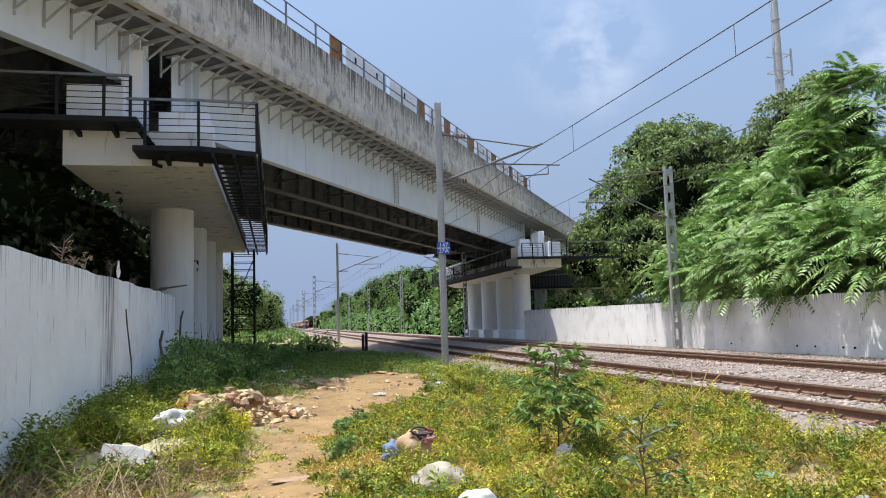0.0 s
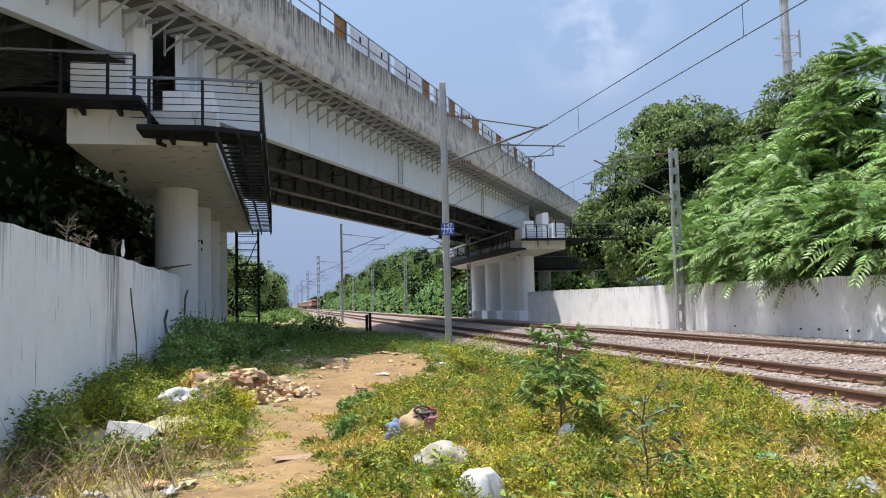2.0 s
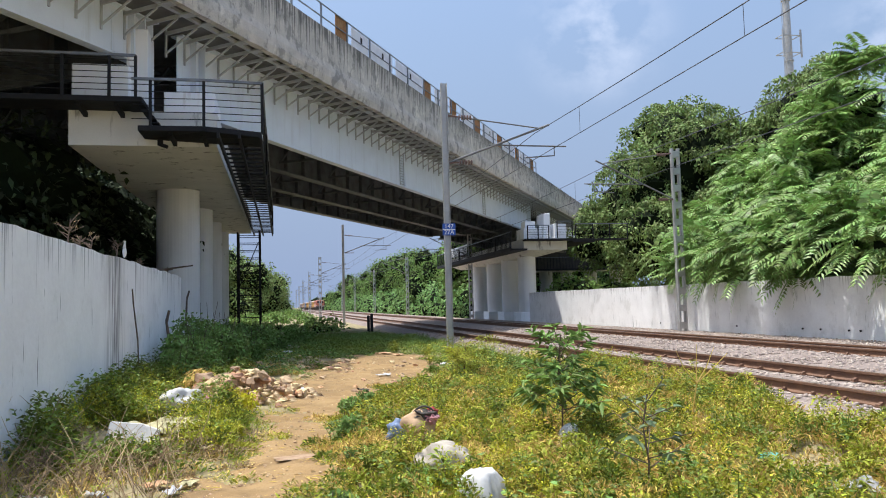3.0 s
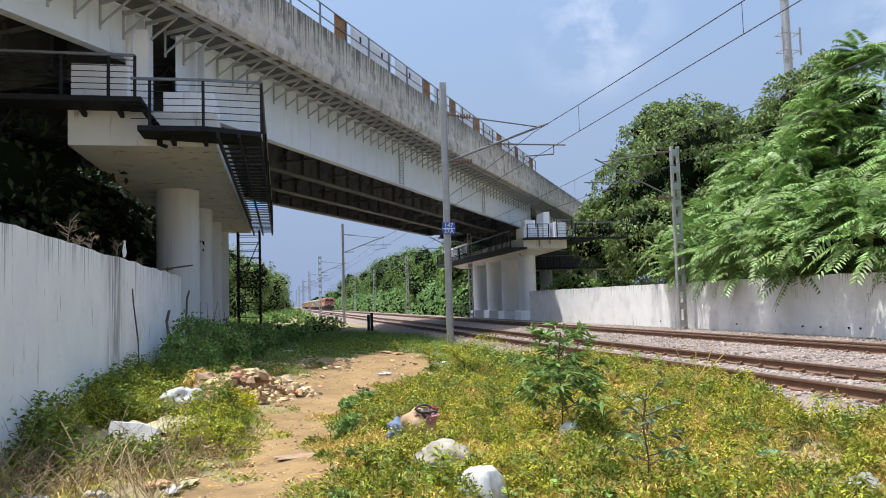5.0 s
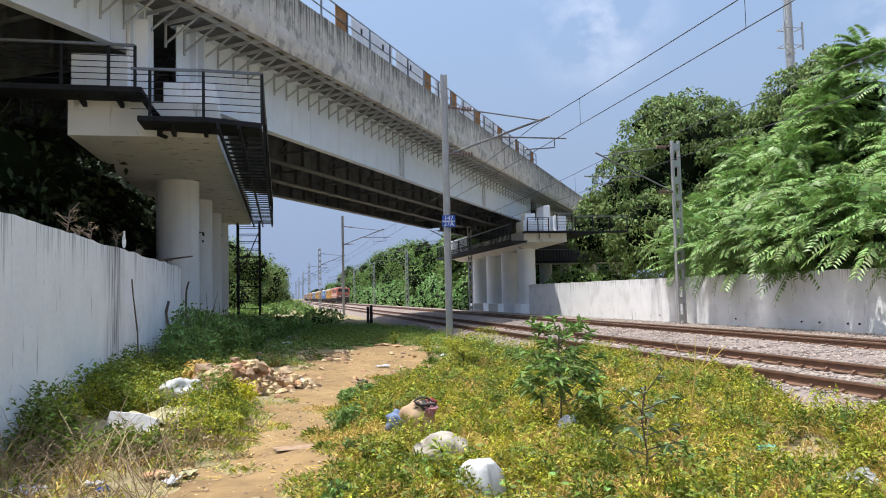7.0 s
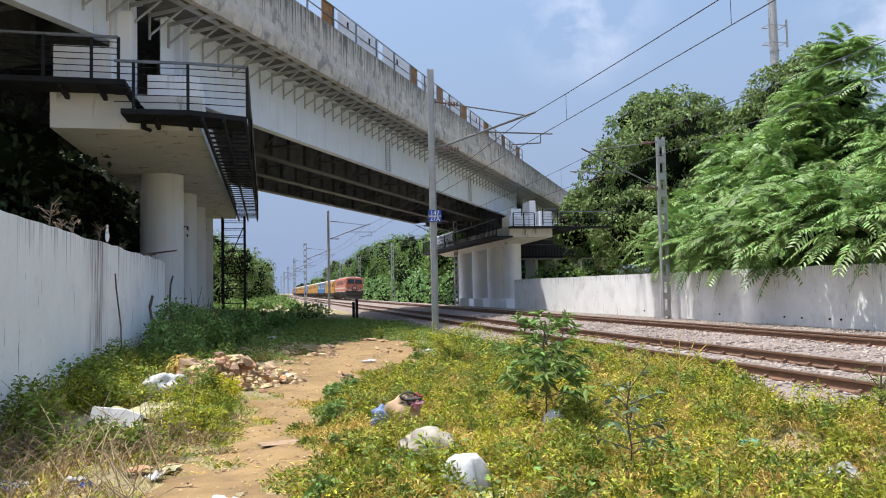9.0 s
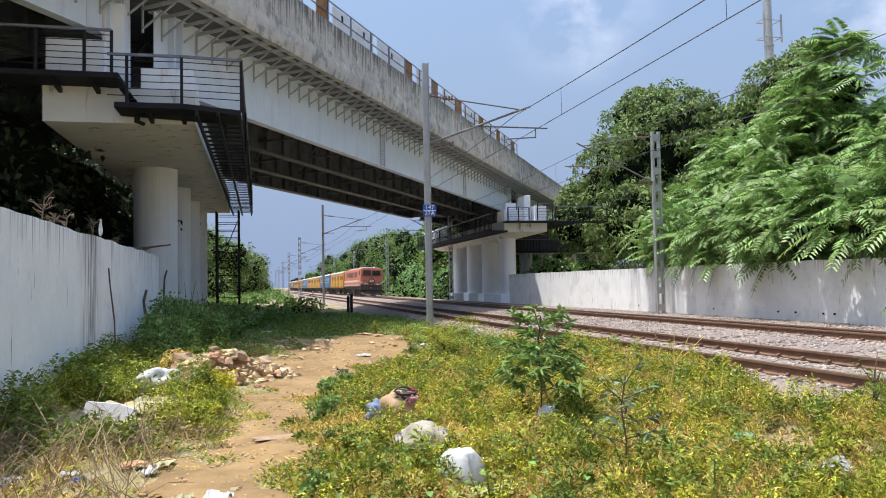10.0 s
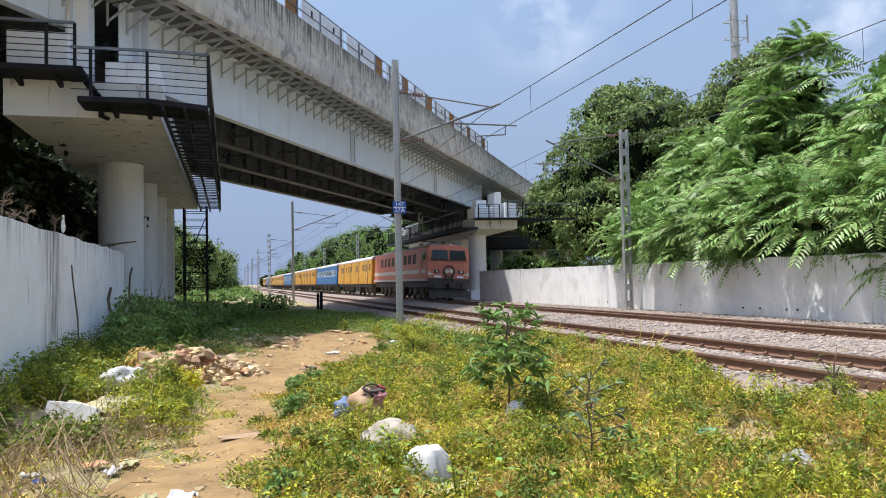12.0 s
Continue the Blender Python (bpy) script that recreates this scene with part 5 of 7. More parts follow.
def limbs(sh, base, height, spread, count, r, seed):
    rr = random.Random(seed)
    base = Vector(base)
    mid = base + Vector((rr.uniform(-.3, .3), rr.uniform(-.3, .3), height * 0.45))
    sh.tube(base, mid, r, r * 0.75, 12)
    for k in range(count):
        a = 2 * math.pi * (k + rr.random() * 0.6) / count
        e = mid + Vector((math.cos(a) * spread * rr.uniform(.5, 1), math.sin(a) * spread * rr.uniform(.5, 1), height * rr.uniform(0.2, 0.5)))
        m2 = (mid + e) / 2 + Vector((0, 0, 0.4))
        sh.tube(mid, m2, r * 0.5, r * 0.35, 8).tube(m2, e, r * 0.35, r * 0.12, 8)
        for q in range(3):
            e2 = e + Vector((rr.uniform(-1, 1), rr.uniform(-1, 1), rr.uniform(0, 1))) * spread * 0.35
            sh.tube(m2.lerp(e, 0.5), e2, r * 0.2, r * 0.06, 6)
    return sh


# added solid lumps that close the gaps and stand in for inner shade
def core_shape(blobs, k, seed):
    s = Shape()
    for i, (x, y, z, r) in enumerate(blobs):
        s.lump((x, y, z), (r * k, r * k, r * k * 0.9), 0.3, 12, seed + i)
    return s


def feathery_tree(name, base, blobs, count, label, frond):
    t = thing(name, label, "tree", at=base)
    part("trunk", limbs(Shape(), (0, 0, -0.2), 7.0, 2.6, 6, 0.28, 3), M_BARK, t, "rough brown trunk", smooth=True)
    b = np.array(blobs)
    w = b[:, 3] ** 2
    # each shoot ends in a star of fronds round its axis
    tips, each = count // 10, 10
    k = rng.choice(len(b), tips, p=w / w.sum())
    d = unit(rng.normal(size=(tips, 3)) + np.array((-0.3, -0.3, 0.3)))
    p = b[k, :3] + d * (b[k, 3] * (0.6 + 0.42 * rng.random(tips)))[:, None]
    axis_ = unit(d * 1.0 + np.array((0.0, 0.0, 0.45)) + 0.3 * rng.normal(size=(tips, 3)))
    e1 = unit(np.cross(axis_, rng.normal(size=(tips, 3))))
    e2 = np.cross(axis_, e1)
    j = np.repeat(np.arange(tips), each)
    turn = np.tile(np.arange(each) * 2.4, tips) + 0.4 * rng.normal(size=len(j))
    lift = np.tile(np.linspace(0.05, 0.8, each), tips)
    direction = e1[j] * np.cos(turn)[:, None] + e2[j] * np.sin(turn)[:, None] + axis_[j] * lift[:, None]
    start = p[j] + axis_[j] * (0.03 * np.tile(np.arange(each), tips))[:, None]
    pts = frond_quads(rng, start, direction, frond * (0.75 + 0.5 * rng.random(len(j))), 12)
    part("crown", quads("crown", pts, M_LEAF_A), None, t, "bright green feathery leaves in drooping fronds")
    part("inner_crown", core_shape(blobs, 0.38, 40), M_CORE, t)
    return t


def leafy_tree(name, base, blobs, count, size, label, m, core=0.66, height=6.0, clumps=0):
    t = thing(name, label, "tree", at=base)
    part("trunk", limbs(Shape(), (0, 0, -0.3), height, height * 0.35, 5, 0.3, int(base[1])), M_BARK, t, "brown trunk", smooth=True)
    part("crown", quads("crown", clumped_crown(rng, blobs, clumps, count // clumps, size) if clumps else crown_leaves(rng, blobs, count, size), m), None, t, "dense green crown with an uneven outline")
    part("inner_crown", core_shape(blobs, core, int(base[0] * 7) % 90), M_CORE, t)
    return t


def rand_blobs(rr, box, count, r0, r1):
    return [(rr.uniform(box[0], box[3]), rr.uniform(box[1], box[4]), rr.uniform(box[2], box[5]), rr.uniform(r0, r1)) for _ in range(count)]


feathery_tree("feathery_tree", (22.6, 27.0, 0.0), [(0, 0, 7.2, 2.4), (-1.0, 2.4, 5.4, 2.4), (1.0, -2.0, 5.6, 2.6), (-1.6, -0.6, 4.6, 2.4), (-1.0, 4.6, 4.2, 2.2), (0.4, 1.0, 9.0, 1.5), (-2.4, 2.2, 3.6, 1.9), (-2.4, -2.6, 3.7, 1.9), (1.5, -4.6, 5.2, 2.5), (-1.4, 5.8, 3.0, 1.6), (2.5, 1.5, 7.4, 2.0), (-0.5, 7.0, 4.4, 2.2), (0.2, 5.2, 6.6, 2.2), (0.0, -1.4, 9.4, 1.7), (-0.4, 7.8, 3.4, 1.7), (-4.4, -3.0, 3.9, 1.2), (-4.4, -0.5, 3.7, 1.1), (-4.3, 2.0, 4.0, 1.2), (-4.1, 4.6, 3.8, 1.1), (-3.8, 7.0, 3.7, 1.0)], 5400,
              "tall bright green tree with feathery fronds hanging over the wall", 1.15)
feathery_tree("feathery_tree", (22.8, 19.0, 0.0), [(0, 0, 6.4, 2.4), (-1.0, 2.0, 4.6, 2.3), (0.5, -2.6, 5.2, 2.5), (-2.3, 0.0, 3.6, 1.9), (-2.2, -2.6, 3.8, 1.8), (0.6, 2.2, 7.4, 1.7), (-4.4, 2.0, 3.9, 1.1), (-4.4, -0.5, 3.8, 1.1), (-4.5, -3.0, 3.9, 1.1), (-5.0, 0.6, 3.2, 1.0), (-5.0, -1.8, 3.1, 1.0), (-4.9, 3.0, 3.4, 0.9), (-4.8, 5.2, 3.5, 0.8)], 3800,
              "bright green feathery tree leaning over the wall", 1.15)
leafy_tree("leafy_tree", (33.0, 56.0, 0.0), [(0.0, 0.0, 13.3, 4.7), (-3.9, 2.2, 10.2, 4.0), (3.7, -2.2, 11.2, 4.2), (-4.1, -1.1, 6.1, 3.8), (1.1, -4.0, 7.6, 4.0), (6.2, -2.2, 7.9, 4.0), (-1.1, 3.3, 15.5, 2.8), (-6.0, 4.4, 7.1, 3.1), (4.6, -1.1, 3.8, 3.5)], 86000, 0.29,
           "large dark green broadleaf tree behind the boundary wall", M_LEAF_B, 0.74, height=8, clumps=1000)
leafy_tree("leafy_tree", (41.0, 52.0, 0.0), [(0.0, 0.0, 15.2, 4.5), (-3.4, 0.0, 12.1, 4.0), (3.4, 1.1, 12.1, 4.0), (0.0, -2.8, 8.3, 4.2), (1.7, 0.6, 18.0, 2.6), (-4.0, -1.1, 6.3, 3.5), (4.0, -1.7, 6.3, 3.5)], 56000, 0.29,
           "tall dark green broadleaf tree behind the wall", M_LEAF_B, 0.74, height=9, clumps=800)
leafy_tree("leafy_tree", (25.5, 62.0, 0.0), rand_blobs(random.Random(3), (-4, -4, 0.8, 4, 4, 2.6), 9, 1.2, 1.9), 6000, 0.3, "low bushy growth under the bridge", M_LEAF_C, height=2.5)

# dark wood behind the left wall, under the bridge; its shade is in the leaf colour
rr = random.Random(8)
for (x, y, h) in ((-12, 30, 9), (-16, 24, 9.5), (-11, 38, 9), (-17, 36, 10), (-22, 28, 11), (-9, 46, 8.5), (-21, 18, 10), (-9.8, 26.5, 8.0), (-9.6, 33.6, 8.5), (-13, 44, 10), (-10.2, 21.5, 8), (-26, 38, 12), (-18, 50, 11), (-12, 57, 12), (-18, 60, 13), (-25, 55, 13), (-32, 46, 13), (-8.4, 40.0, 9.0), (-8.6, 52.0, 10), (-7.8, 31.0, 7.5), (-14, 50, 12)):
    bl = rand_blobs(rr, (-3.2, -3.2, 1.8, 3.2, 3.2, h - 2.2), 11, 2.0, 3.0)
    leafy_tree("shaded_tree", (x, y, 0.0), bl, 4600, 0.25, "dark shaded tree behind the boundary wall", M_LEAF_SHADE, 0.6, height=h * 0.7)
# trees beyond the bridge left of the line
for (x, y, h) in ((-5.2, 97, 10.5), (-4.4, 113, 10.5), (-2.9, 142, 9), (-1.2, 172, 7.5), (-8, 92, 8.5), (-6.5, 105, 9.5), (-6.5, 120, 10), (-5.5, 135, 9.5), (-5, 150, 9), (-3.5, 172, 8.5), (-3, 200, 7), (-2, 240, 6)):
    bl = rand_blobs(rr, (-3, -3, 1.5, 3, 3, h - 2), 9, 1.8, 2.6)
    leafy_tree("distant_tree", (x, y, 0.0), bl, 7500, 0.3, "distant green tree beside the line", M_LEAF_B, 0.68, height=h * 0.7)
# trees above the vine bank right of the line
for (x, y, h) in ((22.5, 110, 11.5), (23.5, 132, 12), (24, 152, 11.8), (24.5, 170, 12.4), (25, 192, 12), (25, 218, 13), (26, 250, 13), (26, 285, 13), (24, 88, 12), (28, 100, 13), (24, 118, 11), (30, 128, 13), (25, 145, 11), (31, 160, 12), (25, 178, 11), (27, 205, 11), (24, 235, 10), (26, 265, 10), (22, 300, 9), (25, 340, 9)):
    bl = rand_blobs(rr, (-3.5, -4.5, 2.5, 3.5, 4.5, h - 2.5), 11, 2.0, 3.0)
    leafy_tree("distant_tree", (x, y, 0.0), bl, 7000, 0.34, "green tree above the overgrown bank", M_LEAF_C, 0.68, height=h * 0.7)
for (x, y, h) in ((27, 86, 7.5), (33, 88, 8), (39, 86, 8.5), (46, 82, 9), (53, 78, 9), (29, 70, 3.6), (35, 71, 3.8)):
    bl = rand_blobs(rr, (-3.2, -2.5, 0.8, 3.2, 2.5, max(1.6, h - 2)), 9, 1.3, 2.2)
    leafy_tree("bank_bush", (x, y, 0.0), bl, 4200, 0.3, "green bush growing behind the boundary wall", M_LEAF_C, 0.68, height=h * 0.6)
for (x, y, h) in ((20.5, 82, 9.5),):
    bl = rand_blobs(rr, (-2.0, -2.0, 3.0, 2.0, 2.0, h - 1.0), 9, 1.3, 2.0)
    leafy_tree("distant_tree", (x, y, 0.0), bl, 4200, 0.4, "green tree beside the far pier", M_LEAF_C, 0.62, height=h * 0.7)

# overgrown bank along the far side of the line
bank = thing("overgrown_bank", "long bank smothered in green creepers along the line", "hedge", kind="stuff")
bl = []
y = 72.0
while y < 330:
    st_ = 2.2 + (y - 72) * 0.012
    for row, (x0, z0, r0) in enumerate(((19.2, 0.9, 1.4), (20.4, 2.3, 1.7), (22.2, 3.2, 2.0))):
        bl.append((x0 + rr.uniform(-.5, .5), y + rr.uniform(-.8, .8), z0 + rr.uniform(-.4, .5), r0 * rr.uniform(.85, 1.2)))
    y += st_
part("creeper_leaves", quads("creeper_leaves", crown_leaves(rng, bl, 66000, 0.40), M_CREEPER), None, bank)
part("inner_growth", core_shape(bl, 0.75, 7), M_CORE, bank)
# low scrub left of the line beyond the pier
scrub = thing("trackside_scrub", "low green scrub beside the line beyond the pier", "shrubs", kind="stuff")
bl = []
for k in range(120):
    yy = 40 + 146 * (k / 120) ** 1.3
    bl.append((rr.uniform(-7, 3.4 - 0.004 * yy), yy + rr.uniform(-2, 2), 0.3 + rr.uniform(0, 0.3), rr.uniform(0.4, 0.8) * (1 + yy * 0.004)))
part("scrub_leaves", quads("scrub_leaves", crown_leaves(rng, bl, 46000, 0.22), M_LEAF_C), None, scrub)
part("inner_growth", core_shape(bl, 0.36, 3), M_CORE, scrub)
# far tree line at the horizon
hz = thing("far_tree_line", "hazy line of far trees on the horizon", "trees", kind="stuff")
bl = [(rr.uniform(-260, -12), rr.uniform(330, 620), rr.uniform(1.5, 4.5), rr.uniform(4, 8)) for _ in range(90)] + [(rr.uniform(24, 300), rr.uniform(330, 620), rr.uniform(1.5, 5), rr.uniform(4, 8)) for _ in range(90)]
part("far_crowns", quads("far_crowns", crown_leaves(rng, bl, 16000, 1.6), M_LEAF_C), None, hz)
part("inner_growth", core_shape(bl, 0.9, 9), M_CORE, hz)

# ---- foreground weeds ----
wr = np.random.default_rng(21)


CLEAR = [(-0.6, 14.5, 1.35), (-0.4, 13.7, 0.9), (1.66, 6.3, 0.3), (1.7, 5.9, 0.3), (1.55, 7.4, 0.34), (1.6, 9.2, 0.36), (3.2, 8.55, 0.3), (-2.0, 10.6, 0.6), (-1.75, 9.8, 0.65), (-1.6, 10.9, 0.55),
         (-1.75, 14.6, 0.55), (-1.7, 12.9, 0.55), (-1.7, 12.3, 0.4), (-1.3, 13.1, 0.4), (-1.15, 15.2, 0.5), (4.9, 6.8, 0.5), (4.75, 5.5, 0.42), (-2.0, 10.0, 0.6), (-1.2, 7.6, 0.5), (-1.0, 6.3, 0.6), (1.1, 5.65, 0.25), (0.1, 17.0, 0.9), (1.0, 20.8, 0.7)]


def weed_points(count, x0, x1, y0, y1, power, dens):
    """Scattered spots, denser towards the near side, thinned by a density field and kept off the path."""
    x = x0 + (x1 - x0) * wr.random(count)
    y = y0 + (y1 - y0) * wr.random(count) ** power
    d = dirtness(x, y)
    rim = np.ones(count)
    for cx, cy, cr in CLEAR:
        rim = np.minimum(rim, (np.hypot(x - cx, y - cy) > cr * (0.85 + 0.3 * wr.random(count))).astype(float))
    thin = np.where((x < -0.5) & (y < 9.0 + 0.6 * np.sin(x * 5)), 0.28 + 0.4 * (np.sin(x * 6 + y * 4) > 0.5), 1.0)
    keep = (wr.random(count) < rim * thin) & (wr.random(count) < np.clip(dens(x, y), 0, 1)) & (d < 0.05 * wr.random(count)) & (x > -2.75) & (x < np.clip(6.35 + 0.08 * (y - 6), 6.3, 6.95) + 0.35 * np.sin(y * 1.3) - 0.2 * np.sin(y * 0.7 + 1) + 0.2 * wr.normal(size=count))
    return x[keep], y[keep]


def surface(x, y):
    """Ground or, beside the rails, the ballast's slope."""
    return np.maximum(ground_z(x, y), np.where((x > 5.55) & (x < 7.3), np.interp(x, px, pz) - 0.01, -1))


def low(x, y):
    """Plants keep short beside the trodden path."""
    return np.clip(-dirtness(x, y) * 1.6, 0.25, 1.0)


def field(x, y, f, ph):
    return 0.5 + 0.25 * np.sin(x * f + ph) * np.cos(y * f * 0.8 - ph) + 0.25 * np.sin(x * f * 2.3 + y * f * 1.7 + ph * 2)


def tufts(x, y, per, height, length, width, upright, spread):
    """Leaves on invisible stems: each spot gets some leaves up its height."""
    n = len(x)
    xx, yy = np.repeat(x, per), np.repeat(y, per)
    h = np.repeat(height * low(x, y), per) * wr.random(n * per) ** 0.7
    base = np.stack([xx + spread * wr.normal(size=n * per), yy + spread * wr.normal(size=n * per), surface(xx, yy) + h], 1)
    a = wr.random(n * per) * 6.283
    along = np.stack([np.cos(a), np.sin(a), upright + 0.5 * wr.normal(size=n * per)], 1)
    side = np.cross(along, np.array((0, 0, 1.0)) + 0.6 * wr.normal(size=(n * per, 3)))
    ln = length * (0.6 + 0.8 * wr.random(n * per))
    return leaf_quads(base, along, side, ln, ln * width, 0.15)


def blades(x, y, per, length, lean):
    n = len(x) * per
    xx, yy = np.repeat(x, per) + 0.05 * wr.normal(size=n), np.repeat(y, per) + 0.05 * wr.normal(size=n)
    base = np.stack([xx, yy, surface(xx, yy) - 0.01], 1)
    a = wr.random(n) * 6.283
    along = np.stack([lean * np.cos(a), lean * np.sin(a), np.ones(n)], 1)
    side = np.stack([-np.sin(a), np.cos(a), np.zeros(n)], 1)
    ln = length * (0.5 + wr.random(n)) * np.repeat(low(x, y), per)
    return leaf_quads(base, along, side, ln, 0.009 + 0.006 * wr.random(n), 0.25)


def patch(x, y, f, ph):
    """Irregular patches, 0 to 1."""
    return np.clip(0.5 + 0.5 * (np.sin(x * f + 1.3 * np.sin(y * f * 0.7 + ph)) * np.sin(y * f * 1.1 + 1.7 * np.sin(x * f * 0.6 - ph)) + 0.6 * np.sin(x * f * 2.7 + ph) * np.sin(y * f * 2.9 - ph)), 0, 1)


yel = lambda x, y: np.clip((x - 0.8) * 0.35, 0.05, 1) * np.clip((16 - y) * 0.2, 0.15, 1) * np.clip(patch(x, y, 1.9, 1.0) * 2.2 - 0.95, 0, 1)
grn = lambda x, y: np.clip(patch(x, y, 1.4, 2.0) * 1.9 - 0.45, 0.12, 1)
lft = lambda x, y: np.clip((-x - 0.9) * 0.9, 0, 1) * (0.3 + field(x, y, 1.3, 0.4))

weeds = thing("weeds", "yellow-green knee-high weeds and grass over the waste ground", "weeds", kind="stuff")
x, y = weed_points(13000, -2.8, 8, 4.2, 15, 1.5, grn)
hg = 0.06 + 0.26 * patch(x, y, 1.4, 2.0) * wr.random(len(x))
part("green_leaves", quads("green_leaves", tufts(x, y, 9, hg, 0.07, 0.24, 0.8, 0.04), M_WEED), None, weeds)
x, y = weed_points(3400, 0.5, 8, 4.2, 15, 1.3, yel)
part("yellow_flower_heads", quads("yellow_flower_heads", tufts(x, y, 11, 0.14 + 0.22 * wr.random(len(x)), 0.026, 0.6, 0.8, 0.035), M_WEED_Y), None, weeds)
x, y = weed_points(11000, -2.8, 8, 4.2, 18, 1.3, lambda x, y: np.clip(patch(x, y, 1.7, 5.0) * 2.0 - 1.0, 0, 1))
part("dark_leaves", quads("dark_leaves", tufts(x, y, 9, 0.05 + 0.18 * wr.random(len(x)), 0.055, 0.34, 0.5, 0.045), M_WEED_D), None, weeds)
x, y = weed_points(23000, -2.8, 8.2, 4.0, 20, 1.5, lambda x, y: 0.35 + 0.65 * patch(x, y, 1.2, 0.7))
part("dry_blades", quads("dry_blades", blades(x, y, 9, 0.22, 1.1), M_DRY), None, weeds)
x, y = weed_points(15000, -2.8, 8.2, 4.0, 26, 1.4, lambda x, y: 0.3 + 0.6 * field(x, y, 1.2, 2.7))
part("green_blades", quads("green_blades", blades(x, y, 8, 0.16, 0.7), M_WEED), None, weeds)


def domes(count, x0, x1, y0, y1, power, r0, r1, h0, h1, spots, size, top_only=False, wide=0.27):
    """Rounded clumps: leaves filling low domes, thickest at the outside."""
    cx, cy = weed_points(count, x0, x1, y0, y1, power, lambda x, y: 0.35 + 0.65 * patch(x, y, 1.3, 4.0))
    n = len(cx)
    rad, hh = r0 + (r1 - r0) * wr.random(n), (h0 + (h1 - h0) * wr.random(n)) * low(cx, cy)
    k = np.repeat(np.arange(n), spots)
    a, q = wr.random(len(k)) * 6.283, wr.random(len(k)) ** 0.6
    x, y = cx[k] + np.cos(a) * q * rad[k], cy[k] + np.sin(a) * q * rad[k]
    shell = (1 - q ** 2) ** 0.5 * hh[k]
    z = surface(x, y) + shell * ((0.85 + 0.25 * wr.random(len(k))) if top_only else (0.25 + 0.8 * wr.random(len(k)) ** 0.5))
    out = np.stack([np.cos(a) * q, np.sin(a) * q, 0.5 + 0.3 * wr.random(len(k))], 1) + 0.6 * wr.normal(size=(len(k), 3))
    side = np.cross(out, wr.normal(size=(len(k), 3)))
    ln = size * (0.6 + 0.8 * wr.random(len(k)))
    return leaf_quads(np.stack([x, y, z], 1), out, side, ln, ln * wide, 0.15)


def tall_weeds(count, x0, x1, y0, y1, power, h0, h1, leaves, size, dens):
    """Upright plants: leafy stems in loose groups that stand out of the low growth."""
    cx, cy = weed_points(count, x0, x1, y0, y1, power, dens)
    n = len(cx)
    hh = (h0 + (h1 - h0) * wr.random(n) ** 1.5) * np.clip(low(cx, cy), 0.45, 1)
    k = np.repeat(np.arange(n), leaves)
    q = wr.random(len(k)) ** 0.8
    a = wr.random(len(k)) * 6.283
    lean = 0.16 * wr.normal(size=(n, 2))
    r = hh[k] * (0.10 + 0.16 * (1 - q)) * wr.random(len(k)) ** 0.5
    base = np.stack([cx[k] + lean[k, 0] * q * hh[k] + r * np.cos(a), cy[k] + lean[k, 1] * q * hh[k] + r * np.sin(a), surface(cx[k], cy[k]) + q * hh[k]], 1)
    out = np.stack([np.cos(a), np.sin(a), 0.35 + 0.4 * wr.normal(size=len(k))], 1)
    side = np.cross(out, np.array((0, 0, 1.0)) + 0.5 * wr.normal(size=(len(k), 3)))
    ln = size * (0.6 + 0.8 * wr.random(len(k)))
    return leaf_quads(base, out, side, ln, ln * 0.3, 0.25)


grp = lambda x, y: np.clip(patch(x, y, 2.3, 0.2) * 2.4 - 1.1, 0.02, 1)
grd = lambda x, y: np.clip(patch(x, y, 2.0, 3.4) * 2.4 - 1.2, 0.01, 1)
part("tall_light_weeds", quads("tall_light_weeds", tall_weeds(900, 0.6, 7.2, 4.6, 17, 1.2, 0.16, 0.42, 60, 0.075, grp), M_WEED), None, weeds)
part("tall_dark_weeds", quads("tall_dark_weeds", tall_weeds(950, 0.5, 7.0, 4.6, 18, 1.2, 0.18, 0.44, 70, 0.07, grd), M_WEED_D), None, weeds)
part("left_tall_weeds", quads("left_tall_weeds", tall_weeds(380, -2.7, -0.5, 9.0, 16, 1.0, 0.25, 0.6, 90, 0.07, grp), M_WEED), None, weeds)
part("left_tall_dark_weeds", quads("left_tall_dark_weeds", tall_weeds(420, -2.7, -0.7, 9.0, 18, 1.0, 0.3, 0.8, 80, 0.085, grd), M_WEED_D), None, weeds)
# short grass creeping into the path
gx_, gy_ = -2.6 + 6.2 * wr.random(30000), 4.2 + 17 * wr.random(30000) ** 1.3
dd_ = dirtness(gx_, gy_)
ok_ = (dd_ > -0.25) & (dd_ < 0.04 + 0.6 * wr.random(30000) ** 1.6 * patch(gx_, gy_, 2.1, 1.1))
part("path_edge_grass", quads("path_edge_grass", blades(gx_[ok_], gy_[ok_], 5, 0.12, 1.0), M_WEED), None, weeds)
ok_ = ok_ & (wr.random(30000) < 0.6)
part("path_edge_straw", quads("path_edge_straw", blades(gx_[ok_] + 0.04, gy_[ok_], 4, 0.15, 1.6), M_DRY), None, weeds)
part("light_clumps", quads("light_clumps", domes(520, 0.4, 7.2, 4.3, 17, 1.4, 0.10, 0.26, 0.12, 0.36, 150, 0.06, False, 0.26), M_WEED), None, weeds)
part("dark_clumps", quads("dark_clumps", domes(420, 0.2, 7.0, 4.3, 18, 1.4, 0.08, 0.24, 0.14, 0.36, 130, 0.06, False, 0.3), M_WEED_D), None, weeds)
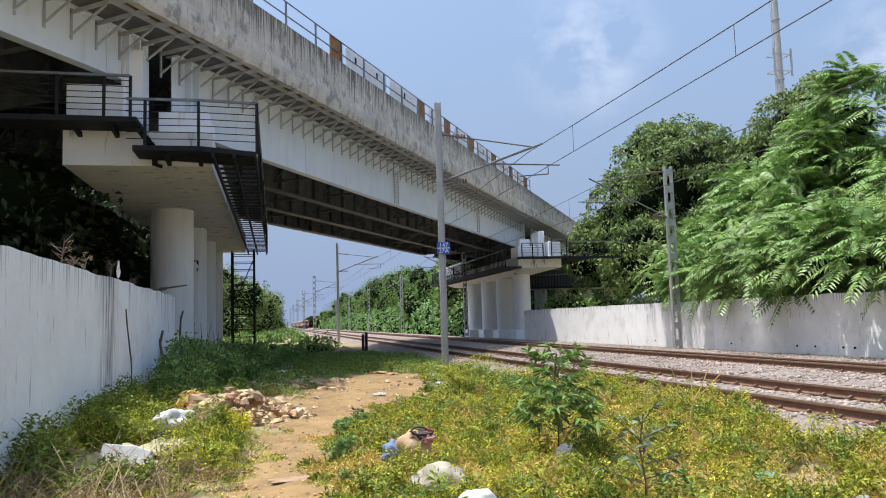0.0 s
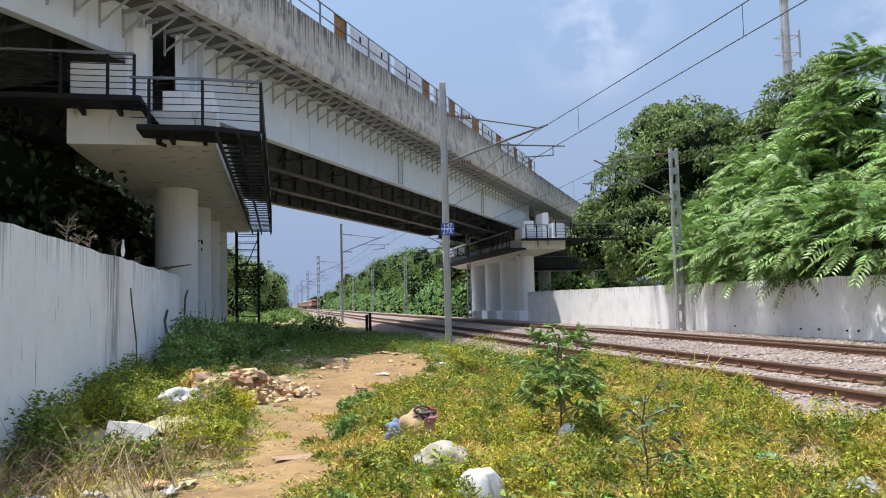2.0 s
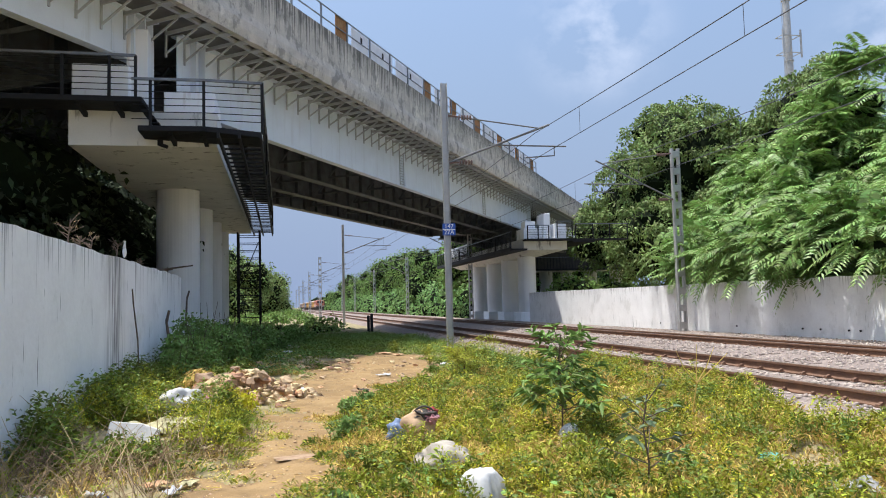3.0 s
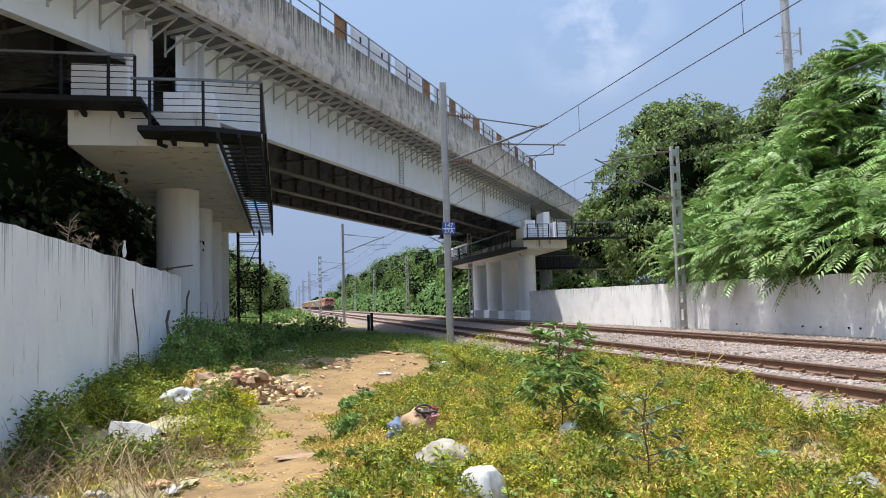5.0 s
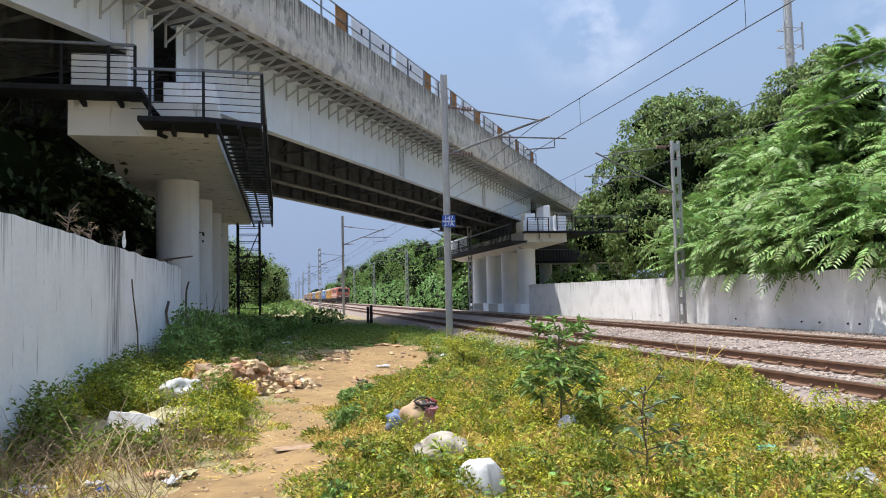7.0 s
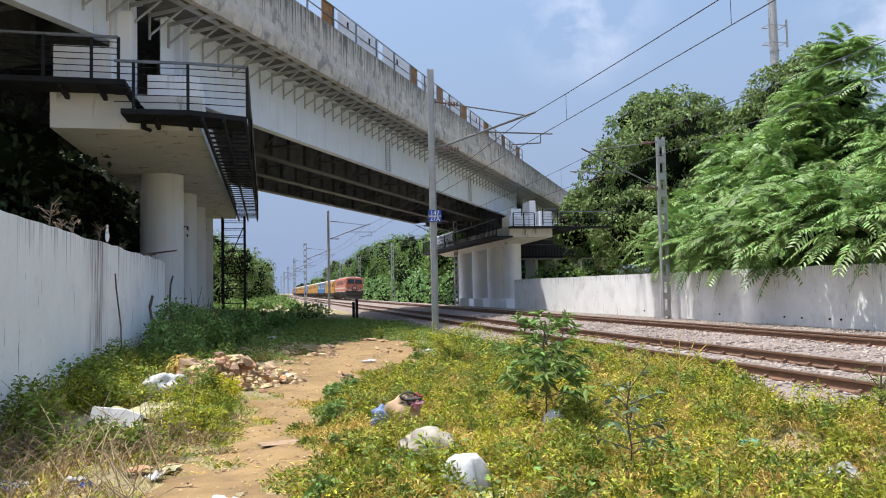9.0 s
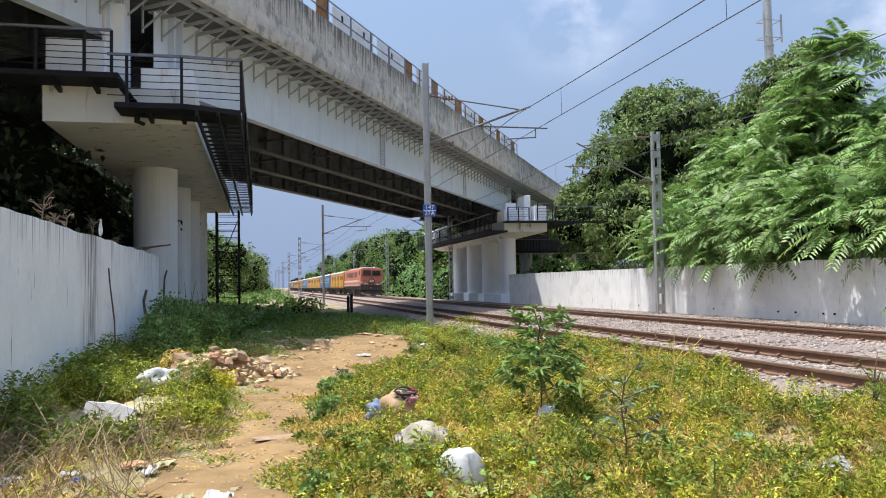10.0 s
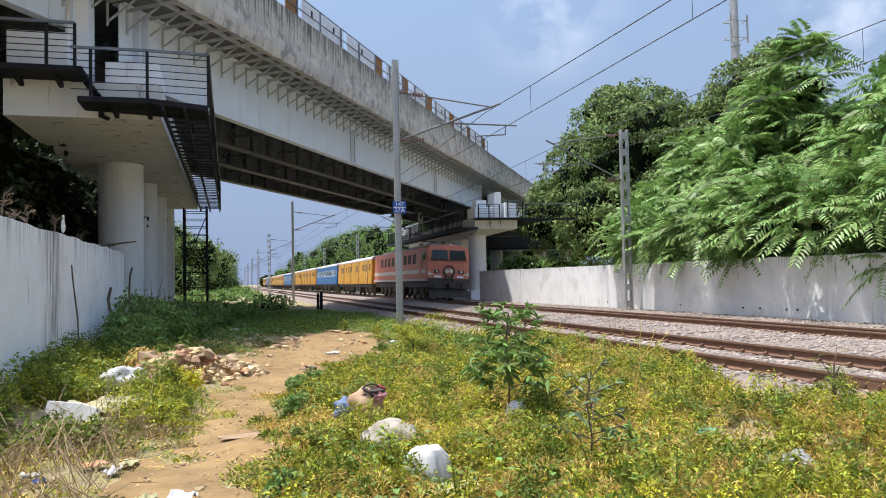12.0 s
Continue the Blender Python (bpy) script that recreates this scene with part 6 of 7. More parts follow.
part("yellow_clumps", quads("yellow_clumps", domes(230, 1.0, 7.2, 4.3, 16, 1.3, 0.08, 0.18, 0.2, 0.4, 80, 0.024, True, 0.6), M_WEED_Y), None, weeds)
part("left_clumps", quads("left_clumps", domes(240, -2.7, -0.5, 9.2, 16, 1.0, 0.12, 0.28, 0.2, 0.5, 120, 0.07), M_WEED), None, weeds)
part("left_dark_clumps", quads("left_dark_clumps", domes(260, -2.7, -0.5, 8.8, 17, 1.0, 0.12, 0.28, 0.15, 0.42, 170, 0.055), M_WEED_D), None, weeds)
part("left_dead_clumps", quads("left_dead_clumps", domes(190, -2.7, -0.4, 6.8, 10.4, 1.0, 0.12, 0.3, 0.06, 0.26, 150, 0.08, False, 0.14), M_STALK), None, weeds)
part("left_yellow_clumps", quads("left_yellow_clumps", domes(120, -2.7, -0.5, 9, 15.5, 1.0, 0.12, 0.25, 0.3, 0.52, 70, 0.026, True, 0.6), M_WEED_Y), None, weeds)
part("dry_clumps", quads("dry_clumps", domes(950, 0.3, 7.0, 4.3, 16, 1.3, 0.12, 0.3, 0.10, 0.28, 120, 0.08, False, 0.13), M_DRY), None, weeds)
# middle ground
x, y = weed_points(10000, -2.8, 6, 13, 36, 1.2, lambda x, y: 0.3 + 0.7 * patch(x, y, 0.9, 1.9))
part("mid_leaves", quads("mid_leaves", tufts(x, y, 10, 0.08 + 0.26 * wr.random(len(x)) * patch(x, y, 1.1, 0.3), 0.07, 0.40, 0.5, 0.07), M_LEAF_C), None, weeds)
x, y = weed_points(8500, 0.6, 6, 13, 36, 1.2, lambda x, y: 0.2 + 0.8 * patch(x, y, 1.0, 0.9))
part("mid_light_leaves", quads("mid_light_leaves", tufts(x, y, 10, 0.08 + 0.26 * wr.random(len(x)) * patch(x, y, 1.0, 0.9), 0.06, 0.42, 0.5, 0.07), M_WEED_D), None, weeds)
# left side: taller clumps by the wall
wall_weeds = thing("wall_weeds", "dense green weeds with yellow tips along the white wall", "weeds", kind="stuff")
x, y = weed_points(6500, -2.75, -0.6, 8.5, 24, 1.0, lft)
hg = 0.2 + 0.45 * np.clip((-x - 1.0) * 0.6, 0.1, 1) * wr.random(len(x))
part("leaves", quads("leaves", tufts(x[y > 14.5], y[y > 14.5], 16, hg[y > 14.5], 0.055, 0.42, 0.4, 0.07), M_WEED_D), None, wall_weeds)
part("near_leaves", quads("near_leaves", tufts(x[y <= 14.5], y[y <= 14.5], 16, hg[y <= 14.5], 0.075, 0.42, 0.4, 0.07), M_WEED_D), None, wall_weeds)
x, y = weed_points(1100, -2.75, -0.6, 9.2, 14.5, 1.0, lft)
part("yellow_tips", quads("yellow_tips", tufts(x, y, 10, 0.3 + 0.25 * wr.random(len(x)), 0.04, 0.5, 0.7, 0.06), M_WEED), None, wall_weeds)
x, y = weed_points(1700, -2.75, -0.7, 9.0, 15.5, 1.0, lambda x, y: lft(x, y) * np.clip(patch(x, y, 2.2, 3.0) * 2.2 - 0.8, 0, 1))
part("yellow_flowers", quads("yellow_flowers", tufts(x, y, 11, 0.25 + 0.25 * wr.random(len(x)), 0.03, 0.6, 0.8, 0.05), M_WEED_Y), None, wall_weeds)
# taller bushy weeds where the wall meets the pier
for k, (bx, by, bh) in enumerate(((-2.3, 16.6, 0.7), (-2.1, 18.0, 0.95), (-1.8, 19.4, 1.0), (-2.3, 20.4, 1.2), (-1.3, 21.5, 0.9), (-2.0, 22.8, 1.2), (-1.0, 24.5, 1.1), (-0.4, 27.0, 1.2), (0.6, 30.0, 1.0), (-1.3, 29.0, 1.3))):
    bx, bh = bx + 0.3, bh * (1.2 if by < 21 else 0.8)
    wb = thing("weed_bush", "bushy dark green weeds in front of the pier" if by > 21 else "bushy dark green weeds along the white wall", "bush", at=(bx, by, float(ground_z(bx, by))))
    rk = random.Random(k)
    bl = [(rk.uniform(-.5, .5), rk.uniform(-.6, .6), bh * rk.uniform(0.2, 0.72), bh * rk.uniform(0.2, 0.34)) for _ in range(8)]
    part("leaves", quads("leaves", crown_leaves(wr, bl, 2600, 0.09), M_LEAF_C), None, wb)
    stem = Shape()
    for q in range(6):
        stem.tube((rk.uniform(-.3, .3), rk.uniform(-.3, .3), 0), (rk.uniform(-.5, .5), rk.uniform(-.5, .5), bh * rk.uniform(0.8, 1.2)), 0.012, 0.004, 5)
    part("stem", stem, M_BARK, wb)
# dead stalks at the left
stalks = thing("dead_stalks", "tangle of dead straw-coloured stalks", "dry stalks", kind="stuff")
rs = random.Random(4)
s_ = Shape()
for k in range(330):
    bx, by = rs.uniform(-3.0, -0.9), rs.uniform(5.6, 9.8)
    bx = max(bx, -2.7)
    a, ln = rs.uniform(0, 6.28), rs.uniform(0.3, 0.95)
    lz = rs.uniform(0.15, 1.0)
    p = Vector((bx, by, float(ground_z(bx, by))))
    q = p + Vector((math.cos(a) * ln * 0.6, math.sin(a) * ln * 0.6, lz * ln))
    m_ = p.lerp(q, 0.5) + Vector((0, 0, 0.06))
    m_ += Vector((rs.uniform(-.1, .1), rs.uniform(-.1, .1), 0.05))
    s_.tube(p, m_, 0.005, 0.004, 4).tube(m_, q, 0.004, 0.0015, 4)
part("stalks", s_, M_STALK, stalks)


def sapling(at, h, spread, leaves, m, label, name="shrub", size=0.12, seed=0):
    t = thing(name, label, "shrub", at=at)
    rr = random.Random(seed)
    s = Shape()
    tips = []
    top = Vector((0.05, 0, h * 0.75))
    s.tube((0, 0, -0.05), top, 0.018, 0.009, 6)
    for k in range(10):
        p = Vector((0, 0, 0)).lerp(top, rr.uniform(0.3, 1.0))
        a = rr.uniform(0, 6.28)
        q = p + Vector((math.cos(a) * spread * rr.uniform(.4, 1), math.sin(a) * spread * rr.uniform(.4, 1), rr.uniform(0.1, 0.4) * h))
        tips += [(p, q)] * 3
    part("stem", s, M_BARK, t)
    for p, q in tips[::3]:
        part("branch", Shape().tube(p, q, 0.008, 0.003, 5), M_BARK, t)
    base, along = [], []
    for k in range(leaves):
        p, q = tips[k % len(tips)]
        c = p.lerp(q, rr.uniform(0.3, 1.05))
        base.append(tuple(c))
        along.append((rr.uniform(-1, 1), rr.uniform(-1, 1), rr.uniform(-0.5, 0.5)))
    base, along = np.array(base), np.array(along)
    g = np.random.default_rng(seed)
    part("leaves", quads("leaves", frond_quads(g, base, along, size * 1.6 * (0.7 + 0.6 * g.random(leaves)), 6), m), None, t)
    return t


def gz(x, y):
    return float(ground_z(x, y))


M_LEAF_G = mat("grey_green_leaf", (0.15, 0.205, 0.095), (0.085, 0.125, 0.055), 2.0, 0.6, 0, 0, island=0.4, translucent=0.15)


def broad_sapling(at, h, spread, shoots, each, leaf, narrow, m, label, seed, droop=0.25):
    """A young plant: a bare lower stem, side shoots, and a spray of long leaves at the end of each shoot."""
    t = thing("shrub", label, "shrub", at=at)
    g = np.random.default_rng(seed)
    part("stem", Shape().pipe([(0, 0, -0.05), (0.02, 0, h * 0.35), (-0.01, 0.02, h * 0.65), (0.03, 0, h * 0.93)], 0.004 + 0.004 * h, 6), M_BARK, t)
    base, along, size = [], [], []
    for k in range(shoots):
        f = 0.28 + 0.72 * (k + 1) / shoots
        a = 2.4 * k + 0.5 * g.random()
        reach = spread * (1.15 - 0.75 * f) * (0.6 + 0.6 * g.random()) + 0.05
        root = Vector((0.02, 0.01, h * f * 0.85))
        end = root + Vector((math.cos(a) * reach, math.sin(a) * reach, h * (0.08 + 0.14 * g.random())))
        part("branch", Shape().tube(root, end, 0.006, 0.003, 5), M_BARK, t)
        for q in range(each):
            b = 2.4 * q + g.random()
            base.append(root.lerp(end, 0.45 + 0.55 * g.random()))
            along.append((math.cos(b) + 0.7 * math.cos(a), math.sin(b) + 0.7 * math.sin(a), -0.5 + 1.2 * f + 0.35 * g.normal()))
            size.append(leaf * (0.7 + 0.5 * g.random()) * (1.2 - 0.35 * f))
    base, along, size = np.array([tuple(p) for p in base]), np.array(along), np.array(size)
    side = np.cross(along, np.array((0, 0, 1.0)) + 0.4 * g.normal(size=along.shape))
    part("leaves", folded_leaves("leaves", base, along, side, size, size * narrow, m, droop), None, t)
    return t


broad_sapling((3.3, 8.85, gz(3.3, 8.85)), 1.42, 0.6, 36, 19, 0.16, 0.3, M_LEAF_C, "leafy green sapling standing in the weeds", 2, 0.3)
broad_sapling((2.95, 5.95, gz(2.95, 5.95)), 0.95, 0.42, 14, 4, 0.11, 0.45, M_LEAF_G, "thin half-bare sapling with drooping grey-green leaves", 5, 0.5)
sapling((3.8, 16.0, gz(3.8, 16)), 1.0, 0.5, 120, M_WEED, "light green bush beside the ballast", seed=7, size=0.2)
sapling((6.2, 6.8, 0.3), 0.75, 0.2, 50, M_WEED_D, "small weed growing beside the rail", seed=8, size=0.08)
for k, (x, y, h) in enumerate(((0.78, 10.0, 0.36), (1.0, 11.8, 0.36), (1.3, 12.6, 0.34), (0.42, 6.3, 0.24), (-0.6, 13.0, 0.5), (-2.1, 20.5, 1.0), (-2.3, 18.5, 0.9), (-1.6, 22.5, 0.9), (-0.6, 26, 1.0), (-1.4, 27, 1.1), (0.8, 32.0, 0.6), (-0.4, 31, 0.8))):
    wb = thing("weed_clump", "bushy clump of dark green weeds" if k != 4 else "clump of bright yellow-green weeds", "weed", at=(x, y, gz(x, y)))
    rk = random.Random(90 + k)
    bl = [(rk.uniform(-.4, .4) * h, rk.uniform(-.4, .4) * h, h * rk.uniform(0.15, 0.75), h * rk.uniform(0.18, 0.3)) for _ in range(9)]
    part("leaves", quads("leaves", crown_leaves(wr, bl, 520, 0.06 + 0.025 * (y > 15)), M_LEAF_C if k != 4 else M_WEED_Y), None, wb)
    stem = Shape()
    for q in range(5):
        stem.tube((rk.uniform(-.1, .1), rk.uniform(-.1, .1), 0), (rk.uniform(-.3, .3) * h, rk.uniform(-.3, .3) * h, h * rk.uniform(0.7, 1.0)), 0.008, 0.003, 5)
    part("stem", stem, M_BARK, wb)


def herb(at, h, stems, leaf, m, label, seed, tip=None):
    """A leafy weed: a few thin stems, broad leaves in pairs up each, paler towards the tip."""
    t = thing("weed_plant", label, "weed", at=at, group="leafy weeds")
    g = np.random.default_rng(seed)
    base, along, size = [], [], []
    for k in range(stems):
        a, lean = 2.4 * k + g.random(), 0.12 + 0.5 * g.random()
        top = np.array((math.cos(a) * lean * h, math.sin(a) * lean * h, h * (0.7 + 0.35 * g.random())))
        part("stem", Shape().tube((0, 0, -0.02), tuple(top), 0.005, 0.002, 5), M_WEED_D, t)
        n = int(9 + h * 26)
        for q in range(n):
            f = 0.15 + 0.85 * q / n
            b = q * 1.9 + g.random()
            base.append(top * f)
            along.append((math.cos(b), math.sin(b), 0.35 + 0.3 * g.normal()))
            size.append(leaf * (1.15 - 0.55 * f) * (0.75 + 0.5 * g.random()))
    base, along, size = np.array(base), np.array(along), np.array(size)
    side = np.cross(along, np.array((0, 0, 1.0)) + 0.35 * g.normal(size=along.shape))
    part("leaves", folded_leaves("leaves", base, along, side, size, size * 0.46, m, 0.25), None, t)
    if tip:
        k = max(8, len(base) // 9)
        tops = base[np.argsort(base[:, 2])[-k:]] + 0.015 * g.normal(size=(k, 3)) + np.array((0, 0, 0.012))
        b = g.random(k) * 6.283
        fl = part("blossom", folded_leaves("blossom", tops, np.stack([np.cos(b), np.sin(b), 0.6 + 0 * b], 1), np.stack([-np.sin(b), np.cos(b), 0 * b], 1), 0.024, 0.018, tip), None, t)
        tagged(fl, kind="stuff")
    return t


HERBS = [((0.28, 5, 0.065), M_WEED_D, None, "dark green leafy weed among the dry grass"), ((0.36, 6, 0.06), M_WEED, M_WEED_Y, "yellow-green weed with small yellow flowers"),
         ((0.2, 6, 0.07), M_LEAF_C, None, "low broad-leaved green weed"), ((0.42, 5, 0.06), M_WEED_D, M_WEED_Y, "upright green weed with yellow tips"),
         ((0.26, 7, 0.055), M_WEED, M_WEED_Y, "small bushy weed with yellow flowers"), ((0.3, 6, 0.065), M_LEAF_C, None, "bushy mid-green weed in the grass")]
hr_ = np.random.default_rng(404)
hx, hy = weed_points(900, -2.5, 6.2, 4.7, 14.0, 1.35, lambda x, y: 0.25 + 0.75 * patch(x, y, 2.3, 0.2))
sources = {}
for k, (x, y) in enumerate(list(zip(hx, hy))[:105]):
    kind_ = int(hr_.integers(len(HERBS)))
    (h, st_, lf), m_, tip_, lab_ = HERBS[kind_]
    x, y, z = float(x), float(y), float(surface(x, y))
    if kind_ not in sources:
        sources[kind_] = herb((x, y, z), h, st_, lf, m_, lab_, 700 + kind_, tip_)
    else:
        c = copy_thing(sources[kind_], pose(x, y, z, 0, 0, float(hr_.random() * 360)))
        c.scale = (float(0.75 + 0.6 * hr_.random()),) * 3
for k, (x, y, sc) in enumerate(((4.3, 15.0, 1.7), (4.9, 16.2, 1.9), (4.2, 17.4, 1.8), (5.2, 18.0, 2.0), (4.6, 19.2, 1.9), (5.5, 14.2, 1.5), (5.4, 20.2, 1.9), (3.9, 20.8, 1.8), (4.8, 21.6, 2.0), (5.7, 12.6, 1.6), (5.9, 11.3, 1.4), (5.6, 16.8, 1.8), (3.6, 18.8, 1.5), (5.9, 9.9, 1.4), (5.7, 22.8, 1.9), (3.4, 23.0, 1.6))):
    c = copy_thing(sources[(1, 5, 2, 4)[k % 4]], pose(x, y, float(surface(x, y)), 0, 0, 77.0 * k))
    c.scale = (sc, sc, sc * 0.85)
# broad heart-leaved creeper on the ground round the sacks
vx, vy = 1.5 + 0.45 * wr.normal(size=420), 6.4 + 0.55 * wr.normal(size=420)
ok_ = (dirtness(vx, vy) < -0.05) & (np.hypot(vx - 1.66, vy - 6.35) > 0.2) & (np.hypot(vx - 1.55, vy - 7.5) > 0.24)
vx, vy = vx[ok_], vy[ok_]
va = wr.random(len(vx)) * 6.283
creeper = part("ground_creeper", folded_leaves("ground_creeper", np.stack([vx, vy, ground_z(vx, vy) + 0.05 + 0.16 * wr.random(len(vx))], 1), np.stack([np.cos(va), np.sin(va), 0.1 + 0.3 * wr.normal(size=len(vx))], 1), np.stack([-np.sin(va), np.cos(va), 0.25 * wr.normal(size=len(vx))], 1), 0.055 + 0.04 * wr.random(len(vx)), 0.06, M_LEAF_C), None, None, "broad pale green creeper leaves round the sacks")
tagged(creeper, category="creeper", kind="stuff")
# bare branched twigs
tw = thing("dead_twigs", "bare pale twigs sticking up from the weeds", "twigs", at=(5.2, 9.2, gz(5.2, 9.2)))
part("twig", Shape().tube((0, 0, 0), (0.12, 0, 0.55), 0.012, 0.008, 6), M_DRY, tw)
for a, b in ((-0.25, 0.98), (0.05, 1.05), (0.3, 1.0), (0.5, 0.92)):
    elbow = Vector((0.12 + a * 0.6, 0.05, 0.75))
    part("twig", Shape().tube((0.12, 0, 0.55), elbow, 0.009, 0.007, 5).tube(elbow, (0.12 + a, 0.05, b), 0.007, 0.003, 5), M_DRY, tw)
# dead stems standing before the wall
for points, r in ((((-2.6, 15.25, 0.4), (-2.62, 15.2, 1.3), (-2.7, 15.2, 2.0), (-2.72, 15.2, 2.28)), 0.016), (((-2.45, 18.3, 0.5), (-2.5, 18.4, 1.2), (-2.56, 18.4, 1.6), (-2.5, 18.4, 1.86)), 0.035), (((-2.42, 20.9, 0.5), (-2.42, 20.9, 1.7), (-2.40, 20.9, 2.15), (-2.34, 20.9, 2.36)), 0.028)):
    ds = thing("dead_weed", "bare brown dead weed stalk before the white wall", "dead weed", at=points[0])
    for p, q in zip(points[:-1], points[1:]):
        part("stem", Shape().tube(Vector(p) - Vector(points[0]), Vector(q) - Vector(points[0]), r, r * 0.8, 7), M_BARK, ds)
# plants on top of the left wall
for k, (y, h) in enumerate(((11.6, 0.55), (12.2, 0.3), (12.9, 0.32), (14.85, 0.42), (17.2, 0.22))):
    sapling((-2.95, y, 2.78), h, h * 0.5, 6, M_STALK, "dry weed growing on top of the wall", "wall_weed", 0.05, 60 + k)
# leaning branches on the wall end
lb_ = thing("fallen_branch", "broken grey branches lying across the wall end", "branch", at=(-2.85, 20.6, 2.84))
for p, q, r in (((-0.5, -0.3, 0.0), (0.62, 0.15, 0.17), 0.035), ((-0.35, -0.1, 0.02), (0.45, -0.15, 0.14), 0.028), ((-0.6, 0.1, 0.0), (0.1, 0.3, 0.08), 0.03), ((0.02, 0.0, 0.0), (0.05, -0.3, 0.12), 0.015)):
    part("stick", Shape().tube(p, q, r, r * 0.5, 7), M_BARK, lb_)

# ---- egret ----
eg = thing("egret", "small white egret standing on top of the wall", "bird", at=(-2.88, 15.3, 2.80))
part("body", Shape().lump((0, 0.01, 0.21), (0.045, 0.062, 0.125), 0.05, 14, 1), M_FEATHER, eg, smooth=True)
part("neck", Shape().tube((0, -0.02, 0.30), (0.015, -0.05, 0.38), 0.036, 0.022, 10).tube((0.015, -0.05, 0.38), (0.01, -0.03, 0.43), 0.022, 0.02, 10), M_FEATHER, eg, smooth=True)
part("head", Shape().lump((0.01, -0.04, 0.44), (0.025, 0.04, 0.025), 0.02, 10, 2), M_FEATHER, eg, smooth=True)
part("beak", Shape().tube((0.01, -0.07, 0.44), (0.03, -0.15, 0.43), 0.01, 0.002, 6), M_BEAK, eg)
for sx in (-0.02, 0.02):
    part("leg", Shape().tube((sx, 0, 0.0), (sx, 0, 0.12), 0.006, n=5), M_UNDER, eg)

eg.scale = (0.85, 0.85, 0.85)

# ---- rubble and litter ----
rq = random.Random(17)
heap = thing("rubble_heap", "heap of broken stone and brick rubble on the path edge", "rubble")
for k in range(285):
    a, r = rq.uniform(0, 6.28), rq.random() ** 0.6
    x, y = -0.85 + math.cos(a) * r * 1.6, 14.6 + math.sin(a) * r * 0.95
    hgt = 0.62 * max(0.0, 1 - r * 1.05)
    sz = rq.choice((0.04, 0.05, 0.07, 0.09, 0.13)) * (1.15 - 0.4 * r)
    part("stone", Shape().lump((x, y, gz(x, y) + hgt * rq.uniform(0.35, 1.0) + sz * 0.3), (sz * rq.uniform(.8, 1.4), sz * rq.uniform(.8, 1.3), sz * rq.uniform(.6, .9)), 0.5, 6, k), M_BRICK if rq.random() < 0.14 else M_RUBBLE, heap)
for k in range(170):
    x, y = rq.uniform(-0.3, 4.0), rq.uniform(13.2, 22.0)
    if k > 100:
        x, y = rq.gauss(0.9, 0.7), rq.gauss(19.6, 0.7)
    sz = rq.uniform(0.02, 0.06) * (1.4 if k > 100 else 1.0)
    c = part("loose_stone", Shape().lump((x, y, gz(x, y) + sz * 0.5), (sz * 1.3, sz, sz * 0.8), 0.4, 6, k + 500), M_BRICK if rq.random() < 0.3 else M_RUBBLE, None)
    tagged(c, "small broken stone lying on the dirt path", "stone", "loose stones on the path")


def crumpled(name, at, r, m, label, category, seed, rough=0.35, rz=0, n=14):
    o = part(name, Shape().lump((0, 0, r[2] * 0.75), r, rough * 0.7, 40, seed, 0.12, 0.09), m, None, label, smooth=True)
    o.location, o.rotation_euler = (at[0], at[1], gz(*at)), (0, 0, radians(rz))
    return tagged(o, category=category)


def folded_sheet(name, at, w, d, h, m, label, category, seed, rz=0):
    """A crumpled sheet with thickness."""
    sh, n = Shape(), 14
    vs = []
    for lay in (0, 1):
        for j in range(n + 1):
            for i in range(n + 1):
                u, v = i / n - 0.5, j / n - 0.5
                k = noise.noise(Vector((u * 3 + seed, v * 3, 0))) + 0.5 * noise.noise(Vector((u * 8, v * 8 + seed, 2)))
                e = 1 + 0.2 * noise.noise(Vector((math.atan2(v, u) * 1.2, seed, 0)))
                vs.append((u * w * e, v * d * e, h * (0.45 + 0.75 * k) + (0.006 if lay else 0)))
    q = (n + 1) ** 2
    f = []
    for j in range(n):
        for i in range(n):
            a = j * (n + 1) + i
            f += [(a, a + n + 1, a + n + 2, a + 1), (q + a, q + a + 1, q + a + n + 2, q + a + n + 1)]
    o = part(name, sh.raw(vs, f), m, None, label)
    o.location, o.rotation_euler = (at[0], at[1], gz(*at) + 0.03), (0, 0, radians(rz))
    return tagged(o, category=category)


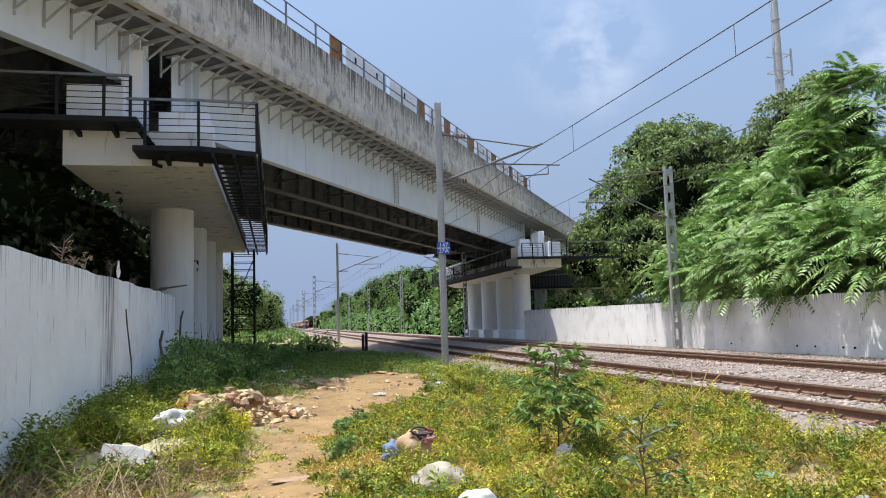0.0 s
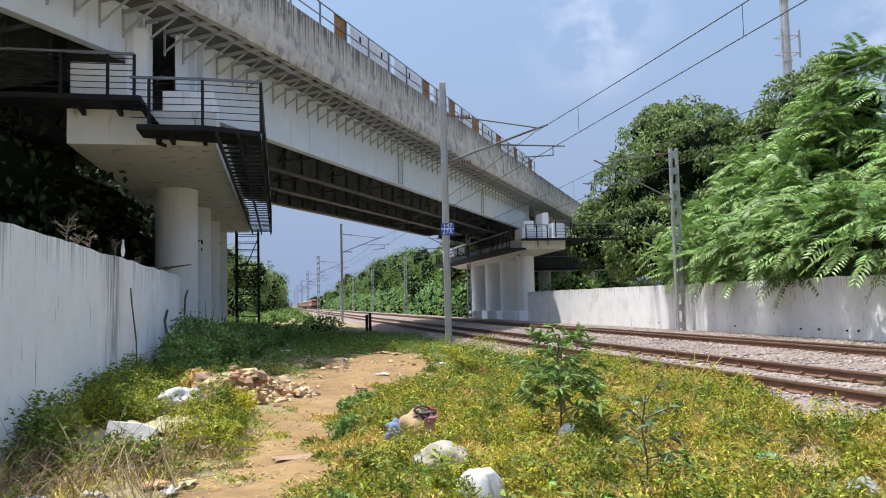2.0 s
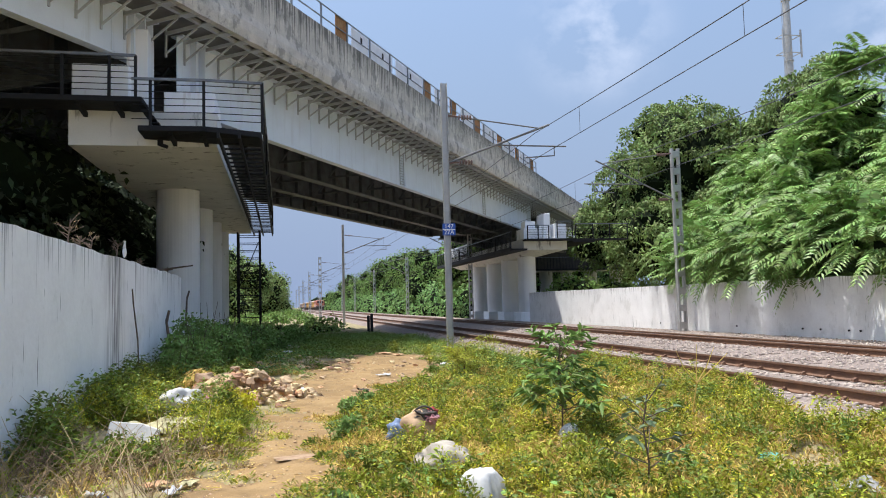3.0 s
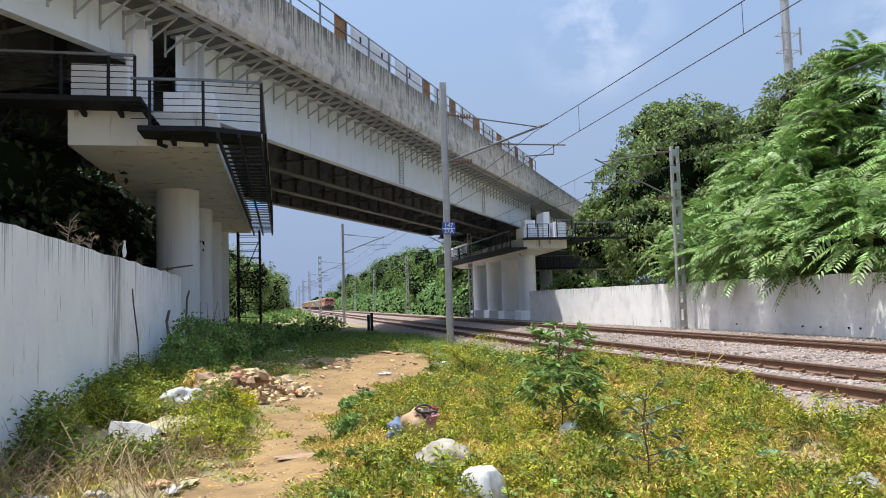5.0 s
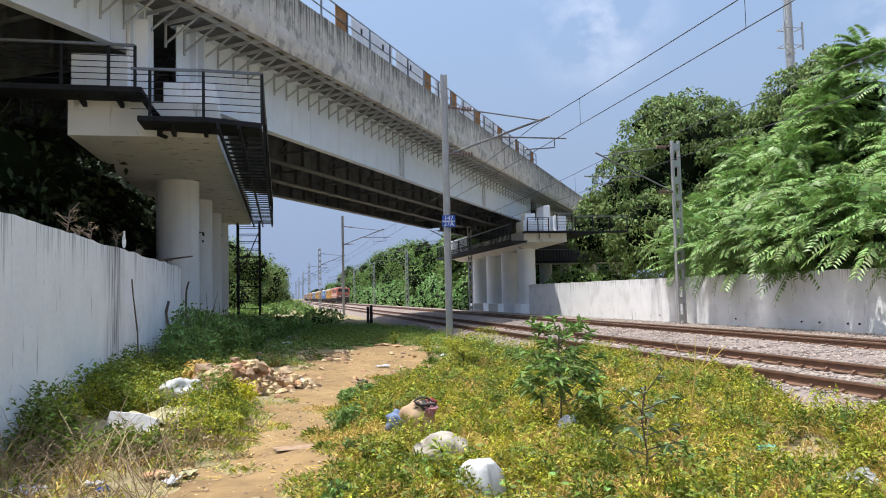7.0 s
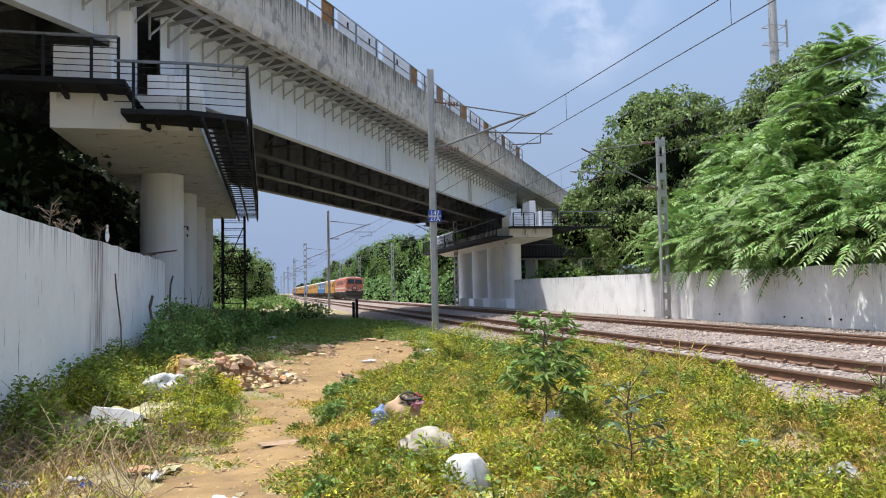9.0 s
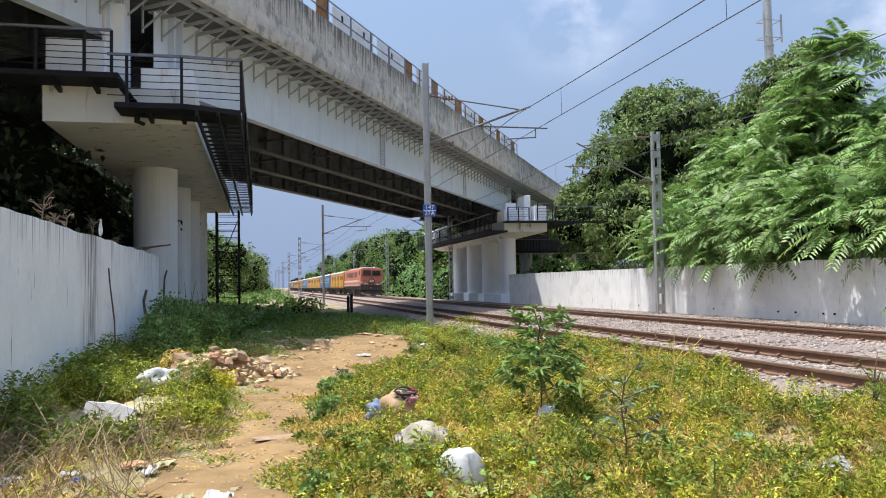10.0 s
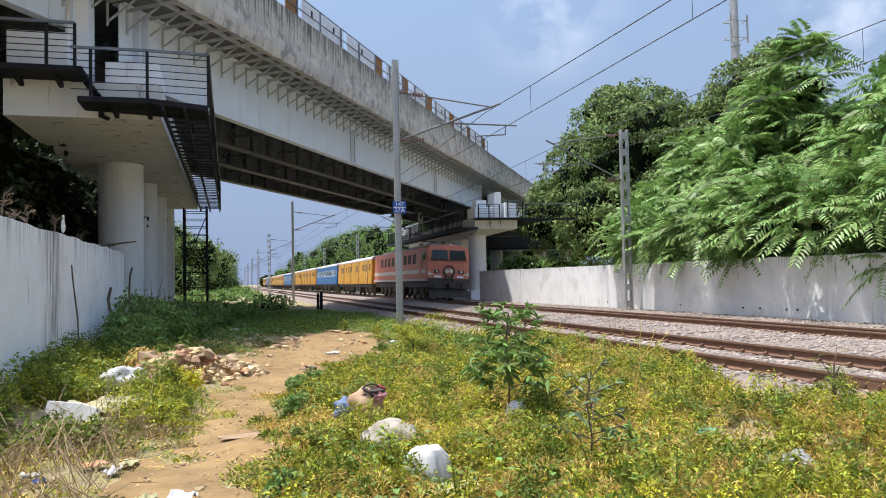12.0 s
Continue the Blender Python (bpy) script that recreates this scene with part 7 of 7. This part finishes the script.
def draped_bag(name, at, r, h, m, label, seed, lean=(0.0, 0.0)):
    """A thin bag hanging over its contents: a blunt top, and folds that deepen towards the hem."""
    rng_ = random.Random(seed)
    o = Vector((rng_.random() * 40, rng_.random() * 40, 0))
    rows, around, vs = 16, 56, []
    for j in range(rows + 1):
        f = j / rows
        for i in range(around):
            a = 2 * math.pi * i / around
            d = Vector((math.cos(a), math.sin(a), 0))
            fold = 0.16 * f ** 1.5 * math.sin(7 * a + 3 * noise.noise(d * 1.4 + o)) + 0.05 * f * math.sin(17 * a + 2 * f)
            wide = (0.10 + 0.90 * min(1.0, f * 1.3)) ** 0.5
            k = r * wide * (1 + fold + 0.5 * noise.noise(d * 1.1 + o + Vector((0, 0, f))))
            z = h * (1 - 0.25 * f - 0.75 * f ** 3) * (1 + 0.22 * d.x * f) + 0.02 * noise.noise(d * 5 + o + Vector((0, 0, f * 4))) + 0.05 * h * f * math.sin(5 * a)
            vs.append((k * d.x + lean[0] * (1 - f), k * d.y * 0.8 + lean[1] * (1 - f), max(0.0, z)))
    fs = [(j * around + i, j * around + (i + 1) % around, (j + 1) * around + (i + 1) % around, (j + 1) * around + i) for j in range(rows) for i in range(around)]
    fs += [tuple(range(around)), tuple(reversed(range(rows * around, (rows + 1) * around)))]
    ob = part(name, Shape().raw(vs, fs), m, None, label, smooth=True)
    ob.location = (at[0], at[1], gz(*at))
    return tagged(ob, category="bag")


draped_bag("plastic_sack", (1.66, 6.35), 0.2, 0.3, M_PLASTIC, "white plastic sack slumped in the grass", 3, (-0.03, 0.0))
folded_sheet("plastic_sheet", (1.72, 5.95), 0.5, 0.3, 0.06, M_CREAM, "torn cream plastic sheet under the sack", "litter", 4, 10)
crumpled("cloth_sack", (1.55, 7.5), (0.28, 0.2, 0.19), M_SACK, "slumped grey cloth sack tied in the middle", "sack", 8, 0.18, 15)
bag = thing("torn_bag", "torn tan bag spilling coloured cloth", "bag", at=(1.63, 9.3, gz(1.63, 9.3)))
part("bag_body", Shape().lump((0, 0, 0.17), (0.21, 0.15, 0.23), 0.12, 28, 5, 0.15), M_TAN, bag, smooth=True)
part("denim_cloth", Shape().lump((-0.24, 0.06, 0.13), (0.15, 0.12, 0.14), 0.25, 24, 6, 0.2), M_DENIM, bag, smooth=True)
part("pink_cloth", Shape().lump((0.13, -0.08, 0.30), (0.085, 0.08, 0.06), 0.4, 24, 7, 0.8), M_PINK, bag)
part("red_cloth", Shape().lump((0.17, 0.02, 0.35), (0.06, 0.05, 0.05), 0.4, 20, 9, 0.8), M_REDCL, bag)
part("dark_lining", Shape().lump((0.08, -0.03, 0.33), (0.13, 0.1, 0.06), 0.4, 20, 10, 0.6), M_UNDER, bag)
strap = Shape().pipe([(0.06 + 0.13 * math.cos(math.pi * k / 12), -0.02, 0.32 + 0.11 * math.sin(math.pi * k / 12)) for k in range(13)], 0.013)
part("strap", strap, M_UNDER, bag, "dark bag strap")
draped_bag("plastic_bag", (3.26, 8.55), 0.13, 0.3, M_PLASTIC, "crumpled white plastic bag at the foot of the sapling", 12, (0.04, 0.0))
folded_sheet("teal_wrapper", (4.9, 7.1), 0.3, 0.2, 0.07, M_TEAL, "crumpled teal plastic wrapper", "litter", 14, 20)
folded_sheet("plastic_sheet", (4.75, 5.75), 0.4, 0.26, 0.09, M_CLEAR, "crumpled clear white plastic in the weeds", "litter", 15, -15)
fb = thing("foam_box", "broken white foam box lying in the weeds", "box", at=(-1.83, 10.1, gz(-1.83, 10.1) + 0.04))
part("front_panel", Shape().prism([(-0.33, 0, 0.0), (0.30, 0, 0.02), (0.34, 0, 0.20), (0.1, 0, 0.27), (-0.31, 0, 0.29)], (0, 0.04, 0)), M_PLASTIC, fb, bevel=0.012)
part("side_panel", Shape().prism([(-0.33, 0.05, 0.0), (-0.31, 0.05, 0.29), (-0.28, 0.4, 0.22), (-0.30, 0.4, 0.0)], (0.035, 0, 0)), M_PLASTIC, fb, bevel=0.012)
part("bottom_panel", Shape().box(-0.29, 0.05, 0.0, 0.30, 0.42, 0.035), M_PLASTIC, fb, bevel=0.012)
fb.rotation_euler = (radians(-24), radians(3), radians(-12))
folded_sheet("cream_sheet", (-1.55, 11.0), 0.9, 0.55, 0.16, M_CREAM, "faded yellowish sheet spread over the weeds", "litter", 16, 5)
crumpled("plastic_sack", (-1.56, 13.0), (0.36, 0.2, 0.24), M_PLASTIC, "white and pink plastic sack beside the rubble", "sack", 18, 0.3)
crumpled("pink_bag", (-1.14, 13.1), (0.13, 0.1, 0.16), M_PINK, "pink plastic bag beside the rubble", "plastic bag", 19, 0.3)
folded_sheet("stone_slab", (0.22, 8.75), 0.62, 0.24, 0.004, M_PEBBLE, "flat dusty slab on the path", "slab", 21, 8).location.z -= 0.008
for k, (x, y, m_, w) in enumerate(((-1.7, 7.6, M_PLASTIC, 0.2), (-1.2, 7.9, M_BRICK, 0.25), (-1.0, 7.6, M_PLASTIC, 0.18), (-1.55, 8.8, M_PLASTIC, 0.2), (-2.2, 7.4, M_PLASTIC, 0.3), (-1.3, 6.2, M_PLASTIC, 0.2), (-0.6, 6.4, M_CREAM, 0.16), (-0.35, 6.35, M_PLASTIC, 0.3), (0.3, 6.15, M_PLASTIC, 0.1), (1.0, 5.7, M_REDCL, 0.14), (1.1, 5.75, M_PLASTIC, 0.16), (0.85, 5.6, M_RUBBLE, 0.14),
                              (-1.9, 17.0, M_PLASTIC, 0.2), (-1.4, 13.4, M_PLASTIC, 0.2), (-0.5, 19.5, M_PLASTIC, 0.3), (0.2, 24.0, M_PLASTIC, 0.3), (1.0, 12.8, M_PLASTIC, 0.14), (2.6, 13.2, M_PLASTIC, 0.14), (1.5, 14.6, M_UNDER, 0.2), (3.2, 12.6, M_PLASTIC, 0.2), (2.2, 17.0, M_PLASTIC, 0.3), (3.9, 18.5, M_PLASTIC, 0.3), (2.3, 9.8, M_REDCL, 0.16), (4.4, 9.9, M_PLASTIC, 0.2), (-0.9, 15.9, M_PLASTIC, 0.34), (-0.3, 16.1, M_PLASTIC, 0.3), (0.1, 15.6, M_UNDER, 0.26), (0.35, 15.2, M_PLASTIC, 0.26), (-1.15, 14.3, M_PLASTIC, 0.3), (-2.0, 9.2, M_PLASTIC, 0.34), (-1.56, 7.4, M_BLUE, 0.11), (-0.9, 7.9, M_CREAM, 0.2), (0.6, 21.8, M_PLASTIC, 0.28), (1.4, 22.6, M_RUBBLE, 0.34), (-0.2, 22.4, M_PLASTIC, 0.22), (2.1, 23.4, M_PLASTIC, 0.3), (0.9, 24.6, M_RUBBLE, 0.4), (-0.4, 25.6, M_PLASTIC, 0.34), (1.8, 26.0, M_PLASTIC, 0.3), (2.9, 22.4, M_BRICK, 0.42), (3.3, 21.9, M_BRICK, 0.3), (0.2, 28.0, M_PLASTIC, 0.4), (-0.3, 18.3, M_PLASTIC, 0.2), (0.5, 17.6, M_RUBBLE, 0.24), (-1.0, 17.4, M_PLASTIC, 0.22))):
    folded_sheet("litter_scrap", (x, y), w, w * 0.7, 0.05, m_, {M_PLASTIC: "scrap of crumpled white plastic", M_BRICK: "scrap of brown rag", M_BLUE: "scrap of blue plastic", M_CREAM: "scrap of yellowed paper", M_REDCL: "scrap of red wrapper", M_RUBBLE: "broken pale stone in the grass", M_UNDER: "scrap of dark rubber"}[m_], "litter", 30 + k, k * 37)

# straw heap behind the rubble
sx_, sy_ = -1.5 + 0.36 * wr.normal(size=1600), 15.1 + 0.22 * wr.normal(size=1600)
sh_ = 0.58 * np.exp(-((sx_ + 1.5) / 0.4) ** 2 - ((sy_ - 15.1) / 0.3) ** 2) * wr.random(1600) ** 0.4
sa_ = wr.random(1600) * 6.283
straw_heap = part("straw_heap", quads("straw_heap", leaf_quads(np.stack([sx_, sy_, ground_z(sx_, sy_) + sh_ + 0.02], 1), np.stack([np.cos(sa_), np.sin(sa_), 0.2 * wr.normal(size=1600)], 1), np.stack([-np.sin(sa_), np.cos(sa_), 0.3 * wr.normal(size=1600)], 1), 0.14 + 0.16 * wr.random(1600), 0.014 + 0.01 * wr.random(1600), 0.3), M_DRY), None, None, "heap of dry yellow straw behind the rubble")
tagged(straw_heap, category="straw", kind="stuff")

# pebbles and straw on the path
pr = np.random.default_rng(77)
x, y = -3.0 + 7.6 * pr.random(18000), 4.0 + 19 * pr.random(18000) ** 1.3
ok = dirtness(x, y) > 0.02
x, y = x[ok], y[ok]
peb = part("path_pebbles", stones_mesh("path_pebbles", np.stack([x, y, ground_z(x, y) + 0.014], 1), 0.004 + 0.022 * pr.random(len(x)) ** 3, pr, M_PEBBLE, 0.6), None, None, "small pebbles and crumbs of earth on the path")
tagged(peb, category="pebbles", kind="stuff")
x, y = -2.6 + 6.0 * pr.random(6500), 4.2 + 17 * pr.random(6500) ** 1.3
ok = (dirtness(x, y) > -0.1) & (dirtness(x, y) < 0.35)
x, y = x[ok], y[ok]
a = pr.random(len(x)) * 6.283
straw = part("fallen_straw", quads("fallen_straw", leaf_quads(np.stack([x, y, ground_z(x, y) + 0.03], 1), np.stack([np.cos(a), np.sin(a), 0.15 * pr.random(len(x))], 1), np.stack([-np.sin(a), np.cos(a), np.zeros(len(x))], 1), 0.05 + 0.1 * pr.random(len(x)), 0.008 + 0.01 * pr.random(len(x))), M_DRY), None, None, "dry straw and leaves lying along the path edges")
tagged(straw, category="straw", kind="stuff")

# short black track posts
tp = thing("marker_post", "pair of short black posts beside the track", "post", at=(5.0, 44.0, 0.3))
part("post", Shape().box(-0.17, -0.07, 0, -0.02, 0.07, 0.98), M_BLACK, tp, bevel=0.02)
part("post", Shape().box(0.01, -0.07, 0, 0.17, 0.07, 1.08), M_BLACK, tp, bevel=0.02)


# ---- what moves ----
TRAIN_ROWS = [(0.0, 358.0), (2.5, 291.5), (5.5, 212.5), (7.0, 172.8), (9.0, 121.6), (9.5, 108.8), (10.5, 84.3), (11.5, 59.7), (12.0, 47.6)]


def motions():
    for ob, back in train:
        walk(ob, [(t, pose(13.65, y + back, Z_RAIL, 0, TILT, 0)) for t, y in TRAIN_ROWS])


motions()
